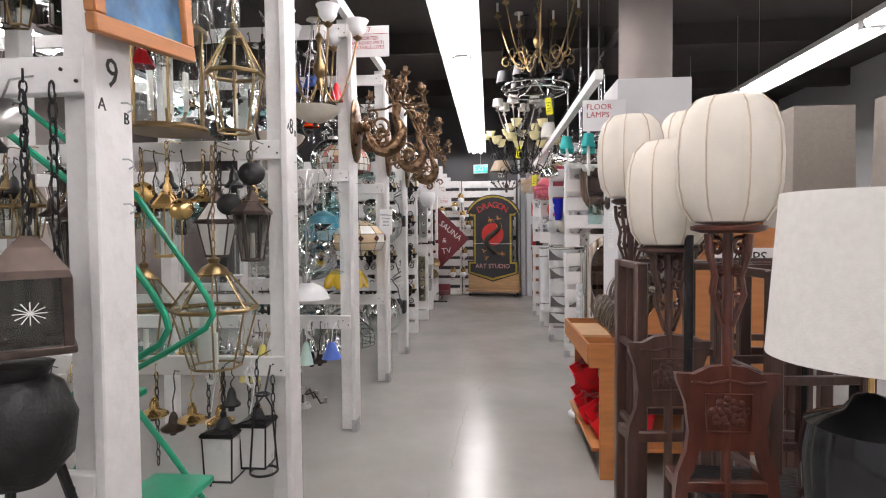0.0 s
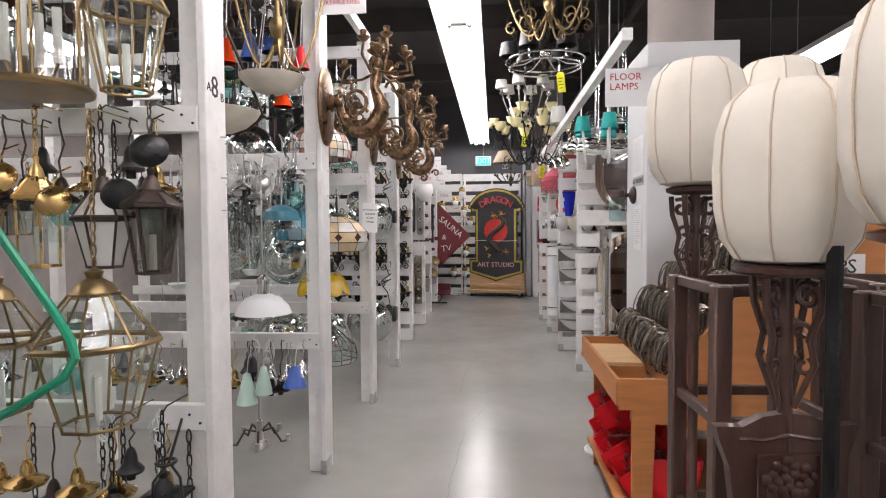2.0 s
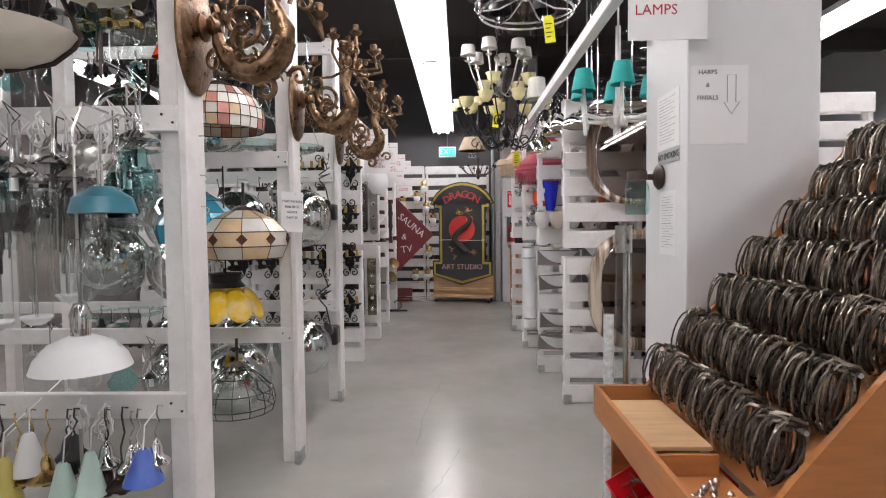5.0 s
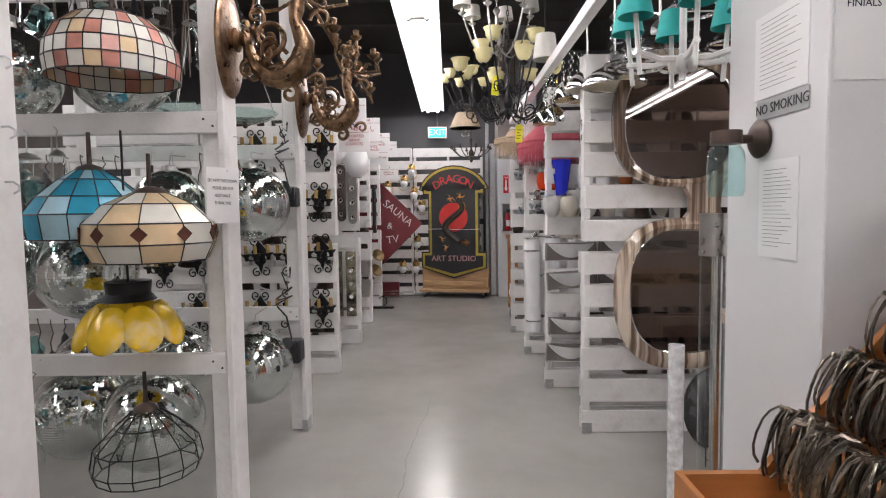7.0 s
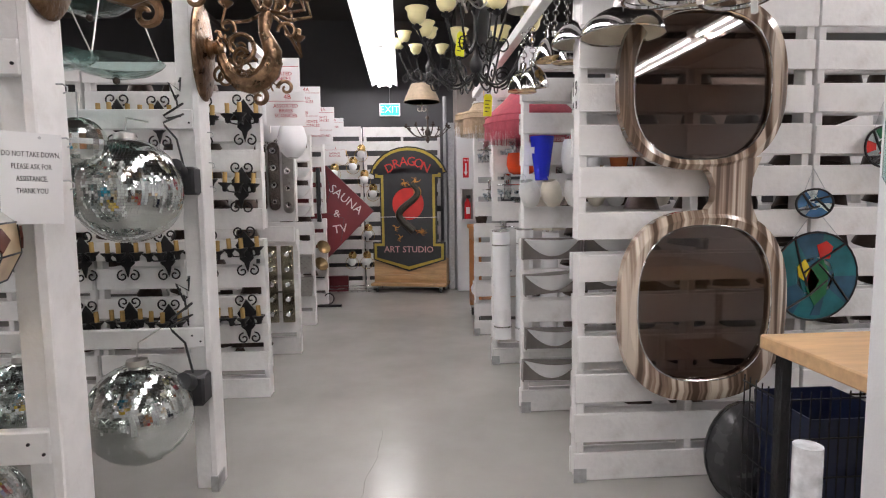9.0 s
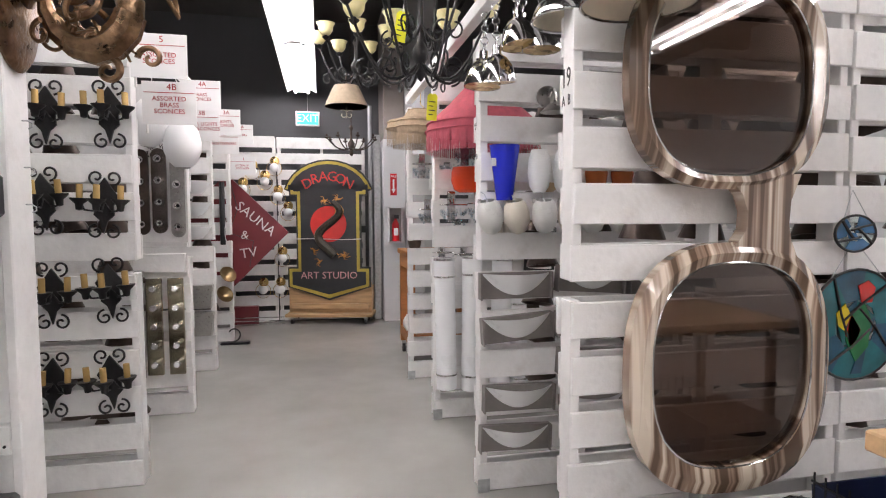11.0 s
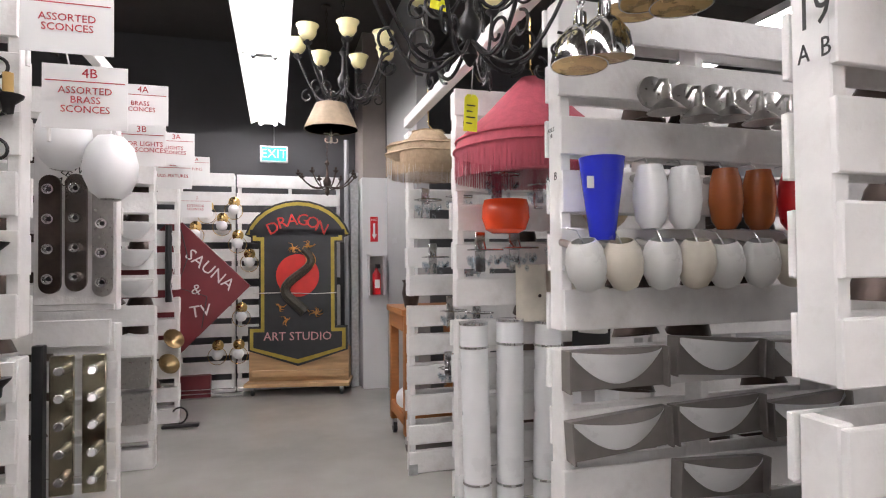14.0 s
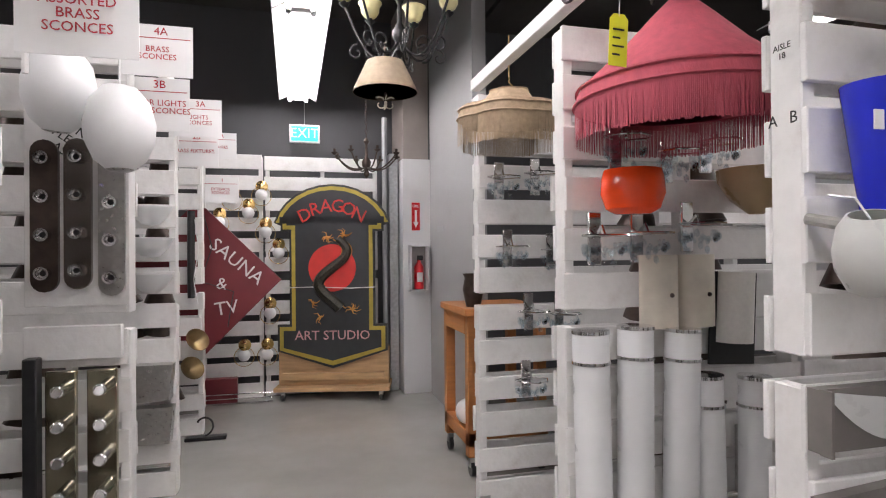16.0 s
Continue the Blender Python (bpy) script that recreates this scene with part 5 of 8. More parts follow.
part("disc", lathe(B(), [(0.0, 0), (0.13, 0), (0.13, 0.012), (0.12, 0.022), (0.0, 0.03)], 24), FIXWHITE, wbk)
part("disc", lathe(B(), [(0.0, 0.034), (0.1, 0.034), (0.1, 0.05), (0.0, 0.056)], 24), FIXWHITE, wbk)

# column notices


def notice(m, w, h, lines, label, words=""):
    t = thing("paper_notice", m, label, "notice", "paper notices")
    part("sheet", box(B(), 0, w, -0.001, 0.001, 0, h), PAPER, t)
    rs5 = random.Random(int(w * 1000 + h * 100))
    for k in range(lines):
        z = h * (0.9 - 0.78 * k / max(1, lines - 1)) if lines > 1 else h * 0.5
        part("text_line", box(B(), w * 0.12, w * rs5.uniform(0.55, 0.88), -0.002, -0.0012, z - h * 0.0028, z + h * 0.0028), mat_textgrey, t)
    if words:
        lettering("text_line", words, 0.026, BLACKINK, t, pose(w * 0.3, -0.002, h * 0.75), thick=0.0004, line=2.0)
    return t


mat_textgrey = mat("grey_print", (0.28, 0.28, 0.28), 0.7)
n1 = notice(pose(1.04, 4.947, 1.79), 0.235, 0.32, 0, "white paper notice for harps and finials with an arrow", "HARPS\n&\nFINIALS")
part("arrow", tube(B(), [(0.15, -0.002, 0.28), (0.185, -0.002, 0.28), (0.185, -0.002, 0.17), (0.2, -0.002, 0.17), (0.168, -0.002, 0.12), (0.136, -0.002, 0.17), (0.15, -0.002, 0.17)], 0.0015, 4, True), mat_textgrey, n1)
fl = thing("floor_lamps_sign", pose(0.76, 4.86, 2.19), "white card sign lettered floor lamps in red", "sign")
part("card", box(B(), 0, 0.31, -0.003, 0.002, 0, 0.225), PAPER, fl)
lettering("text_line", "FLOOR\nLAMPS", 0.058, REDINK, fl, pose(0.025, -0.004, 0.145), align="LEFT", thick=0.0006)
part("batten", cyl(B(), (0.28, 0.02, 0.03), (0.28, 0.09, 0.03), 0.01, 6), WHITE, fl)
# on the aisle side of the column
n2 = notice(pose(1.028, 5.30, 1.80, 0, 0, -90), 0.27, 0.25, 15, "white printed notice pinned to the column")
n3 = notice(pose(1.028, 5.26, 1.32, 0, 0, -90), 0.2, 0.29, 20, "white printed letter pinned to the column")
ns = thing("no_smoking_sign", pose(1.028, 5.28, 1.735, 0, 0, -90), "grey no smoking sign on the column", "sign")
part("plate", box(B(), 0, 0.26, -0.003, 0.0, 0, 0.06, 0.001), CONDUIT, ns)
lettering("text_line", "NO SMOKING", 0.042, BLACKINK, ns, pose(0.13, -0.004, 0.03), thick=0.0005)
jr = thing("mason_jar_sconce", pose(1.028, 5.25, 1.66, 0, 0, -90), "aqua glass mason jar sconce on a dark bronze wall mount", "sconce")
part("mount", lathe(B(), [(0.0, 0), (0.055, 0), (0.06, 0.012), (0.045, 0.025), (0.02, 0.035), (0.0, 0.035)], 22, pose(0, 0, 0.02, 90, 0, 0)), DARKBR, jr)
part("arm", cyl(B(), (0, -0.02, 0.02), (0, -0.09, 0.02), 0.014, 10), DARKBR, jr)
part("lid", lathe(B(), [(0.0, 0.04), (0.045, 0.04), (0.047, 0.0), (0.0, -0.002)], 20, pose(0, -0.11, 0.005)), DARKBR, jr)
part("jar", shell(B(), [(0.04, 0.0), (0.052, -0.02), (0.055, -0.05), (0.055, -0.14), (0.048, -0.155), (0.0, -0.155)], 22, pose(0, -0.11, 0.0)), JARGL, jr, "aqua glass jar")

# ---- near right: carved floor lamps, stands, harp display ----


def lantern_lamp(m, h_disc, label, panel=True, wood=None, gap=0.335):
    """A carved floor lamp: panelled base, pole, fretwork bracket, disc and ribbed silk lantern."""
    t = thing("lantern_floor_lamp", m, label, "floor lamp", "lantern floor lamps")
    W = wood or (ROSEWOOD if panel else DARKWOOD)
    sh = part("lantern_shade", lathe(B(), [(0.06, h_disc + 0.012), (0.095, h_disc + 0.02), (0.122, h_disc + 0.06), (0.134, h_disc + 0.12), (0.137, h_disc + 0.2), (0.132, h_disc + 0.27), (0.115, h_disc + 0.325), (0.085, h_disc + 0.355), (0.05, h_disc + 0.362)], 48,
                                           squash=lambda a, z: 1 - 0.035 * abs(math.cos(4 * a)) ** 6), IVORY, t, "ivory silk lantern, slightly creased")
    for k in range(8):
        a = math.pi / 8 * 2 * k
        pts_ = [(r * 0.972 * math.cos(a), r * 0.972 * math.sin(a), h_disc + z) for r, z in ((0.098, 0.02), (0.124, 0.06), (0.136, 0.12), (0.139, 0.2), (0.134, 0.27), (0.117, 0.325), (0.086, 0.356))]
        part("rib", tube(B(), pts_, 0.0022, 5), mat_rib, sh)
    rd = 0.096 if panel else 0.078
    part("disc", lathe(B(), [(0.0, h_disc - 0.012), (rd * 0.72, h_disc - 0.012), (rd, h_disc - 0.004), (rd * 1.02, h_disc + 0.006), (rd * 0.83, h_disc + 0.011), (0.0, h_disc + 0.011)], 28), W, t)
    part("pole", cyl(B(), (0, 0, 0.35 if panel else 0.2), (0, 0, h_disc - 0.012), 0.014, 10), W, t)
    for k in range(4):
        a = math.pi / 2 * k + 0.5
        bm = B()
        deg = math.degrees(a)
        ca, sa = math.cos(a), math.sin(a)
        tube(bm, [(0.07 * ca, 0.07 * sa, h_disc - 0.015), (0.066 * ca, 0.066 * sa, h_disc - 0.07), (0.045 * ca, 0.045 * sa, h_disc - 0.13), (0.055 * ca, 0.055 * sa, h_disc - 0.18), (0.018 * ca, 0.018 * sa, h_disc - 0.27)], 0.0075, 6, taper=(1.1, 0.8))
        tube(bm, spiral((0.042 * ca, 0.042 * sa, h_disc - 0.05), 0.028, 0.006, 60, 460, 16, deg), 0.006, 5)
        tube(bm, spiral((0.03 * ca, 0.03 * sa, h_disc - 0.12), 0.022, 0.006, -60, 320, 14, deg), 0.006, 5)
        tube(bm, spiral((0.034 * ca, 0.034 * sa, h_disc - 0.185), 0.02, 0.005, 60, -300, 14, deg), 0.005, 5)
        part("fretwork_bracket", bm, W, t, "carved openwork bracket")
    if panel:
        top = h_disc - gap
        out = [(0.0, top + 0.006), (0.05, top), (0.09, top - 0.02), (0.142, top - 0.018), (0.136, top - 0.045), (0.115, top - 0.1), (0.105, top - 0.18), (0.112, top - 0.24), (0.135, top - 0.3), (0.142, top - 0.36), (0.142, 0.0), (0.108, 0.0), (0.108, top - 0.33), (0.09, top - 0.29), (0.078, top - 0.235)]
        full = out + [(-x, z) for x, z in reversed(out[1:])]
        for y0 in (-0.012,):
            pn = part("carved_panel", prism(B(), full, y0, y0 + 0.025), W, t, "shaped wooden panel with carved flower", smooth=False)
            yf = y0 - 0.004 if y0 < 0 else y0 + 0.029
            bm = B()
            rs6 = random.Random(3)
            for k in range(22):
                a, r = 2.4 * k, 0.011 * math.sqrt(k)
                ball(bm, (r * math.cos(a), yf, top - 0.125 + r * 0.8 * math.sin(a)), 0.009 + rs6.uniform(0, 0.004), 6, (1, 0.6, 1))
            tagged(part("carving", bm, W, pn, "carved fret of leaves and petals"), kind="stuff")
            bm = B()
            tube(bm, [(-0.06, yf, top - 0.18), (0.06, yf, top - 0.18), (0.062, yf, top - 0.075), (-0.062, yf, top - 0.075)], 0.004, 5, True)
            tube(bm, [(-0.1, yf, top - 0.04), (-0.05, yf, top - 0.045), (0, yf, top - 0.035), (0.05, yf, top - 0.045), (0.1, yf, top - 0.04)], 0.004, 5)
            part("moulding", bm, W, pn)
        for z in (0.12, 0.42, top - 0.34):
            for x in (-0.125, 0.125):
                part("side_rail", box(B(), x - 0.012, x + 0.012, 0.013, 0.1, z - 0.018, z + 0.018, 0.003), W, t)
            part("cross_rail", box(B(), -0.11, 0.11, -0.012, 0.012, z - 0.016, z + 0.016, 0.003), W, t)
    else:
        part("foot", lathe(B(), [(0.0, 0), (0.13, 0), (0.13, 0.02), (0.06, 0.05), (0.02, 0.2), (0.0, 0.2)], 20), W, t)
    return t


# tan on the ribs stands in for the soft shadows along them
mat_rib = mat("rib_shadow_tan", (0.64, 0.53, 0.41), 0.6)
la = lantern_lamp(pose(0.73, 2.18, 0), 1.47, "ivory silk lantern floor lamp on a carved rosewood base", gap=0.385)
lb_ = lantern_lamp(pose(0.668, 2.5, 0, 0, 0, 6), 1.4, "ivory silk lantern floor lamp on a dark carved base", wood=DARKWOOD, gap=0.29)
lc = lantern_lamp(pose(0.667, 3.02, 0, 0, 0, 20), 1.585, "ivory silk lantern floor lamp with slender dark pole", False)
ld = lantern_lamp(pose(0.97, 3.2, 0, 0, 0, -15), 1.63, "taller ivory silk lantern floor lamp with slender dark pole", False)


def lattice_stand(m, H=1.34, w=0.29):
    t = thing("lattice_stand", m, "tall dark wooden lattice stand with square posts and rails", "stand", "lattice stands")
    for x in (-w / 2, w / 2):
        for y in (-w / 2, w / 2):
            part("post", box(B(), x - 0.022, x + 0.022, y - 0.022, y + 0.022, 0, H, 0.005), DARKWOOD, t)
    for z in (H - 0.012, H - 0.34, H - 0.66, 0.2):
        for s in (-w / 2, w / 2):
            part("rail", box(B(), -w / 2 + 0.02, w / 2 - 0.02, s - 0.011, s + 0.011, z - 0.016, z + 0.012, 0.003), DARKWOOD, t)
            part("rail", box(B(), s - 0.011, s + 0.011, -w / 2 + 0.02, w / 2 - 0.02, z - 0.016, z + 0.012, 0.003), DARKWOOD, t)
    return t


ls = lattice_stand(pose(0.786, 2.92, 0, 0, 0, 2))
copy_thing(ls, pose(1.2, 2.95, 0, 0, 0, -4))
copy_thing(ls, pose(1.07, 2.52, -0.0, 0, 0, 6))

dr = thing("drum_table_lamp", pose(0.86, 1.78, 0.0), "black ceramic lamp with large white linen drum shade on a stand", "lamp")
part("drum_shade", lathe(B(), [(0.195, 1.2), (0.17, 1.545), (0.167, 1.545), (0.192, 1.2)], 40), LINEN, dr, "white linen drum shade")
part("body", lathe(B(), [(0.0, 0.72), (0.1, 0.72), (0.125, 0.8), (0.13, 1.0), (0.12, 1.06), (0.05, 1.09), (0.03, 1.12), (0.0, 1.13)], 28), mat("glossy_black_ceramic", (0.012, 0.012, 0.013), 0.12, var=0.1), dr)
part("harp_rod", cyl(B(), (0, 0, 1.12), (0, 0, 1.5), 0.006, 6), BRASS, dr)
part("spider", tube(B(), [(-0.17, 0, 1.5), (0, 0, 1.49), (0.17, 0, 1.5)], 0.003, 5), BRASS, dr)
st = thing("black_steel_rack", pose(0.98, 1.95, 0), "black tubular steel rack standing among the floor lamps", "rack")
for x in (-0.28, 0.22):
    for y in (-0.32, 0.45):
        part("post", cyl(B(), (x, y, 0), (x, y, 0.7 if y < 0 else 1.45), 0.014, 8), IRON, st)
for z in (0.3, 0.68):
    for y in (-0.32, 0.45):
        part("rail", cyl(B(), (-0.28, y, z), (0.22, y, z), 0.01, 8), IRON, st)
    for x in (-0.28, 0.22):
        part("rail", cyl(B(), (x, -0.32, z), (x, 0.45, z), 0.01, 8), IRON, st)
part("shelf", box(B(), -0.28, 0.22, -0.32, 0.45, 0.695, 0.715, 0.003), IRON, st)


def square_shade(m, w, h, pole):
    t = thing("square_shade_lamp", m, "floor lamp with plain taupe rectangular cloth shade", "floor lamp", "taupe shade lamps")
    part("cloth_shade", lathe(B(), [(w * 0.71, pole), (w * 0.68, pole + h), (w * 0.67, pole + h), (w * 0.70, pole)], 4, pose(0, 0, 0, 0, 0, 45)), TAUPE, t, smooth=False)
    part("pole", cyl(B(), (0, 0, 0.02), (0, 0, pole + h * 0.7), 0.012, 8), IRON, t)
    part("base", lathe(B(), [(0.0, 0), (0.13, 0), (0.13, 0.015), (0.0, 0.03)], 22), IRON, t)
    part("spider", cyl(B(), (-w / 2, 0, pole + h * 0.7), (w / 2, 0, pole + h * 0.7), 0.003, 5), STEEL, t)
    return t


square_shade(pose(1.17, 2.62, 0), 0.2, 0.40, 1.47)
square_shade(pose(1.36, 2.28, 0), 0.24, 0.34, 1.52)

# harp display
hp = thing("harp_display", pose(0.645, 3.9, 0), "orange stained plywood tiered display with tray and sloping sides", "display stand")
prof_side = [(0.0, 0.66), (0.0, 0.8), (0.2, 0.8), (0.23, 0.84), (1.02, 1.79), (1.1, 1.79), (1.1, 0.0), (1.04, 0.0), (1.04, 0.5), (0.16, 0.6), (0.14, 0.0), (0.06, 0.0), (0.06, 0.66)]
for y in (0.0, 0.975):
    part("side_panel", prism(B(), prof_side, y, y + 0.022), OAK, hp, smooth=False)
part("tray_front", box(B(), -0.012, 0.006, -0.002, 0.999, 0.68, 0.80, 0.002), OAK, hp)
part("tray_floor", box(B(), 0.006, 0.22, 0.022, 0.975, 0.7, 0.715), OAK, hp)
part("tray_lid", box(B(), 0.012, 0.2, 0.36, 0.82, 0.775, 0.79, 0.002), PLY, hp)
part("tray_divider", box(B(), 0.006, 0.2, 0.32, 0.335, 0.715, 0.78), OAK, hp)
part("back_panel", box(B(), 1.06, 1.08, 0.022, 0.975, 0.3, 1.74), OAK, hp)
part("lower_shelf", box(B(), 0.02, 1.04, 0.022, 0.975, 0.16, 0.18), OAK, hp)
part("rail", box(B(), 0.06, 1.04, 0.03, 0.05, 0.6, 0.66), OAK, hp)
slope = math.atan2(0.9, 0.79)
part("slope_board", prism(B(), [(0.25, 0.715), (0.27, 0.715), (1.06, 1.62), (1.04, 1.62)], 0.022, 0.975), OAK, hp, smooth=False)
nm = lettering("text_line", "HARPS", 0.085, BLACKINK, hp, pose(0.86, -0.003, 1.3), "black letters on a white strip", thick=0.001)
part("name_strip", box(B(), 0.7, 1.02, -0.0018, -0.0002, 1.245, 1.355), PAPER, hp)


def harp_mesh(k):
    """A bent wire lamp harp: a tall flattened loop with a saddle across its foot, hung over a rod."""
    rs_ = random.Random(k)
    w, h = rs_.uniform(0.034, 0.046), rs_.uniform(0.07, 0.09)
    bm = B()
    pts_ = []
    for q in range(15):
        a = radians(-72 + 324 * q / 14)
        c, sn_ = math.cos(a), math.sin(a)
        pts_.append((-0.022 + w * math.copysign(abs(c) ** 0.8, c), rs_.uniform(-0.002, 0.002), -h + 0.016 + h * math.copysign(abs(sn_) ** 0.85, sn_)))
    tube(bm, pts_, 0.0037, 4)
    tube(bm, [(-0.042, 0, 0.012), (-0.002, 0, 0.012)], 0.006, 5)
    return mesh_of("harp", bm, WIRE)


HARP = [harp_mesh(k) for k in range(5)]
rs7 = random.Random(11)
for i in range(7):
    x, z, n = 0.275 + 0.127 * i, 0.955 + 0.141 * i, 125
    rod = thing("harp_rod", pose(0.645 + x, 3.925, z), "steel rod hung with dozens of bent wire lamp harps", "lamp harps", "rows of lamp harps")
    part("rod", cyl(B(), (0, 0, 0.0), (0, 0.945, 0.0), 0.007, 8), STEEL, rod)
    for k in range(n):
        y = 0.012 + 0.92 * (k + rs7.uniform(-0.3, 0.3)) / (n - 1)
        link("harp", HARP[rs7.randrange(5)], rod, pose(rs7.uniform(-0.022, 0.012), y, rs7.uniform(-0.016, 0.012), rs7.uniform(-7, 7), 12 + rs7.uniform(-12, 12), rs7.uniform(-35, 35)))


def red_bin(m):
    t = thing("red_parts_bin", m, "red plastic stacking bin heaped with wire lamp harps", "bin", "red parts bins")
    bm = B()
    prism(bm, [(0.0, 0.0), (0.3, 0.0), (0.34, 0.2), (0.335, 0.2), (0.295, 0.01), (0.01, 0.01), (-0.05, 0.1), (-0.055, 0.1)], 0.0, 0.24)
    part("tray", bm, REDP, t, smooth=False)
    for y in (0.0, 0.236):
        part("side", prism(B(), [(0.0, 0.0), (0.3, 0.0), (0.34, 0.2), (0.1, 0.2), (-0.055, 0.1)], y, y + 0.004), REDP, t, smooth=False)
    bm = B()
    rs8 = random.Random(9)
    for k in range(40):
        c = Vector((rs8.uniform(0.03, 0.27), rs8.uniform(0.04, 0.2), rs8.uniform(0.06, 0.2)))
        d = Vector((rs8.uniform(-1, 1), rs8.uniform(-1, 1), rs8.uniform(-0.4, 0.4))).normalized() * 0.07
        e_ = Vector((d.y, -d.x, 0.02)) * 0.6
        tube(bm, [c - d, c - d * 0.3 + e_, c + d * 0.3 + e_, c + d], 0.0028, 4)
    tagged(part("wire_heap", bm, WIRE, t, "tangled heap of loose wire harps"), kind="stuff")
    return t


r0 = red_bin(pose(0.72, 4.62, 0.18))
copy_thing(r0, pose(0.70, 4.33, 0.18))
copy_thing(r0, pose(0.73, 4.05, 0.18))
copy_thing(r0, pose(0.69, 4.48, 0.37))
fn = thing("finials", pose(0.76, 4.06, 0.716), "handful of small chrome finials in the tray", "finials")
bm = B()
for k in range(14):
    ball(bm, (rs7.uniform(-0.06, 0.06), rs7.uniform(-0.1, 0.1), 0.012), 0.012, 8, (1, 1, 1.2))
tagged(part("heap", bm, CHROME, fn), kind="stuff")

# ---- left racks: hanging lamps ----


def chain(bm, z0, z1, r=0.011, w=0.0024, x=0.0, y=0.0):
    n = max(2, int((z1 - z0) / (r * 2.6)))
    for k in range(n):
        z = z0 + (z1 - z0) * (k + 0.5) / n
        s = (z1 - z0) / n * 0.62
        pts_ = []
        for j in range(8):
            a = 2 * math.pi * j / 8
            u, v_ = r * 0.62 * math.cos(a), s * math.sin(a)
            pts_.append((x + (u if k % 2 else 0), y + (0 if k % 2 else u), z + v_))
        tube(bm, pts_, w, 4, True)
    return bm


def lantern(m, r, h, sides, metal, glass, label, drop=0.3, taper=0.7, roof=0.4, reach=0.24):
    """A carriage lantern: metal ribs, glass panes, roof, finial and chain. Its foot is at 0."""
    t = thing("hanging_lantern", m, label, "lantern", "hanging lanterns")
    rb_, rt = r * taper, r
    zt = h * (1 - roof)
    P = lambda rr, k, z: (rr * math.cos(2 * math.pi * (k + 0.5) / sides), rr * math.sin(2 * math.pi * (k + 0.5) / sides), z)
    for k in range(sides):
        a = [P(rb_, k, 0.0), P(rb_, k + 1, 0.0), P(rt, k + 1, zt), P(rt, k, zt)]
        bm = B()
        bm.faces.new([bm.verts.new(p) for p in a])
        part("pane", bm, glass, t)
        bm = B()
        bm.faces.new([bm.verts.new(p) for p in (P(rt * 1.02, k, zt + 0.02), P(rt * 1.02, k + 1, zt + 0.02), P(rt * 0.4, k + 1, h), P(rt * 0.4, k, h))])
        part("roof_pane", bm, glass if roof > 0.3 else metal, t)
        bm = B()
        tube(bm, [P(rb_, k, 0.0), P(rt, k, zt), P(rt * 1.04, k, zt + 0.02), P(rt * 0.4, k, h)], 0.0045, 5)
        part("rib", bm, metal, t)
    for rr, z, w in ((rb_, 0.0, 0.006), (rt * 1.03, zt + 0.01, 0.011), (rt * 0.4, h, 0.007)):
        part("band", tube(B(), [P(rr, k, z) for k in range(sides)], w, 6, True), metal, t)
    part("cap", lathe(B(), [(rt * 0.4, h), (rt * 0.3, h + 0.03), (rt * 0.12, h + 0.05), (rt * 0.16, h + 0.07), (0.0, h + 0.085)], 16), metal, t)
    part("candle", cyl(B(), (0, 0, 0.01), (0, 0, zt * 0.6), 0.012, 8), LINEN, t)
    part("chain", chain(B(), h + 0.08, h + 0.08 + drop, 0.014, 0.003), metal, t)
    part("hook", tube(B(), [(0, 0, h + 0.07 + drop), (0, 0.03, h + 0.09 + drop), (0, reach, h + 0.09 + drop)], 0.003, 5), metal, t)
    return t


def glass_cylinder_lantern(m, r, h, drop=0.3):
    t = thing("cylinder_lantern", m, "tall clear glass cylinder lantern with aged brass rings and candles", "lantern", "hanging lanterns")
    part("glass", shell(B(), [(r * 0.97, 0.02), (r * 0.97, h)], 28), GLASS, t)
    for z in (0.0, h):
        part("ring", lathe(B(), [(r * 0.93, z), (r * 1.06, z), (r * 1.08, z + 0.012), (r * 1.03, z + 0.025), (r * 0.93, z + 0.02)], 28), BRASS_D, t)
    for k in range(6):
        a = 2 * math.pi * k / 6
        part("upright", cyl(B(), (r * math.cos(a), r * math.sin(a), 0.02), (r * math.cos(a), r * math.sin(a), h), 0.006, 6), BRASS_D, t)
    for k in range(4):
        a = 2 * math.pi * k / 4 + 0.4
        c = (0.45 * r * math.cos(a), 0.45 * r * math.sin(a))
        part("candle", cyl(B(), (*c, 0.1), (*c, 0.28), 0.014, 8), LINEN, t)
        part("arm", tube(B(), [(0, 0, 0.05), (c[0] * 0.7, c[1] * 0.7, 0.04), (*c, 0.1)], 0.006, 5), BRASS_D, t)
    part("stem", cyl(B(), (0, 0, 0.05), (0, 0, h + 0.1), 0.006, 6), BRASS_D, t)
    part("chain", chain(B(), h + 0.1, h + 0.1 + drop), BRASS_D, t)
    return t


FOGGY = glass_mat("dusty_bevelled_glass", (0.94, 0.97, 0.96), gloss=0.9, rough=0.06, wavy=0.5)
MILK = mat("milk_glass_pane", (0.7, 0.7, 0.68), 0.3, var=0.05)

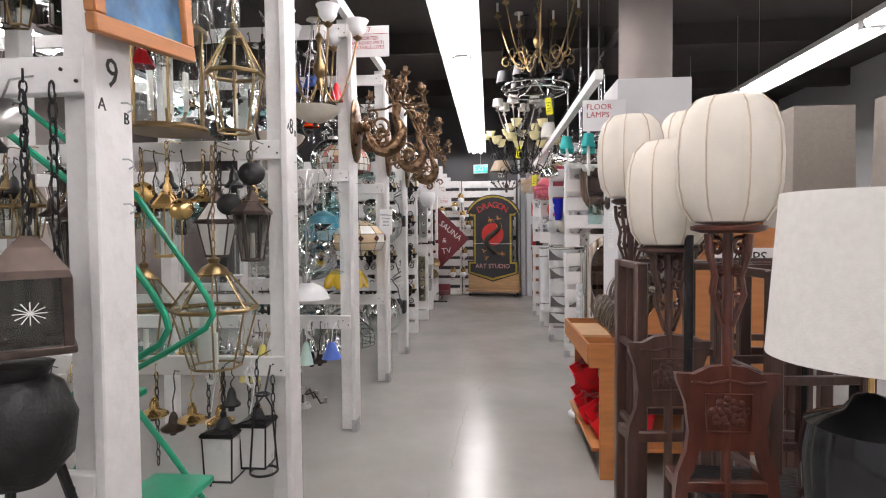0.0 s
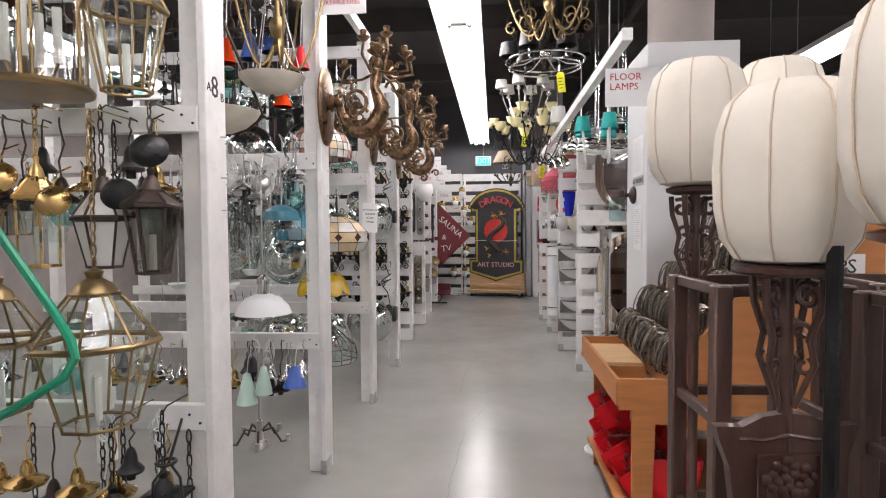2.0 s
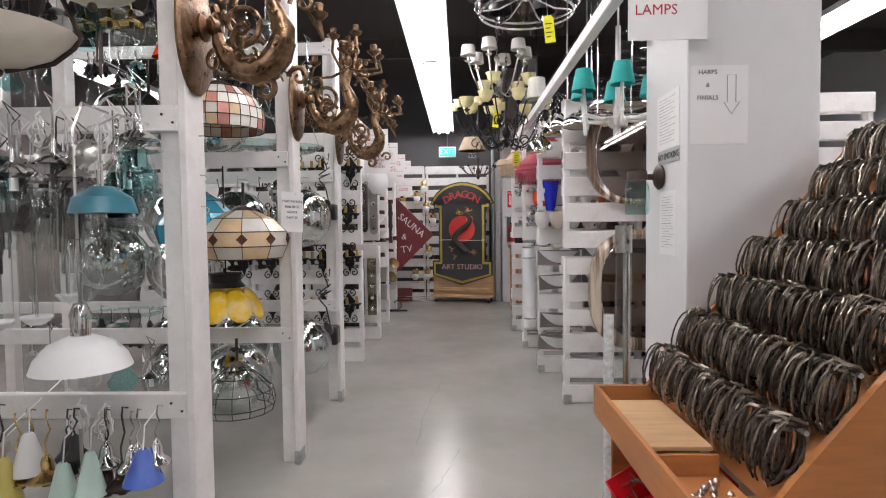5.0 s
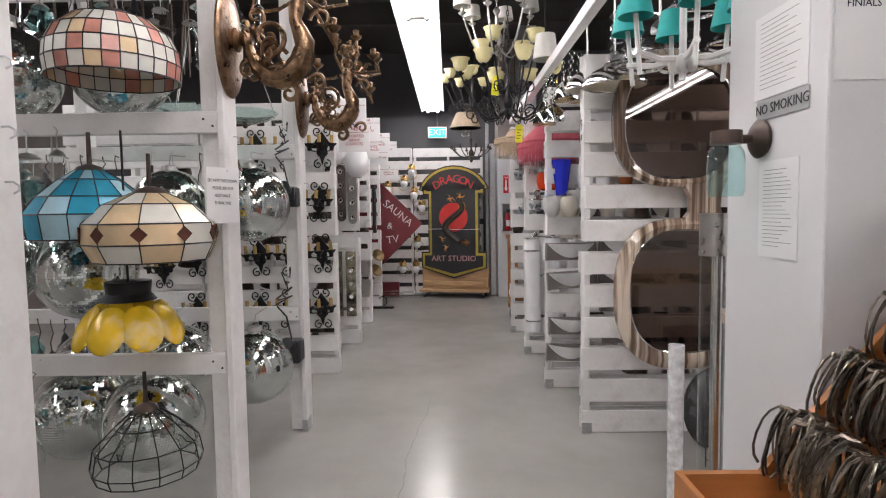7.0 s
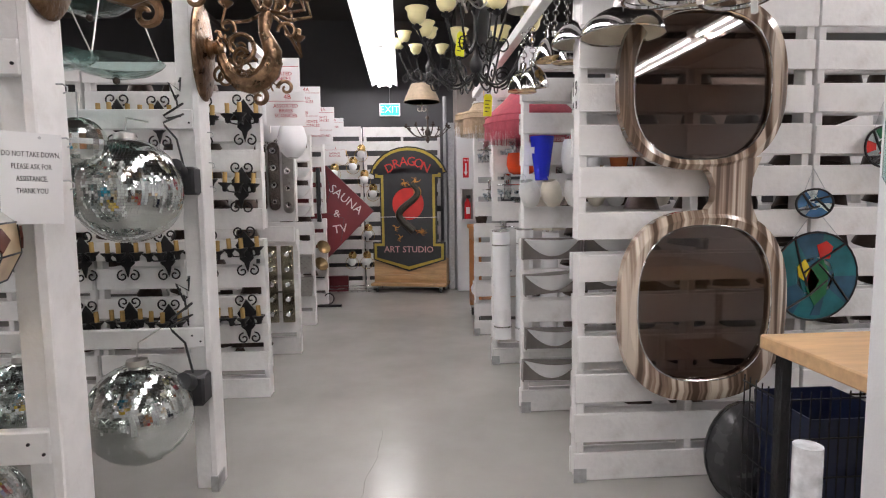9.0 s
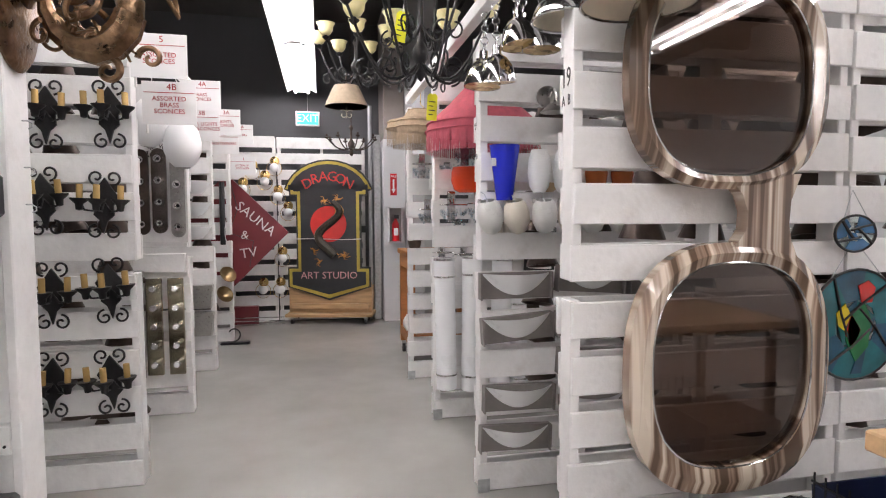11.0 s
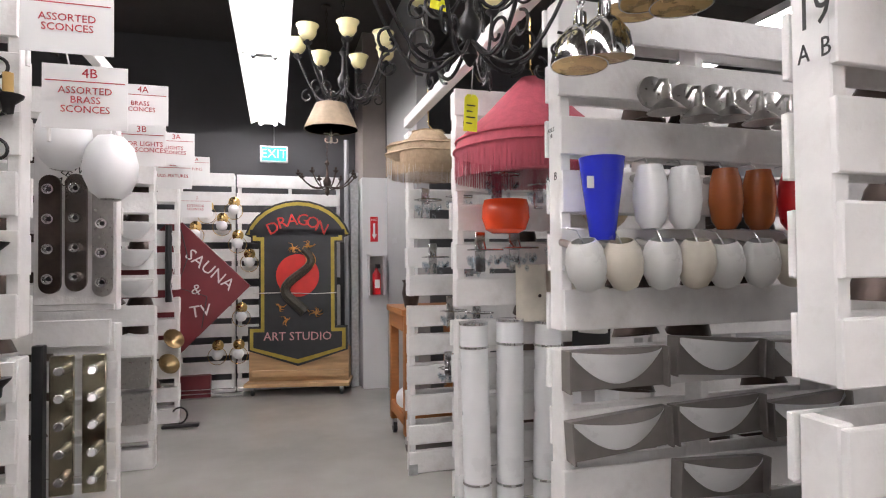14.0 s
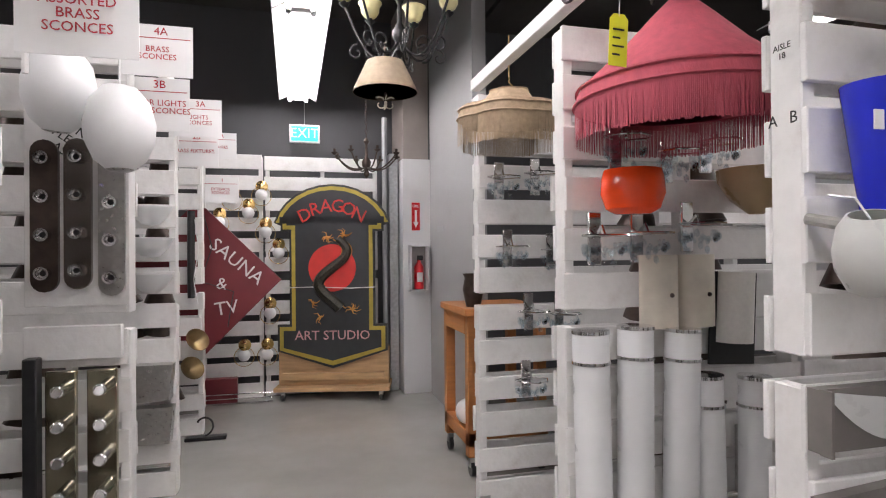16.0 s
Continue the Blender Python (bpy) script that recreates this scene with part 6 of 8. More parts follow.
# rack 8, upper shelf and hooks
glass_cylinder_lantern(pose(-1.40, 3.08, 1.93), 0.165, 0.45)
lantern(pose(-1.09, 3.1, 1.93), 0.12, 0.42, 8, BRASS_D, FOGGY, "clear barrel-shaped glass lantern with brass ribs", 0.4, 0.62)
lantern(pose(-1.45, 3.14, 1.36), 0.062, 0.3, 4, BRASS, FOGGY, "small polished brass square lantern with clear panes", 0.16, 0.95, 0.25)
lantern(pose(-1.2, 3.12, 1.36), 0.085, 0.25, 6, DARKBR, MILK, "white milk-glass lantern with dark ribs", 0.2, 0.6)
lantern(pose(-1.03, 3.12, 1.34), 0.082, 0.27, 6, DARKBR, SMOKEGL, "dark bronze coach lantern with smoked panes", 0.2, 0.6, 0.22)
lantern(pose(-1.18, 3.04, 0.86), 0.18, 0.42, 8, BRASS_D, FOGGY, "large octagonal brass and clear glass lantern", 0.5, 0.62)
lantern(pose(-1.5, 3.02, 0.9), 0.13, 0.36, 6, BRASS_D, FOGGY, "six-sided brass lantern with clear clear panes", 0.5, 0.62)
lantern(pose(-1.17, 3.08, 0.33), 0.1, 0.23, 4, IRON, MILK, "black iron box lantern with frosted panes", 0.2, 0.9, 0.12)
lantern(pose(-1.04, 3.16, 0.36), 0.09, 0.22, 4, IRON, MILK, "black iron box lantern with frosted panes", 0.2, 0.9, 0.12)
lantern(pose(-1.85, 3.05, 1.3), 0.1, 0.3, 6, DARKBR, SMOKEGL, "dark bronze coach lantern with smoked panes", 0.25, 0.6, 0.25)
lantern(pose(-1.75, 3.05, 0.86), 0.12, 0.34, 6, BRASS_D, FOGGY, "six-sided brass lantern with clear clear panes", 0.6, 0.62)
wr = thing("wire_ring_hanger", pose(-0.98, 3.08, 0.36), "black wire candle ring hanging from the rack beam", "hanger")
bm = B()
ring(bm, (0, 0, 0.0), 0.062, 0.006, "z", 24, 6)
ring(bm, (0, 0, 0.36), 0.03, 0.006, "z", 16, 6)
for a in (30, 210):
    tube(bm, [(0.062 * math.cos(radians(a)), 0.062 * math.sin(radians(a)), 0), (0.04 * math.cos(radians(a)), 0.04 * math.sin(radians(a)), 0.3), (0.01, 0, 0.36), (0, 0.1, 0.47)], 0.005, 5)
part("frame", bm, IRON, wr)


def hurricane(m, r, h, label="clear glass hurricane shade hanging from a hook", material=None, group="hurricane shades"):
    t = thing("hurricane_shade", m, label, "glass shade", group)
    part("glass", shell(B(), [(r * 0.55, h), (r * 0.6, h * 0.8), (r, h * 0.45), (r * 0.95, h * 0.2), (r * 0.6, 0.0)], 20), material or GLASS, t)
    part("collar", lathe(B(), [(r * 0.6, h), (r * 0.35, h + 0.02), (0.0, h + 0.03)], 14), NICKEL, t)
    part("hook", tube(B(), [(0, 0, h + 0.02), (0, 0, h + 0.09), (0.008, 0, h + 0.11), (0, 0.01, h + 0.125)], 0.003, 5), STEEL, t)
    return t


for x, z in ((-1.2, 2.32), (-1.07, 2.3)):
    hurricane(pose(x, 2.98, z), 0.06, 0.32)


def canopy(m, r, mat_, label):
    t = thing("ceiling_canopy", m, label, "canopy", "hanging canopies")
    part("cup", lathe(B(), [(0.0, r * 0.55), (r * 0.3, r * 0.5), (r * 0.8, r * 0.3), (r, 0.0), (r * 0.95, 0.0), (r * 0.7, r * 0.25), (0.0, r * 0.45)], 22, pose(0, 0, 0, 70, 0, 20)), mat_, t)
    part("hook", tube(B(), [(0, 0, r * 0.8), (0, 0.02, r * 1.7), (0, 0.085, r * 2.2)], 0.003, 5), mat_, t)
    return t


for x, z, r, mt, lb2 in ((-1.55, 1.66, 0.055, BRASS, "round brass ceiling canopy"), (-1.36, 1.58, 0.055, BRASS, "round brass ceiling canopy"), (-1.02, 1.74, 0.06, IRON, "black ceiling canopy"), (-1.13, 1.6, 0.055, IRON, "black ceiling canopy"), (-1.7, 1.65, 0.06, IRON, "black ceiling canopy")):
    canopy(pose(x, 3.1, z), r, mt, lb2 + " hanging on the rack")

# picture over the first rack
pf = thing("framed_picture", pose(-0.87, 1.78, 1.96, 0, 0, 90), "framed blue landscape picture in a golden oak frame", "picture")
pf.matrix_basis = pose(-0.87, 1.82, 1.946, 0, -7, 90)
for a in ((0, 0.46, 0, 0.045), (0, 0.46, 0.335, 0.38), (0, 0.045, 0.045, 0.335), (0.415, 0.46, 0.045, 0.335)):
    part("frame_bar", box(B(), a[0], a[1], -0.03, 0.0, a[2], a[3], 0.004), OAK, pf)
part("print", box(B(), 0.045, 0.415, -0.012, -0.002, 0.045, 0.335), mat("blue_painted_print", (0.03, 0.12, 0.25), 0.35, var=0.8, scale=7, dirt=(0.2, 0.28, 0.2), dirt_amount=0.6, dirt_scale=9), pf, "blurred blue and green painting")
part("hook", cyl(B(), (0.23, -0.01, 0.38), (0.23, 0.02, 0.5), 0.003, 5), STEEL, pf)

# green folding steps between the racks
gs_ = thing("green_step_ladder", pose(0, 0, 0), "green painted tubular steel step ladder between the racks", "ladder")
for y in (2.47, 2.8):
    part("front_tube", tube(B(), [(-1.9, y, 2.026), (-1.389, y, 1.629), (-1.13, y, 1.265), (-1.078, y, 1.18), (-1.066, y, 1.13), (-1.1, y, 1.075), (-1.26, y, 0.98), (-1.43, y, 0.89)], 0.0125, 8), GREEN, gs_)
    part("leg_tube", tube(B(), [(-1.43, y, 0.89), (-1.45, y, 0.78), (-1.27, y, 0.553), (-1.13, y, 0.36), (-1.0, y, 0.0)], 0.0125, 8), GREEN, gs_)
    part("rear_tube", tube(B(), [(-1.43, y, 0.89), (-1.7, y, 0.45), (-1.9, y, 0.0)], 0.0125, 8), GREEN, gs_)
for x, z in ((-1.2, 0.47), (-1.48, 0.83)):
    part("step", box(B(), x - 0.13, x + 0.13, 2.485, 2.785, z - 0.03, z, 0.006), GREEN, gs_)

# first rack, near things
bl = thing("star_box_lantern", pose(-1.0, 1.785, 1.207, 0, 0, 40) @ Matrix.Diagonal((1.1, 1.1, 0.87, 1)), "dark box lantern with etched star glass", "lantern")
for x in (-0.065, 0.065):
    for y in (-0.065, 0.065):
        part("post", box(B(), x - 0.01, x + 0.01, y - 0.01, y + 0.01, 0, 0.19, 0.002), DARKBR, bl)
part("base", box(B(), -0.08, 0.08, -0.08, 0.08, -0.012, 0.01, 0.003), DARKBR, bl)
part("roof", lathe(B(), [(0.105, 0.19), (0.098, 0.21), (0.05, 0.27), (0.02, 0.3), (0.0, 0.3)], 4, pose(0, 0, 0, 0, 0, 45)), DARKBR, bl, smooth=False)
for q in range(4):
    pn = part("pane", box(B(), -0.056, 0.056, -0.066, -0.063, 0.012, 0.188), SMOKEGL, bl, m=pose(0, 0, 0, 0, 0, 90 * q))
bm = B()
for k in range(6):
    a = math.pi * k / 6
    tube(bm, [(-0.03 * math.cos(a), -0.069, 0.1 - 0.03 * math.sin(a)), (0.03 * math.cos(a), -0.069, 0.1 + 0.03 * math.sin(a))], 0.0015, 4)
part("etched_star", bm, PAPER, bl)
part("chain", chain(B(), 0.3, 0.74), IRON, bl)
pt = thing("black_pot_lamp", pose(-1.025, 1.77, 0.02), "large black metal urn lamp on three legs", "lamp")
part("urn", lathe(B(), [(0.0, 0.86), (0.06, 0.87), (0.11, 0.93), (0.12, 1.02), (0.09, 1.1), (0.06, 1.12), (0.075, 1.15), (0.0, 1.15)], 26), IRON, pt)
for k in range(3):
    a = 2.1 * k + 0.4
    part("leg", tube(B(), [(0.08 * math.cos(a), 0.08 * math.sin(a), 0.9), (0.13 * math.cos(a), 0.13 * math.sin(a), 0.72), (0.06 * math.cos(a), 0.06 * math.sin(a), 0.4), (0.14 * math.cos(a), 0.14 * math.sin(a), 0.01)], 0.012, 7), IRON, pt)
for x, z0, z1 in ((-1.02, 1.25, 1.85), (-1.1, 1.3, 1.83), (-1.2, 1.1, 1.84), (-1.27, 1.2, 1.83), (-1.0, 0.2, 0.78), (-1.15, 0.15, 0.77)):
    ch = thing("hanging_chain", pose(x, 1.898, 0), "dark steel chain hanging from the rack beam", "chain", "hanging chains")
    tagged(part("links", chain(B(), z0, z1, 0.017, 0.0036), IRON, ch), kind="stuff")
for x, z0, z1 in ((-1.25, 0.25, 0.78), (-1.33, 0.2, 0.77), (-1.12, 0.4, 0.76), (-1.6, 0.3, 0.77), (-1.0, 0.5, 0.76), (-1.25, 1.55, 1.86), (-1.33, 1.5, 1.85), (-1.1, 1.62, 1.86), (-1.75, 1.4, 1.85)):
    ch = thing("hanging_chain", pose(x, 3.256, 0), "dark steel chain hanging from the rack beam", "chain", "hanging chains")
    tagged(part("links", chain(B(), z0, z1, 0.015, 0.003), IRON, ch), kind="stuff")

# third rack: bowls, chrome, coloured shades


def bowl_pendant(m, r, h, material, label, strap=False, drop=0.5):
    t = thing("bowl_pendant", m, label, "pendant", "bowl pendants")
    part("bowl", lathe(B(), [(0.0, 0.0), (r * 0.3, h * 0.04), (r * 0.65, h * 0.3), (r * 0.9, h * 0.7), (r, h), (r * 0.97, h), (r * 0.6, h * 0.35), (0.0, h * 0.1)], 30), material, t)
    part("finial", ball(B(), (0, 0, -0.012), 0.016, 8), DARKBR, t)
    for k in range(3):
        a = 2 * math.pi * k / 3 + 0.5
        if strap:
            pts_ = [(rr * math.cos(a), rr * math.sin(a), z) for rr, z in ((0.02, -0.006), (r * 0.68, h * 0.26), (r * 0.94, h * 0.7), (r * 1.04, h * 1.02), (0.02, h + drop * 0.9))]
            part("strap", tube(B(), pts_, 0.009, 5), DARKBR, t)
        else:
            part("chain_wire", cyl(B(), (r * 0.9 * math.cos(a), r * 0.9 * math.sin(a), h), (0.01 * math.cos(a), 0.01 * math.sin(a), h + drop), 0.003, 5), NICKEL, t)
    part("canopy", lathe(B(), [(0.05, h + drop), (0.03, h + drop + 0.02), (0.0, h + drop + 0.03)], 16), NICKEL, t)
    return t


bowl_pendant(pose(-1.13, 4.44, 2.22), 0.18, 0.1, CREAM, "cream alabaster glass bowl pendant", drop=0.6)
bowl_pendant(pose(-1.43, 4.4, 2.0), 0.23, 0.13, CREAM, "large cream alabaster bowl pendant with bronze straps", True, 0.6)
sau = thing("white_saucer_pendant", pose(-1.2, 4.42, 1.0), "white glass dome pendant with clear glass oil lamp top", "pendant")
part("dome", lathe(B(), [(0.155, 0.0), (0.14, 0.04), (0.1, 0.085), (0.04, 0.11), (0.03, 0.11), (0.09, 0.08), (0.15, 0.0)], 28), FROST, sau)
part("font", lathe(B(), [(0.03, 0.11), (0.035, 0.18), (0.02, 0.22), (0.0, 0.22)], 18), CHROME, sau)
part("chimney", shell(B(), [(0.03, 0.22), (0.075, 0.28), (0.08, 0.33), (0.035, 0.42), (0.03, 0.55)], 20), GLASS, sau)
part("rod", tube(B(), [(0, 0, 0.22), (0, 0, 0.8), (0, 0.05, 0.9), (0, 0.27, 0.89)], 0.005, 6), NICKEL, sau)


def cone_shade(m, r, h, material, label, drop=0.15, reach=0.02):
    t = thing("cone_pendant", m, label, "pendant", "cone pendants")
    part("cone", lathe(B(), [(r, 0.0), (r * 0.35, h), (r * 0.2, h + 0.01), (r * 0.3, h), (r * 0.95, 0.0)], 20), material, t)
    part("cord", tube(B(), [(0, 0, h), (0.01, 0, h + drop * 0.6), (0, reach, h + drop)], 0.003, 5), PAPER, t)
    return t


MINT = mat("mint_frosted_glass", (0.55, 0.74, 0.66), 0.3, var=0.06)
NAVY = mat("blue_frosted_glass", (0.05, 0.11, 0.42), 0.3, var=0.1)
STRAW = mat("straw_yellow_glass", (0.55, 0.48, 0.12), 0.35, var=0.1)
for x, y, z, r, h, mt, lb2 in ((-1.34, 4.5, 0.46, 0.062, 0.17, MINT, "mint frosted glass cone"), (-1.24, 4.5, 0.52, 0.052, 0.15, MINT, "mint frosted glass cone"), (-1.06, 4.52, 0.56, 0.07, 0.11, NAVY, "blue frosted glass cone"),
                               (-1.56, 4.5, 0.5, 0.06, 0.15, STRAW, "straw yellow glass cone"), (-1.66, 4.5, 0.4, 0.075, 0.14, STRAW, "straw yellow glass cone"), (-1.5, 4.55, 0.58, 0.06, 0.14, FROST, "white frosted glass cone"),
                               (-1.3, 4.55, 2.45, 0.06, 0.14, NAVY, "blue frosted glass cone"), (-1.42, 4.5, 2.42, 0.055, 0.13, ORANGE, "orange-red glass cone"), (-1.2, 4.6, 2.5, 0.06, 0.14, NAVY, "blue frosted glass cone"), (-1.02, 4.6, 2.4, 0.05, 0.12, REDP, "red glass cone"),
                               (-1.55, 3.12, 2.25, 0.06, 0.08, REDP, "red glass cone"), (-1.6, 5.85, 2.45, 0.08, 0.12, ORANGE, "orange glass cone")):
    cone_shade(pose(x, y, z), r, h, mt, lb2 + " pendant shade hanging on the rack", 0.16 if z < 1 else 0.4, 0.2)
whc = thing("white_cylinder_shade", pose(-1.3, 3.2, 0.85), "white paper cylinder shade standing on the rack beam", "shade")
part("shade", lathe(B(), [(0.05, 0), (0.035, 0.22), (0.033, 0.22), (0.048, 0)], 18), LINEN, whc)
spd = thing("spider_chandelier", pose(-1.27, 4.5, 0.2), "small chrome arm chandelier hanging near the floor", "chandelier")
part("hub", lathe(B(), [(0.0, 0.0), (0.06, 0.01), (0.05, 0.03), (0.02, 0.05), (0.018, 0.16), (0.0, 0.17)], 16), NICKEL, spd)
for k in range(5):
    a = 2 * math.pi * k / 5
    ar = part("arm", tube(B(), [(0.02 * math.cos(a), 0.02 * math.sin(a), 0.1), (0.08 * math.cos(a), 0.08 * math.sin(a), 0.12), (0.13 * math.cos(a), 0.13 * math.sin(a), 0.04), (0.17 * math.cos(a), 0.17 * math.sin(a), 0.05)], 0.007, 6), DARKBR, spd)
    part("cup", cyl(B(), (0.17 * math.cos(a), 0.17 * math.sin(a), 0.045), (0.17 * math.cos(a), 0.17 * math.sin(a), 0.085), 0.014, 8), NICKEL, ar)
part("rod", cyl(B(), (0, 0, 0.16), (0, 0, 0.56), 0.006, 6), NICKEL, spd)


def chrome_stack(m, seed):
    """A chrome fitting with glass chimney and hanging wires."""
    rs9 = random.Random(seed)
    t = thing("chrome_glass_pendant", m, "chrome fitting with clear glass chimney hanging on the rack", "pendant", "chrome and glass pendants")
    h = rs9.uniform(0.16, 0.32)
    r = rs9.uniform(0.035, 0.06)
    part("chimney", shell(B(), [(r * 0.8, 0), (r, h * 0.2), (r * rs9.uniform(0.6, 1.0), h * 0.6), (r * 0.5, h)], 18), GLASS, t)
    part("fitter", lathe(B(), [(r * 0.55, h), (r * 1.3, h + 0.01), (r * 0.9, h + 0.03), (0.012, h + 0.05), (0.01, h + 0.1), (0.0, h + 0.1)], 18), CHROME, t)
    part("rod", cyl(B(), (0, 0, h + 0.08), (0, 0, h + 0.22), 0.004, 5), CHROME, t)
    part("socket", cyl(B(), (0, 0, h * 0.75), (0, 0, h), 0.014, 8), (BLACKP, PAPER)[seed % 2], t)
    part("wire", tube(B(), [(0, 0, h + 0.18), (0.03, 0.01, h + 0.22), (-0.02, 0.0, h + 0.26), (0.01, 0.0, h + 0.2)], 0.003, 4), (PAPER, BLACKP)[seed % 2], t)
    return t


# leaded-glass shades


def leaded(m, prof, n, cols, label, lobes=0.0, rows=None):
    """A leaded-glass shade of separate panes with dark cames; prof lists (radius, height) downwards."""
    t = thing("leaded_glass_shade", m, label, "stained glass shade", "leaded glass shades")
    S = lambda a: 1 + lobes * abs(math.sin(a * n / 4))
    P = lambda i, k: (prof[i][0] * S(2 * math.pi * k / n) * math.cos(2 * math.pi * k / n), prof[i][0] * S(2 * math.pi * k / n) * math.sin(2 * math.pi * k / n), prof[i][1])
    bm2 = B()
    for i in range(len(prof) - 1):
        for k in range(n):
            bm = B()
            bm.faces.new([bm.verts.new(p) for p in (P(i, k), P(i, k + 1), P(i + 1, k + 1), P(i + 1, k))])
            part("pane", bm, cols[(i * 3 + k * (2 if i % 2 else 1)) % len(cols)], t)
            tube(bm2, [P(i, k), P(i + 1, k)], 0.0026, 4)
        tube(bm2, [P(i + 1, k) for k in range(n)], 0.0032, 4, True)
    part("came", bm2, IRON, t, "dark lead came")
    r0, z0 = prof[0]
    part("cap", lathe(B(), [(r0, z0), (r0 * 0.8, z0 + 0.015), (0.01, z0 + 0.03), (0.008, z0 + 0.16), (0.0, z0 + 0.16)], 16), DARKBR, t)
    return t


C_CREAM = mat("cream_slag_glass", (0.66, 0.5, 0.31), 0.2, var=0.3, scale=5)
C_BROWN = mat("ruby_brown_slag_glass", (0.09, 0.03, 0.02), 0.2, var=0.3)
C_YEL = mat("yellow_slag_glass", (0.78, 0.5, 0.02), 0.2, var=0.25, scale=6, dirt=(0.85, 0.78, 0.6), dirt_amount=0.95, dirt_scale=5)
C_WHT = mat("white_slag_glass", (0.7, 0.68, 0.62), 0.2, var=0.15, scale=5)
C_PINK = mat("rose_slag_glass", (0.55, 0.25, 0.2), 0.2, var=0.3, scale=8)
C_BLUE = mat("aqua_blue_slag_glass", (0.03, 0.24, 0.36), 0.2, var=0.4, scale=5)
C_LBLUE = mat("pale_blue_slag_glass", (0.34, 0.52, 0.6), 0.2, var=0.3, scale=5)
leaded(pose(-1.29, 5.82, 2.02), [(0.07, 0.26), (0.15, 0.235), (0.215, 0.18), (0.245, 0.12), (0.252, 0.06), (0.245, 0.0)], 26, (C_WHT, C_WHT, C_PINK, C_WHT, C_CREAM, C_PINK, C_WHT), "floral leaded-glass shade in white and rose")
leaded(pose(-1.44, 5.86, 1.36), [(0.06, 0.3), (0.12, 0.26), (0.2, 0.19), (0.25, 0.12), (0.235, 0.02)], 14, (C_BLUE, C_LBLUE, C_BLUE, C_BLUE, C_LBLUE), "aqua blue leaded-glass shade")
cream = leaded(pose(-1.15, 5.78, 1.29), [(0.07, 0.27), (0.17, 0.225), (0.245, 0.15), (0.25, 0.07), (0.215, 0.0)], 10, (C_CREAM, C_CREAM, C_CREAM, C_WHT), "cream leaded-glass shade with dark diamonds")
for k in range(10):
    a = 2 * math.pi * k / 10
    part("diamond", prism(B(), [(0.03, 0), (0, 0.03), (-0.03, 0), (0, -0.03)], -0.003, 0.003), C_BROWN, cream, "dark brown diamond pane", m=pose(0.252 * math.cos(a), 0.252 * math.sin(a), 0.11, 0, 0, 36 * k + 90), smooth=False)
yl = thing("yellow_petal_shade", pose(-1.28, 5.82, 0.92), "yellow and white slag-glass petal lampshade", "stained glass shade")
for k in range(8):
    a = 360 * k / 8
    bm = B()
    g = bmesh.ops.create_uvsphere(bm, u_segments=12, v_segments=8, radius=0.1)["verts"]
    bmesh.ops.scale(bm, vec=(0.82, 0.3, 1.0), verts=g)
    bmesh.ops.transform(bm, matrix=pose(0, 0, 0, 0, 0, a) @ pose(0, -0.16, 0.1, -28, 0, 0), verts=g)
    part("petal", bm, C_YEL, yl, "curved slag-glass petal")
part("crown", lathe(B(), [(0.11, 0.2), (0.085, 0.23), (0.09, 0.28), (0.07, 0.28), (0.0, 0.24)], 16), IRON, yl)
part("rod", cyl(B(), (0, 0, 0.25), (0, 0, 0.9), 0.005, 6), IRON, yl)
cl_ = leaded(pose(-1.22, 5.8, 0.4), [(0.05, 0.26), (0.12, 0.2), (0.2, 0.12), (0.215, 0.04), (0.2, 0.0)], 14, (FOGGY,), "clear clear glass shade with dark leading")

# mirror balls


def mirror_ball(m, r, label="large mirror ball of small square facets"):
    t = thing("mirror_ball", m, label, "mirror ball", "mirror balls")
    rows = 58
    bm = B()
    for i in range(rows):
        th0, th1 = math.pi * i / rows, math.pi * (i + 1) / rows
        tm = (th0 + th1) / 2
        n = max(6, int(2 * rows * math.sin(tm)))
        for k in range(n):
            p0, p1 = 2 * math.pi * k / n, 2 * math.pi * (k + 0.94) / n
            t0, t1 = th0, th0 + (th1 - th0) * 0.94
            j = random.uniform(-0.0026, 0.0026)
            q = [Vector((math.sin(tt) * math.cos(pp), math.sin(tt) * math.sin(pp), math.cos(tt))) * (r * (1 + (j if e_ else -j) * 0.5)) for tt, pp, e_ in ((t0, p0, 0), (t1, p0, 1), (t1, p1, 1), (t0, p1, 0))]
            bm.faces.new([bm.verts.new(v_) for v_ in q])
    tagged(part("facet_skin", bm, MIRROR, t, "tiny square mirror facets", smooth=False), kind="stuff")
    part("core", ball(B(), (0, 0, 0), r * 0.985, 28), mat_core, t)
    part("cap", lathe(B(), [(0.05, r * 0.98), (0.045, r + 0.02), (0.01, r + 0.03), (0.0, r + 0.03)], 16), NICKEL, t)
    part("hook_wire", tube(B(), [(0, 0, r + 0.02), (0, 0.02, r + 0.09), (0, 0.27, r + 0.1)], 0.004, 5), NICKEL, t)
    return t


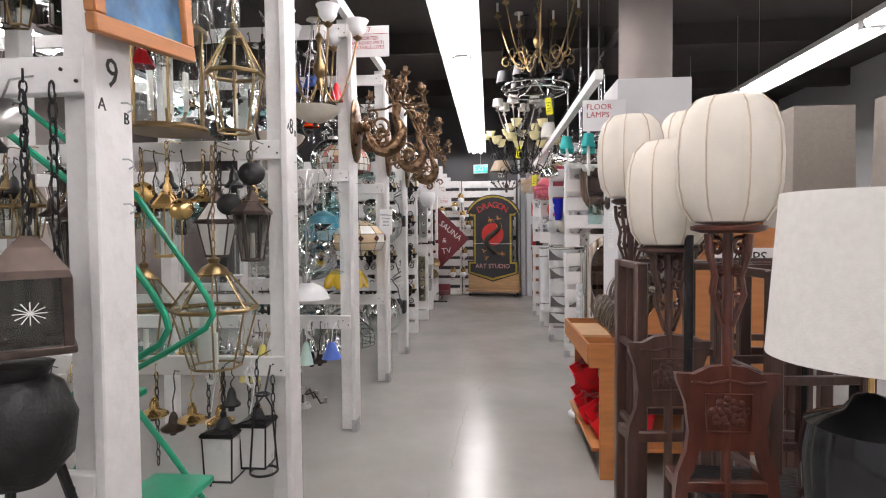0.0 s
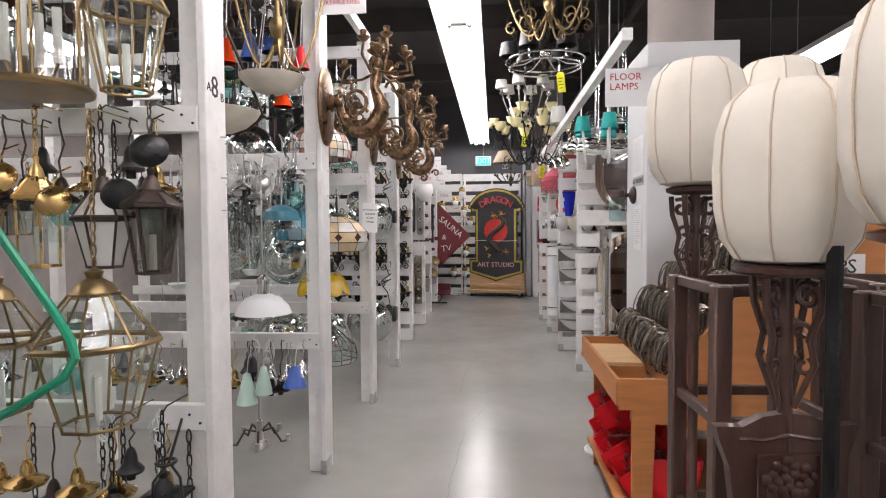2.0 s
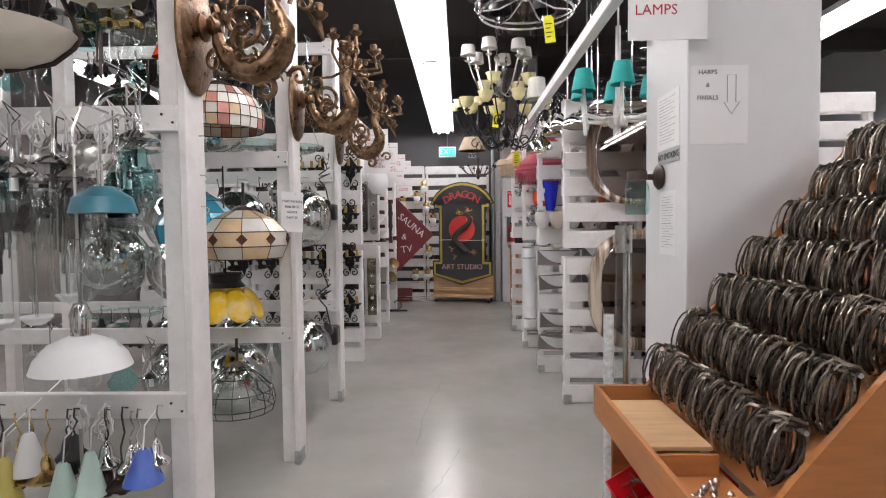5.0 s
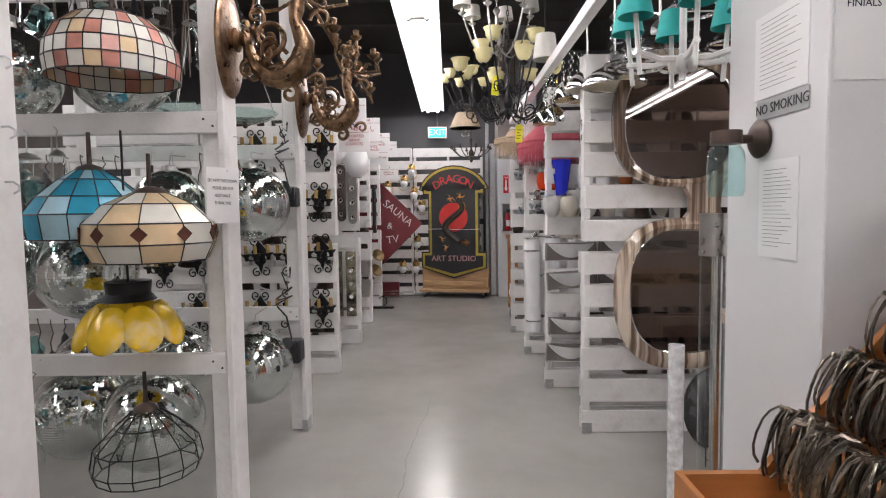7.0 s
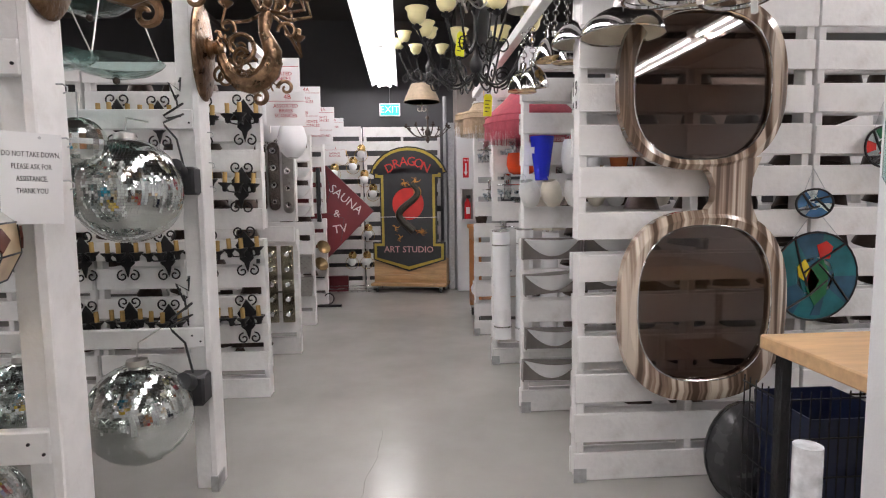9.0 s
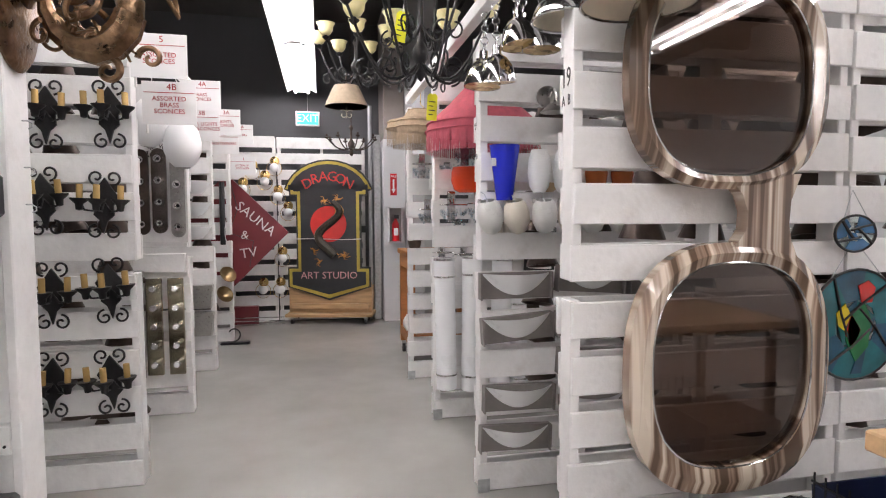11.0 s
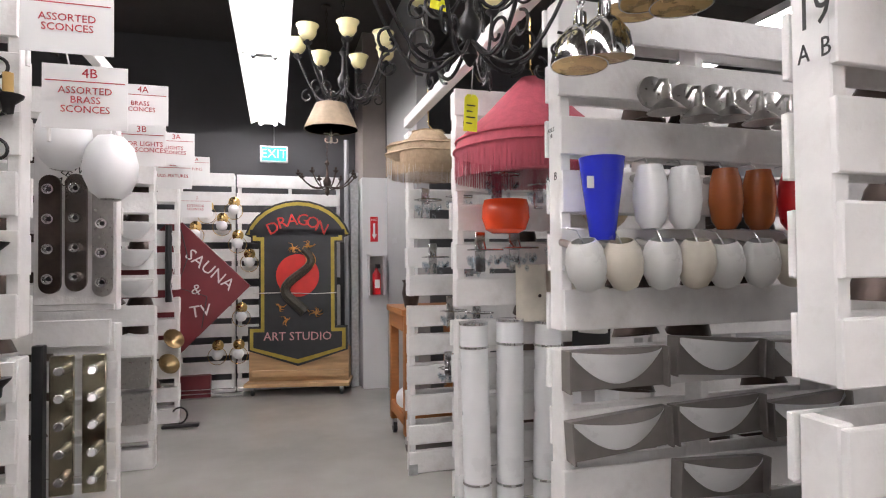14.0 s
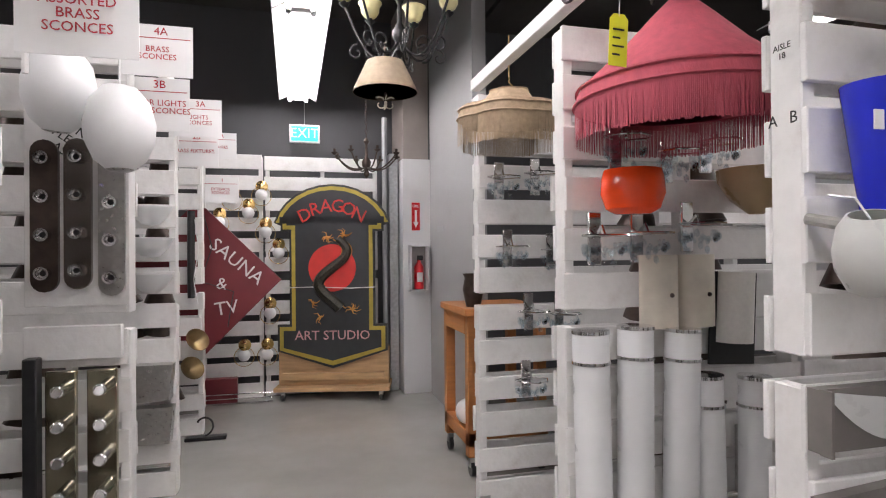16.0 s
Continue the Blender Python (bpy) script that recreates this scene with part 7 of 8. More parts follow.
MIRROR = mat("mirror_facet", (0.7, 0.74, 0.72), 0.1, 1.0, var=0.03, rough_var=0.03)
mat_core = mat("grey_ball_core", (0.2, 0.2, 0.2), 0.5)
mb = mirror_ball(pose(-1.15, 6.98, 1.53), 0.23)
for x, y, z in ((-1.16, 6.98, 0.52), (-1.66, 7.0, 1.52), (-1.66, 7.0, 0.55), (-2.15, 7.0, 1.5), (-2.2, 7.0, 0.52), (-1.35, 6.1, 0.5)):
    copy_thing(mb, pose(x, y, z))
sb_ = thing("small_mirror_ball", pose(-1.22, 6.75, 1.72), "small mirror ball hanging in front of a larger one", "mirror ball")
part("facet_skin", ball(B(), (0, 0, 0), 0.1, 26), MIRROR, sb_, smooth=False)
part("wire", cyl(B(), (0, 0, 0.1), (0, 0, 0.2), 0.003, 4), STEEL, sb_)


def motor(m):
    t = thing("mirror_ball_motor", m, "black mirror ball motor hanging by its flex from the post", "motor", "ball motors")
    part("case", box(B(), -0.045, 0.045, -0.04, 0.04, -0.05, 0.05, 0.008), BLACKP, t)
    part("spindle", cyl(B(), (0, -0.04, 0.03), (0, -0.09, 0.05), 0.028, 12), BLACKP, t)
    bm = B()
    rs9 = random.Random(4)
    pts_ = [(0, 0, 0.05), (-0.02, 0, 0.15)]
    for k in range(14):
        pts_.append((-0.03 + rs9.uniform(-0.04, 0.04), rs9.uniform(-0.02, 0.02), 0.2 + 0.012 * k + rs9.uniform(-0.03, 0.03)))
    tube(bm, pts_, 0.004, 5)
    part("flex", bm, BLACKP, t)
    return t


mo = motor(pose(-0.965, 7.14, 1.575) @ Matrix.Diagonal((1.3, 1.3, 1.3, 1)))
copy_thing(mo, pose(-0.975, 7.14, 0.575) @ Matrix.Diagonal((1.15, 1.15, 1.15, 1)))

# bronze figure sconces on the ends of the racks


def figure_sconce(m):
    """A gilt bronze wall branch: oval plate, acanthus scroll arm, slim rising figure shape and candle cups."""
    t = thing("bronze_figure_sconce", m, "ornate antique bronze wall sconce with scrolled arm and candle cups", "sconce", "bronze figure sconces")
    part("wall_plate", lathe(B(), [(0.0, 0), (0.23, 0), (0.235, 0.01), (0.22, 0.022), (0.17, 0.028), (0.06, 0.04), (0.0, 0.045)], 30, pose(0, 0, 0, 0, 90, 0) @ Matrix.Diagonal((1, 0.62, 1, 1))), BRONZE, t, "oval fluted bronze plate")
    part("knuckle", lathe(B(), [(0.0, 0.0), (0.05, 0.0), (0.055, 0.02), (0.03, 0.035), (0.038, 0.06), (0.022, 0.085), (0.0, 0.085)], 16, pose(0.03, 0, 0.02, 0, 90, 0)), BRONZE, t)

    def limb(path, rads, seg=12, flute=0.12, flat=0.85):
        """A swelling branch along path, fluted lengthwise."""
        bm = B()
        rings_ = []
        for i, p in enumerate(path):
            d = (Vector(path[min(i + 1, len(path) - 1)]) - Vector(path[max(i - 1, 0)])).normalized()
            u = Vector((0, 1, 0))
            v_ = d.cross(u)
            rings_.append([bm.verts.new(Vector(p) + rads[i] * (1 + flute * (k % 2)) * (math.cos(2 * math.pi * k / seg) * u * flat + math.sin(2 * math.pi * k / seg) * v_)) for k in range(seg)])
        for a, b in zip(rings_, rings_[1:]):
            for k in range(seg):
                bm.faces.new((a[k], a[(k + 1) % seg], b[(k + 1) % seg], b[k]))
        bm.faces.new(rings_[-1])
        bm.faces.new(list(reversed(rings_[0])))
        return bm

    part("branch", limb([(0.09, 0, 0.02), (0.1, 0, -0.04), (0.13, 0, -0.1), (0.18, 0, -0.14), (0.235, 0, -0.15), (0.285, 0, -0.13), (0.325, 0, -0.085), (0.345, 0, -0.03)], (0.014, 0.022, 0.03, 0.038, 0.044, 0.046, 0.044, 0.04), 16, 0.22), BRONZE, t, "fluted acanthus branch curving out from the plate")
    part("torso", limb([(0.345, 0, -0.05), (0.345, 0, 0.0), (0.325, 0, 0.05), (0.305, 0, 0.1), (0.312, 0, 0.15), (0.32, 0, 0.19), (0.325, 0, 0.215)], (0.04, 0.045, 0.036, 0.028, 0.036, 0.03, 0.014), 12, 0.0), BRONZE, t, "slim plain rising shape")
    part("bud", ball(B(), (0.328, 0, 0.245), 0.028, 10, (0.9, 0.9, 1.2)), BRONZE, t)
    for c, r0, r1, a0, a1, wd, turn in (((0.185, 0, 0.03), 0.085, 0.012, -130, 480, 0.012, 0), ((0.27, 0, -0.215), 0.045, 0.008, 110, -330, 0.013, 0), ((0.4, 0, -0.17), 0.04, 0.008, 180, -240, 0.01, 0), ((0.13, 0, 0.12), 0.04, 0.008, -40, 340, 0.009, 0),
                                        ((0.2, 0.06, -0.05), 0.06, 0.01, 30, 430, 0.01, 35), ((0.2, -0.06, -0.05), 0.06, 0.01, 30, 430, 0.01, -35), ((0.31, 0.06, 0.24), 0.05, 0.01, -60, -440, 0.008, 50), ((0.31, -0.06, 0.24), 0.05, 0.01, -60, -440, 0.008, -50),
                                        ((0.42, 0.0, 0.1), 0.05, 0.01, 180, -200, 0.009, 0), ((0.1, 0.05, -0.12), 0.04, 0.008, 90, 470, 0.008, 25), ((0.1, -0.05, -0.12), 0.04, 0.008, 90, 470, 0.008, -25)):
        part("scroll", tube(B(), spiral(c, r0, r1, a0, a1, 26, turn), wd, 6, taper=(1.15, 0.5)), BRONZE, t)
    rq = random.Random(31)
    for n_, c, rad, up in ((12, (0.16, 0, -0.12), 0.06, 0.3), (12, (0.27, 0, -0.13), 0.07, 0.2), (22, (0.345, 0, 0.31), 0.075, 0.9), (10, (0.11, 0, 0.05), 0.06, 0.4), (10, (0.42, 0, 0.2), 0.06, 0.5)):
        for k in range(n_):
            a, b = rq.uniform(0, 6.28), rq.uniform(-0.9, 1.2)
            d = Vector((math.cos(a) * math.cos(b), 0.8 * math.sin(a) * math.cos(b), math.sin(b) + up * 0.3)) * rad
            p = Vector(c) + d * 0.35
            q = Vector(c) + d * 0.9
            e_ = Vector(c) + d * 1.1 + Vector((rq.uniform(-0.02, 0.02), rq.uniform(-0.02, 0.02), -0.022))
            part("leaf", tube(B(), [p, (p + q) / 2 + Vector((0, 0, 0.012)), q, e_], 0.0105, 5, taper=(1.0, 0.35)), BRONZE, t)
    for dx, dy, dz in ((0.38, 0.0, 0.42), (0.27, 0.13, 0.36), (0.27, -0.13, 0.36), (0.5, 0.09, 0.3), (0.5, -0.1, 0.27), (0.1, 0.1, 0.27), (0.44, 0.16, 0.12)):
        ar = part("candle_arm", tube(B(), [(0.33, 0, 0.2), (0.33 + (dx - 0.33) * 0.5, dy * 0.6, 0.14 + dz * 0.1), (dx + (dx - 0.33) * 0.12, dy * 1.1, dz - 0.1), (dx, dy, dz - 0.02)], 0.0085, 6), BRONZE, t)
        part("candle_cup", lathe(B(), [(0.0, -0.03), (0.012, -0.028), (0.036, -0.006), (0.038, 0.0), (0.016, 0.004), (0.02, 0.035), (0.014, 0.04), (0.0, 0.03)], 12, pose(dx, dy, dz)), BRONZE, ar)
    return t


fg = figure_sconce(pose(-0.91, 4.69, 2.2))
copy_thing(fg, pose(-0.91, 6.04, 2.22))
copy_thing(fg, pose(-0.91, 7.29, 2.2))

for x, y, z, r in ((-1.18, 7.0, 2.02, 0.2), (-1.5, 7.02, 2.06, 0.22), (-1.3, 7.05, 2.3, 0.18), (-1.8, 7.0, 2.02, 0.2)):
    bowl_pendant(pose(x, y, z), r, 0.07, PALEGL, "shallow clear aqua glass dish pendant", drop=0.5)

# card on the post
dn = thing("do_not_take_sign", pose(-0.975, 5.9, 1.435, 0, 2, 40), "white card asking customers to ask for assistance", "sign")
part("card", box(B(), 0, 0.138, -0.002, 0.0, 0, 0.24), PAPER, dn)
lettering("text_line", "DO NOT TAKE DOWN.\nPLEASE ASK FOR\nASSISTANCE.\nTHANK YOU", 0.02, BLACKINK, dn, pose(0.069, -0.003, 0.135) @ Matrix.Diagonal((0.6, 1, 1, 1)), thick=0.0006, line=1.6)
part("tack", cyl(B(), (0.088, -0.004, 0.228), (0.088, 0.024, 0.228), 0.004, 8), STEEL, dn)
aisle_sign(-0.96, 2.94, 4.64, 0.32, 0.22, "7", "ASSORTED\nHANGING (PKT)\nPORTABLE LITES", "white card aisle sign 7 for hanging and portable lights")

# dense rows of further lamps on the beams
rsf = random.Random(21)
protos = [chrome_stack(pose(-2.2, 4.6, 1.45), s) for s in (1, 2, 3, 4)]
protos += [hurricane(pose(-2.4, 4.6, 1.5), 0.055, 0.24)]
protos += [hurricane(pose(-2.5, 4.6, 1.5), 0.085, 0.16, "aqua glass bell shade hanging from a hook", AQUAGL, "glass bell shades")]
protos += [hurricane(pose(-2.6, 4.6, 1.5), 0.09, 0.16, "clear glass bell shade hanging from a hook", GLASS, "glass bell shades")]
protos += [lantern(pose(-2.75, 4.6, 1.45), 0.07, 0.24, 6, BRASS_D, FOGGY, "small brass and glass lantern on the rack", 0.12, 0.6, reach=0.1)]
protos += [lantern(pose(-2.9, 4.6, 1.45), 0.07, 0.24, 4, DARKBR, SMOKEGL, "small dark bronze lantern on the rack", 0.12, 0.8, 0.2, reach=0.1)]
protos += [cone_shade(pose(-3.05, 4.6, 1.55), 0.07, 0.12, FROST, "white frosted glass cone pendant shade hanging on the rack")]
protos += [canopy(pose(-3.15, 4.6, 1.6), 0.055, NICKEL, "nickel ceiling canopy hanging on the rack")]
drop = [0.3, 0.42, 0.4, 0.38, 0.36, 0.28, 0.28, 0.42, 0.42, 0.28, 0.13]
sel = {1.905: (7, 8, 10, 4, 0, 8), 3.265: (7, 8, 7, 10, 4, 8, 1), 4.615: (0, 1, 2, 3, 4, 5, 10, 6, 9), 5.97: (0, 4, 6, 5, 2), 7.22: (6, 5, 1, 3)}
for y in RACK_Y:
    ks = sel[y]
    for zb, n in ((0.8, 15), (1.87, 22), (2.9, 17)):
        for k in range(n):
            i = rsf.choice(ks)
            x = -1.05 - 2.55 * (k + rsf.uniform(0.1, 0.9)) / n
            side = -0.055 if rsf.random() < 0.65 or i in (7, 8, 10) else 0.1
            if zb < 1 and x > -1.6 and y in (1.905, 4.615, 5.97):
                continue
            if y == 7.22 and zb < 2 and x > -2.3:
                continue
            if y == 5.97 and x > -1.7:
                continue
            if y == 3.265 and x > -1.6 and zb < 2:
                continue
            copy_thing(protos[i], pose(x, y + side + rsf.uniform(-0.03, 0.0), zb - drop[i] - rsf.uniform(-0.02, 0.05), 0, 0, rsf.uniform(-15, 15) if i in (7, 8, 10) else rsf.uniform(0, 90)))
for y, x0 in ((4.615, -1.06), (4.615, -1.1), (5.97, -1.1)):
    for k in range(9):
        copy_thing(protos[rsf.choice((0, 1, 2, 3, 4))], pose(x0 - 0.085 * k, y + rsf.choice((-0.06, -0.1, 0.1)), 1.86 - 0.38 - rsf.uniform(0, 0.1), 0, 0, rsf.uniform(0, 90)) if y < 5 else pose(x0 - 0.12 * k, y + 0.12, 2.88 - 0.4, 0, 0, 0))


def cord_socket(m, L, cup, material, label):
    """A pendant fitting on a cord, its hook at 0."""
    t = thing("pendant_fitting", m, label, "pendant", "loose pendant fittings")
    part("cord", tube(B(), [(0, 0.03, 0.0), (0, 0.005, 0.01), (0, 0, -0.02), (0.012, 0, -L * 0.4), (-0.006, 0, -L * 0.7), (0, 0, -L)], 0.0035, 5), material, t)
    part("socket_cup", lathe(B(), [(0.0, -L + 0.01), (0.012, -L), (0.02, -L - 0.02), (0.024, -L - 0.05), (cup, -L - 0.075), (cup * 0.95, -L - 0.085), (0.0, -L - 0.06)], 16), material, t)
    part("socket", cyl(B(), (0, 0, -L - 0.11), (0, 0, -L - 0.06), 0.016, 10), BLACKP, t)
    return t


def rod_bundle(m, n, material, label):
    """Straight fixture rods hung in a bunch from a wire."""
    t = thing("rod_bundle", m, label, "rods", "bundles of fixture rods")
    rr = random.Random(n)
    part("wire_loop", tube(B(), [(0, 0.03, 0.0), (0, 0.0, 0.01), (0, -0.005, -0.06), (0, 0, -0.1)], 0.003, 5), STEEL, t)
    for k in range(n):
        x, d = (k - n / 2) * 0.016, rr.uniform(-0.02, 0.02)
        part("rod", cyl(B(), (x * 0.4, rr.uniform(-0.008, 0.008), -0.08), (x + d, rr.uniform(-0.01, 0.01), -0.42 - rr.uniform(0, 0.14)), 0.006, 8), material, t)
    return t


fits = [cord_socket(pose(-1.1, 4.56, 0.8), 0.12, 0.05, CHROME, "chrome pendant fitting hanging on its cord"),
        cord_socket(pose(-1.22, 4.56, 0.8), 0.2, 0.06, DARKBR, "dark bronze pendant fitting hanging on its cord"),
        cord_socket(pose(-1.36, 4.56, 0.8), 0.09, 0.045, BLACKP, "black pendant socket hanging on its cord"),
        cord_socket(pose(-1.5, 4.56, 0.8), 0.16, 0.07, BRASS, "brass pendant fitting hanging on its cord"),
        rod_bundle(pose(-1.32, 4.56, 1.86), 5, CHROME, "bunch of chrome fixture rods hanging on the rack"),
        rod_bundle(pose(-1.58, 4.56, 1.86), 4, DARKBR, "bunch of dark bronze fixture rods hanging on the rack")]
rsg = random.Random(77)
for y, zb, xa, xb, n, ks in ((4.615, 1.86, -1.04, -2.2, 7, (0, 0, 2)), (4.615, 0.8, -1.0, -2.2, 18, (0, 1, 2, 3)), (4.615, 2.9, -1.04, -2.4, 14, (1, 2, 4, 5, 0)),
                             (3.265, 1.86, -1.0, -2.4, 16, (1, 2, 3, 5, 1)), (3.265, 0.8, -1.0, -2.4, 14, (1, 2, 3)), (3.265, 2.9, -1.2, -2.6, 12, (1, 5, 2)),
                             (1.905, 1.86, -1.1, -2.6, 14, (1, 2, 5)), (1.905, 0.8, -1.1, -2.6, 10, (1, 2)),
                             (5.97, 2.9, -1.7, -3.0, 14, (1, 2, 5, 3)), (5.97, 1.86, -1.75, -3.0, 12, (1, 2, 5)), (7.22, 2.9, -1.2, -3.2, 20, (1, 2, 5, 1)), (7.22, 1.86, -1.5, -3.2, 14, (1, 2, 5)), (7.22, 0.8, -2.3, -3.2, 8, (1, 2))):
    for k in range(n):
        copy_thing(fits[rsg.choice(ks)], pose(xa + (xb - xa) * (k + rsg.uniform(0.1, 0.9)) / n, y - 0.055 - rsg.uniform(0, 0.015), zb + rsg.uniform(-0.02, 0.02), 0, rsg.uniform(-3, 3), rsg.uniform(-50, 50)))
# clear glass in front of the third rack
for k in range(12):
    i = (0, 4, 3, 6, 1, 4, 2, 5, 0, 4, 6, 3)[k]
    copy_thing(protos[i], pose(-1.04 - 0.075 * k, 4.545 - rsg.uniform(0, 0.03), 1.87 - drop[i] - rsg.uniform(0.0, 0.12), 0, 0, rsg.uniform(0, 90)))
for k in range(10):
    i = (4, 6, 1, 4, 5, 0, 6, 4, 2, 6)[k]
    copy_thing(protos[i], pose(-1.6 - 0.13 * k, 5.9, 1.87 - drop[i] - rsg.uniform(0.0, 0.08), 0, 0, rsg.uniform(0, 90)))



def long_cylinder(m, r, h, hang):
    """A long clear glass sleeve over a white dish, hung by a wire; 0 is its foot."""
    t = thing("glass_sleeve_pendant", m, "long clear glass sleeve pendant with a white dish foot", "pendant", "glass sleeves")
    part("sleeve", shell(B(), [(r, 0.02), (r, h)], 24), GLASS, t)
    part("rim", ring(B(), (0, 0, h), r, 0.0025, "z", 24, 5), GLASS, t)
    part("dish", lathe(B(), [(0.0, 0.0), (r * 0.5, 0.004), (r * 1.02, 0.03), (r * 1.02, 0.036), (0.0, 0.012)], 24), FROST, t)
    part("rod", cyl(B(), (0, 0, 0.01), (0, 0, h + 0.03), 0.006, 8), CHROME, t)
    part("cap", lathe(B(), [(0.0, h + 0.04), (0.03, h + 0.03), (r * 1.03, h + 0.004), (r * 1.03, h - 0.004), (0.0, h + 0.02)], 24), CHROME, t)
    part("wire", tube(B(), [(0, 0, h + 0.03), (0.004, 0, h + hang * 0.6), (0, 0.05, h + hang)], 0.003, 5), STEEL, t)
    return t


for x, z, r, h in ((-1.62, 1.1, 0.06, 0.55), (-1.46, 1.12, 0.052, 0.56), (-1.34, 1.2, 0.04, 0.45), (-1.78, 1.12, 0.055, 0.52)):
    long_cylinder(pose(x, 4.565, z), r, h, 1.86 - z - h)
jar_ = thing("glass_bell_jar", pose(-1.075, 4.46, 1.18), "large clear glass bell jar hanging on the rack", "glass shade")
part("glass", shell(B(), [(0.118, 0.0), (0.124, 0.03), (0.122, 0.2), (0.1, 0.29), (0.05, 0.33), (0.02, 0.34)], 30), GLASS, jar_)
part("foot_ring", ring(B(), (0, 0, 0.0), 0.121, 0.006, "z", 30, 6), PALEGL, jar_)
part("collar", lathe(B(), [(0.0, 0.37), (0.02, 0.37), (0.045, 0.345), (0.05, 0.325), (0.0, 0.33)], 18), CHROME, jar_)
part("chain", chain(B(), 0.37, 0.66), CHROME, jar_)
part("hook", tube(B(), [(0, 0, 0.65), (0, 0.03, 0.675), (0, 0.155, 0.67)], 0.003, 5), STEEL, jar_)
aqs = thing("aqua_cone_shade", pose(-1.05, 4.33, 1.52), "blue-green metal cone shade hanging on the rack", "shade")
part("shade", lathe(B(), [(0.1, 0.0), (0.085, 0.05), (0.03, 0.085), (0.026, 0.085), (0.08, 0.045), (0.095, 0.0)], 26), mat("blue_green_enamel", (0.018, 0.11, 0.15), 0.35, var=0.2, scale=12), aqs)
part("rod", tube(B(), [(0, 0, 0.08), (0, 0, 0.28), (0, 0.1, 0.33), (0, 0.285, 0.33)], 0.004, 6), NICKEL, aqs)


def cord_coil(m, seed):
    t = thing("coiled_white_cord", m, "bundle of coiled white lamp cord hanging on the beam", "cord", "coiled cords")
    rr = random.Random(seed)
    for k in range(4):
        ph, a_, b_ = rr.uniform(0, 6.28), rr.uniform(0.02, 0.035), rr.uniform(0.04, 0.06)
        part("loop", tube(B(), [(a_ * math.cos(q * 0.42 + ph) + rr.uniform(-0.002, 0.002), rr.uniform(-0.012, 0.012), -0.055 + b_ * math.sin(q * 0.42 + ph)) for q in range(15)], 0.0038, 5, True), PAPER, t)
    part("tie", ring(B(), (0, 0, -0.05), 0.016, 0.004, "z", 12, 5), PAPER, t)
    part("tail", tube(B(), [(0, 0.012, 0.02), (0.0, -0.012, 0.0), (0.02, -0.01, -0.1), (-0.01, 0, -0.2 - rr.uniform(0, 0.12))], 0.0035, 5), PAPER, t)
    return t


for k, (x, y, z) in enumerate(((-1.33, 4.585, 0.82), (-1.24, 4.585, 0.8), (-1.44, 4.585, 1.88), (-1.6, 4.585, 1.88), (-1.2, 4.585, 1.87), (-1.3, 3.235, 0.83), (-1.1, 3.235, 0.82))):
    cord_coil(pose(x, y, z), k)

# further mirror balls hung behind the fourth rack
for x, z, up in ((-1.72, 1.2, 0.33), (-1.78, 0.5, 0.0), (-1.5, 2.17, 0.4), (-2.05, 2.15, 0.42), (-2.2, 1.25, 0.28)):
    mc = copy_thing(mb, pose(x, 6.24, z, 0, 0, 180))
    if up:
        part("hanging_wire", cyl(B(), (0, 0.2, 0.33), (0, 0.2, 0.33 + up), 0.004, 6), NICKEL, mc)

# ---- chandeliers over the aisle ----


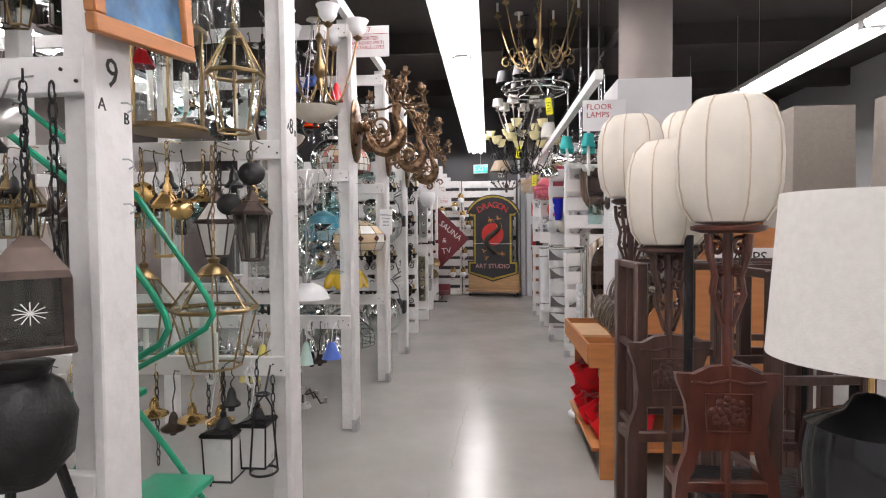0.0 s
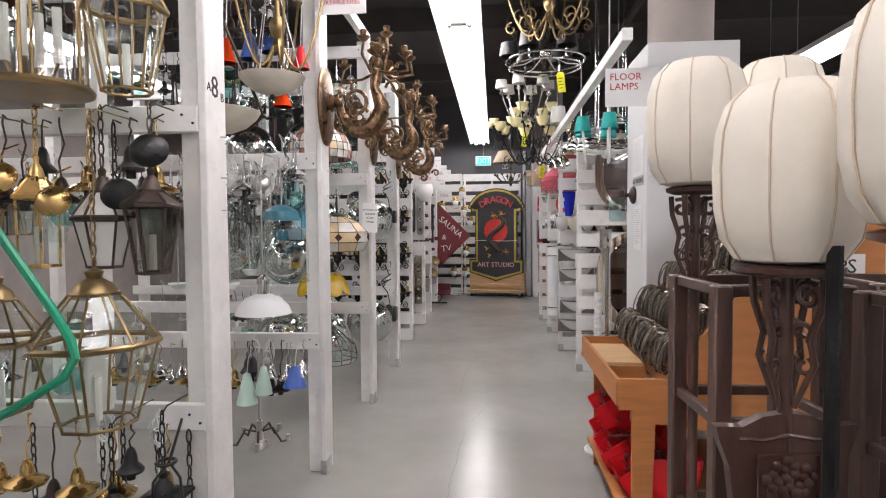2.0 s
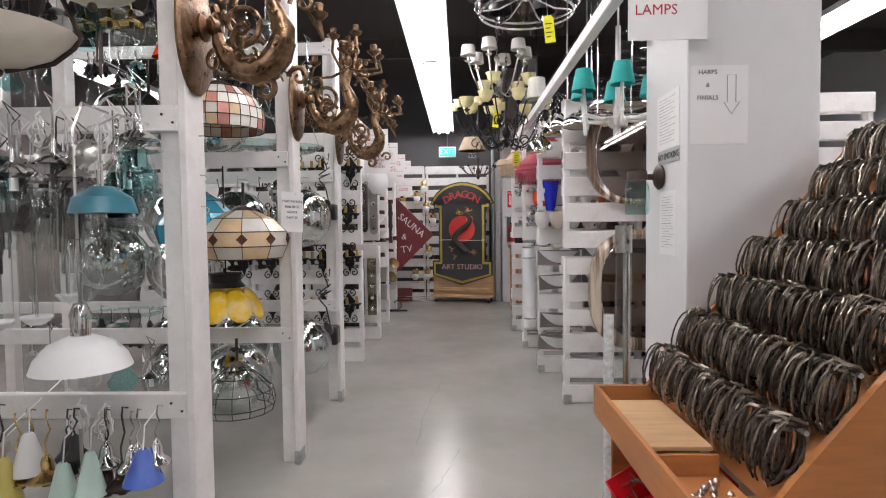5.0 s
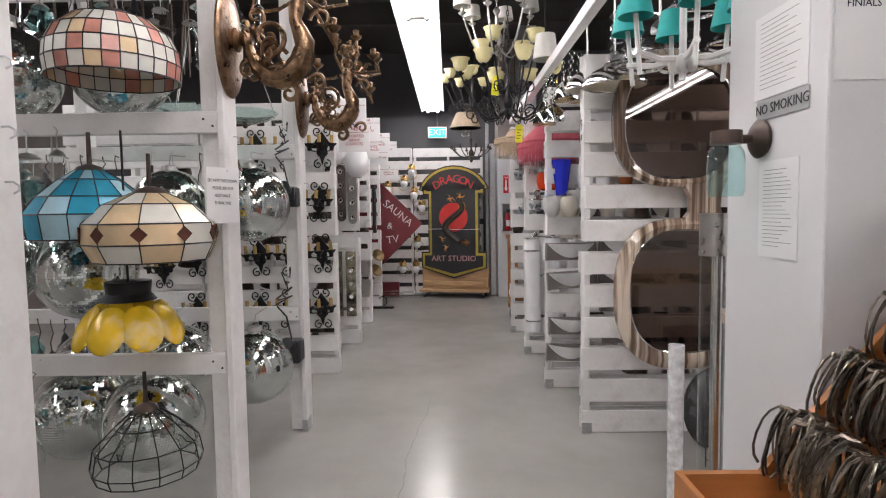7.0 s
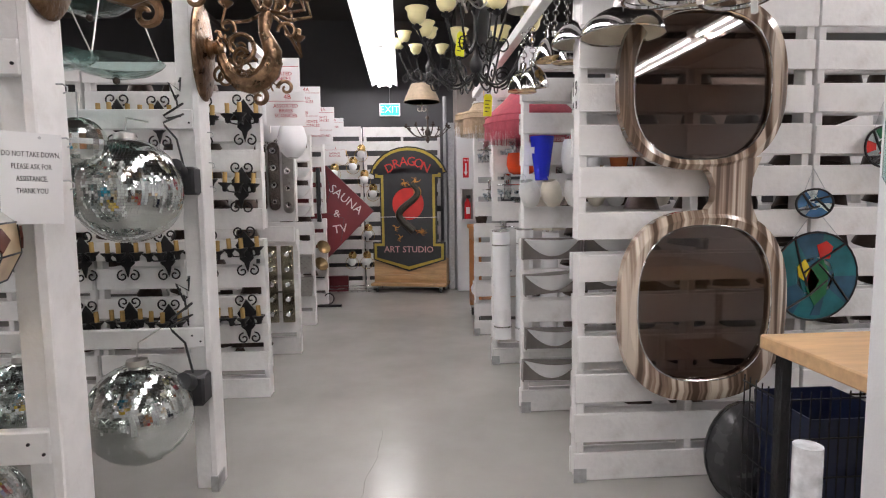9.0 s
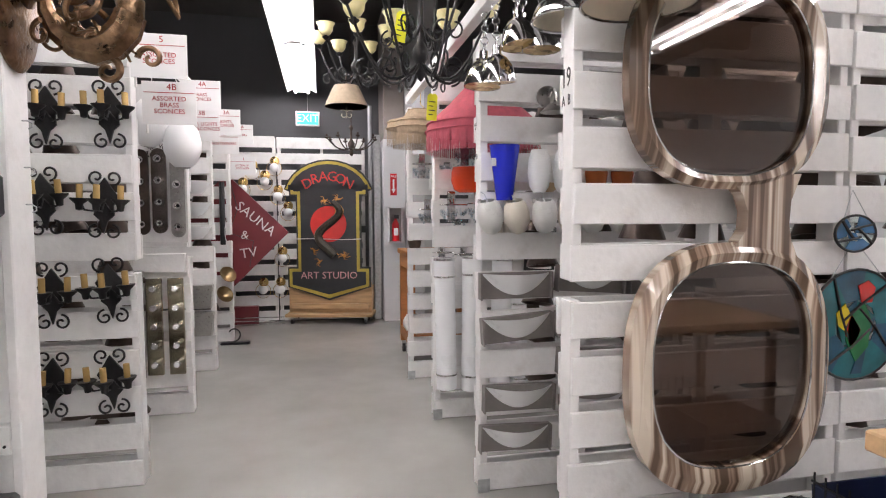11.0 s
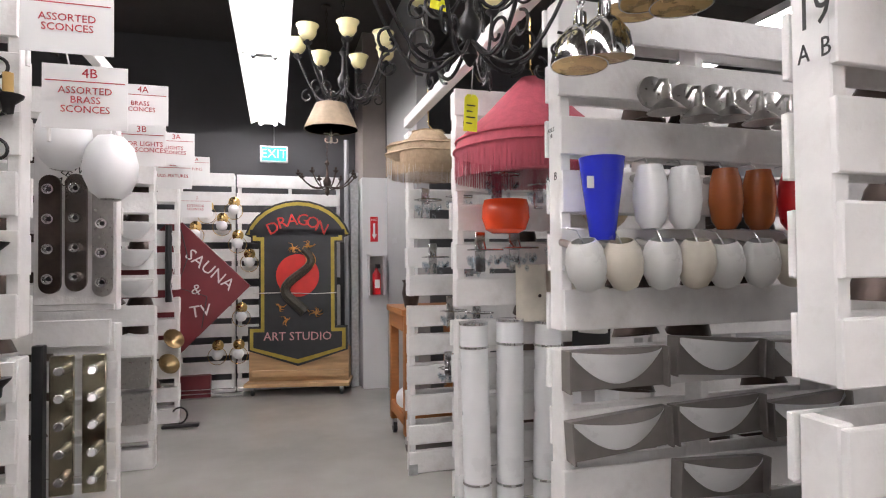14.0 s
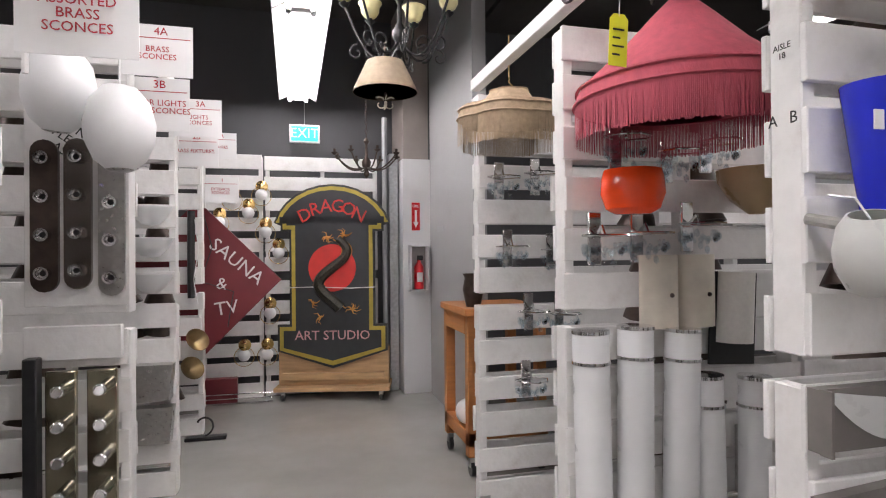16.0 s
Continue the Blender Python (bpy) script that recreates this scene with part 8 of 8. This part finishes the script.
def chandelier(m, name, label, arms, R, metal, h_arm=0.12, shade=None, shade_mat=None, tiers=1, drop=0.6, sag=0.12, scroll=True, up=True, candle=False):
    """Arms that sweep out and up from a turned stem; each carries a cup and a shade or candle. 0 is the foot of the stem."""
    t = thing(name, m, label, "chandelier", "chandeliers over the aisle")
    H = 0.34 + 0.16 * (tiers - 1)
    part("stem", lathe(B(), [(0.0, -0.05), (0.012, -0.04), (0.03, -0.01), (0.018, 0.03), (0.04, 0.07), (0.045, 0.11), (0.016, 0.16), (0.012, H * 0.8), (0.03, H * 0.9), (0.01, H), (0.0, H)], 16), metal, t)
    for tier in range(tiers):
        n = arms if tier == 0 else max(3, arms // 2)
        rr = R if tier == 0 else R * 0.62
        z0 = 0.06 + 0.2 * tier
        for k in range(n):
            a = 2 * math.pi * (k + 0.5 * tier) / n + 0.2
            ca, sa = math.cos(a), math.sin(a)
            pts_ = []
            for j in range(13):
                f = j / 12
                pts_.append((rr * f * ca, rr * f * sa, z0 - sag * math.sin(math.pi * f * 1.15) + h_arm * f ** 3))
            ar = part("arm", tube(B(), pts_, 0.0075, 6), metal, t)
            ex_, ey, ez = pts_[-1]
            if scroll:
                bm = B()
                tube(bm, spiral((rr * 0.45 * ca, rr * 0.45 * sa, z0 - sag * 0.4), 0.07, 0.012, -90, 330, 20, math.degrees(a)), 0.006, 5)
                tube(bm, spiral((rr * 0.78 * ca, rr * 0.78 * sa, z0 - sag * 0.6), 0.05, 0.01, 90, -260, 16, math.degrees(a)), 0.0055, 5)
                part("scroll", bm, metal, ar)
            part("cup", lathe(B(), [(0.0, -0.02), (0.01, -0.018), (0.03, 0.0), (0.032, 0.006), (0.012, 0.01), (0.014, 0.04), (0.0, 0.04)], 12, pose(ex_, ey, ez)), metal, ar)
            if shade:
                part("shade", lathe(B(), shade, 18, pose(ex_, ey, ez + (0.02 if up else 0.05)), thick=0.003), shade_mat, ar)
            if candle:
                part("candle_tube", cyl(B(), (ex_, ey, ez + 0.03), (ex_, ey, ez + 0.12), 0.01, 8), LINEN, ar)
    part("chain", chain(B(), H, H + drop, 0.016, 0.0032), metal, t)
    part("canopy", lathe(B(), [(0.06, H + drop), (0.05, H + drop + 0.02), (0.0, H + drop + 0.035)], 16), metal, t)
    return t


def up_to(z, H=0.34):
    return ZC - 0.04 - z - H


BOWL = [(0.018, 0.0), (0.04, 0.012), (0.058, 0.04), (0.062, 0.075), (0.078, 0.1)]
DRUM = [(0.072, 0.0), (0.06, 0.095)]
BIGDRUM = [(0.1, 0.0), (0.075, 0.19)]
chandelier(pose(0.56, 8.25, 2.26), "iron_scroll_chandelier", "black iron scroll chandelier with yellow scavo glass bowls", 8, 0.4, IRON, 0.2, BOWL, AMBERG, 2, up_to(2.26, 0.5))
chandelier(pose(0.46, 8.12, 2.74), "white_shade_chandelier", "nickel arm chandelier with small white drum shades", 6, 0.28, NICKEL, 0.16, DRUM, LINEN, 1, up_to(2.74), up=False, scroll=False)
bg = thing("white_drum_pendant", pose(0.83, 8.03, 2.64), "white linen drum pendant shade hanging over the pallets", "pendant")
part("drum_shade", lathe(B(), BIGDRUM, 28, thick=0.003), LINEN, bg)
part("rod", cyl(B(), (0, 0, 0.1), (0, 0, ZC - 2.66), 0.006, 6), IRON, bg)
part("spider", cyl(B(), (-0.08, 0, 0.14), (0.08, 0, 0.14), 0.003, 5), NICKEL, bg)
chandelier(pose(0.36, 10.45, 2.72), "iron_leaf_chandelier", "black iron leafy chandelier hanging near the end wall", 7, 0.33, IRON, 0.16, BOWL, AMBERG, 1, up_to(2.72), candle=True)
pl = thing("pleated_pendant", pose(0.27, 10.45, 2.46), "pleated cream cloth pendant shade with scroll finial", "pendant")
part("pleated_shade", lathe(B(), [(0.19, 0.0), (0.18, 0.03), (0.11, 0.18), (0.108, 0.18), (0.186, 0.0)], 60, squash=lambda a, z: 1 + 0.025 * math.sin(30 * a)), mat("cream_pleated_cloth", (0.3, 0.235, 0.165), 0.8, var=0.12, scale=30), pl)
part("stem", cyl(B(), (0, 0, -0.05), (0, 0, 0.3), 0.008, 6), DARKBR, pl)
bm = B()
for s in (0, 90, 180, 270):
    tube(bm, spiral((0.03 * math.cos(radians(s)), 0.03 * math.sin(radians(s)), -0.07), 0.045, 0.01, 60, 400, 16, s), 0.004, 5)
part("finial_scroll", bm, CREAM, pl)
cn = chandelier(pose(0.42, 12.55, 2.27), "candle_chandelier", "thin black candle-arm chandelier on a long chain", 8, 0.31, DARKBR, 0.1, None, None, 1, up_to(2.27), scroll=False, candle=False, sag=0.03)
# ring chandelier with black drum shades
rc = thing("ring_chandelier", pose(0.53, 6.3, 2.82), "chrome double-ring chandelier with black drum shades", "chandelier")
for z, rr in ((0.0, 0.3), (0.05, 0.33)):
    part("ring", ring(B(), (0, 0, z), rr, 0.009, "z", 40, 6), CHROME, rc)
for k in range(6):
    a = 2 * math.pi * k / 6
    c = (0.3 * math.cos(a), 0.3 * math.sin(a))
    ar = part("spoke", tube(B(), [(0, 0, 0.12), (c[0] * 0.6, c[1] * 0.6, 0.03), (*c, 0.02)], 0.007, 6), CHROME, rc)
    part("drum_shade", lathe(B(), [(0.085, 0.07), (0.07, 0.18)], 20, pose(*c, 0.03), thick=0.003), BLACKP, ar, "small black drum shade")
    part("candle_tube", cyl(B(), (*c, 0.02), (*c, 0.12), 0.012, 8), CHROME, ar)
part("hub", ball(B(), (0, 0, 0.12), 0.045, 14), CHROME, rc)
part("chain", chain(B(), 0.16, ZC - 2.86, 0.016, 0.0034), IRON, rc)
chandelier(pose(0.5, 5.6, 3.0), "brass_arm_chandelier", "old brass arm chandelier with ivory candle tubes", 7, 0.36, BRASS_D, 0.2, None, None, 1, up_to(3.0), candle=True, sag=0.2)
chandelier(pose(0.62, 7.1, 3.05), "dark_arm_chandelier", "dark bronze arm chandelier with black shades", 6, 0.34, DARKBR, 0.18, DRUM, BLACKP, 1, up_to(3.05), up=False)
chandelier(pose(-1.08, 4.4, 2.48), "brass_arm_chandelier", "old brass arm chandelier with white glass bowls", 5, 0.26, BRASS_D, 0.16, BOWL, FROST, 1, up_to(2.48), sag=0.2, scroll=False)
# white branch chandelier with teal shades
wc = thing("white_branch_chandelier", pose(0.93, 5.62, 2.0), "white painted branch chandelier with teal cloth shades", "chandelier")
WHITEMETAL = mat("chalky_white_metal", (0.74, 0.74, 0.72), 0.6, var=0.08, scale=20, bump=0.2)
part("stem", cyl(B(), (0, 0, -0.06), (0, 0, 0.5), 0.014, 8), WHITEMETAL, wc)
for k in range(6):
    a = 2 * math.pi * k / 6 + 0.35
    c = (0.21 * math.cos(a), 0.21 * math.sin(a))
    ar = part("branch", tube(B(), [(0, 0, 0.02), (c[0] * 0.5, c[1] * 0.5, 0.01), (*c, 0.03)], 0.012, 6), WHITEMETAL, wc)
    part("twig", tube(B(), [(c[0] * 0.9, c[1] * 0.9, -0.05), (c[0] * 0.95, c[1] * 0.95, 0.05), (*c, 0.16)], 0.009, 6), WHITEMETAL, ar)
    part("teal_shade", lathe(B(), [(0.062, 0.15), (0.04, 0.26)], 18, pose(*c, 0.0), thick=0.003), TEAL, ar, "teal cloth candle shade")
bm = B()
for k in range(6):
    a = k * 1.05
    ball(bm, (0.035 * math.cos(a), 0.035 * math.sin(a), 0.0), 0.02, 6, (1, 1, 1.6))
part("leaf_cluster", bm, WHITEMETAL, wc)
part("rod", cyl(B(), (0, 0, 0.5), (0, 0, ZC - 2.02), 0.005, 6), WHITEMETAL, wc)
# clutter of clear chandeliers along the rail
for x, y, z, s in ((0.95, 6.15, 2.12, 1), (0.98, 6.45, 2.2, 2), (1.2, 6.3, 2.15, 3), (1.1, 5.95, 2.3, 4), (1.35, 6.1, 2.2, 5)):
    t = thing("crystal_ring_pendant", pose(x, y, z), "chrome ring pendant with coiled clear glass", "pendant", "clear glass pendants")
    part("ring", ring(B(), (0, 0, 0), 0.11, 0.01, "z", 26, 6), CHROME, t)
    bm = B()
    tube(bm, [(0.08 * math.cos(0.7 * k), 0.08 * math.sin(0.7 * k), 0.01 + 0.006 * k) for k in range(44)], 0.006, 5)
    part("glass_coil", bm, CRYSTAL, t)
    part("rod", cyl(B(), (0, 0, 0), (0, 0, ZC - z - 0.3), 0.004, 5), CHROME, t)
    part("bar", cyl(B(), (-0.11, 0, 0), (0.11, 0, 0), 0.005, 5), CHROME, t)
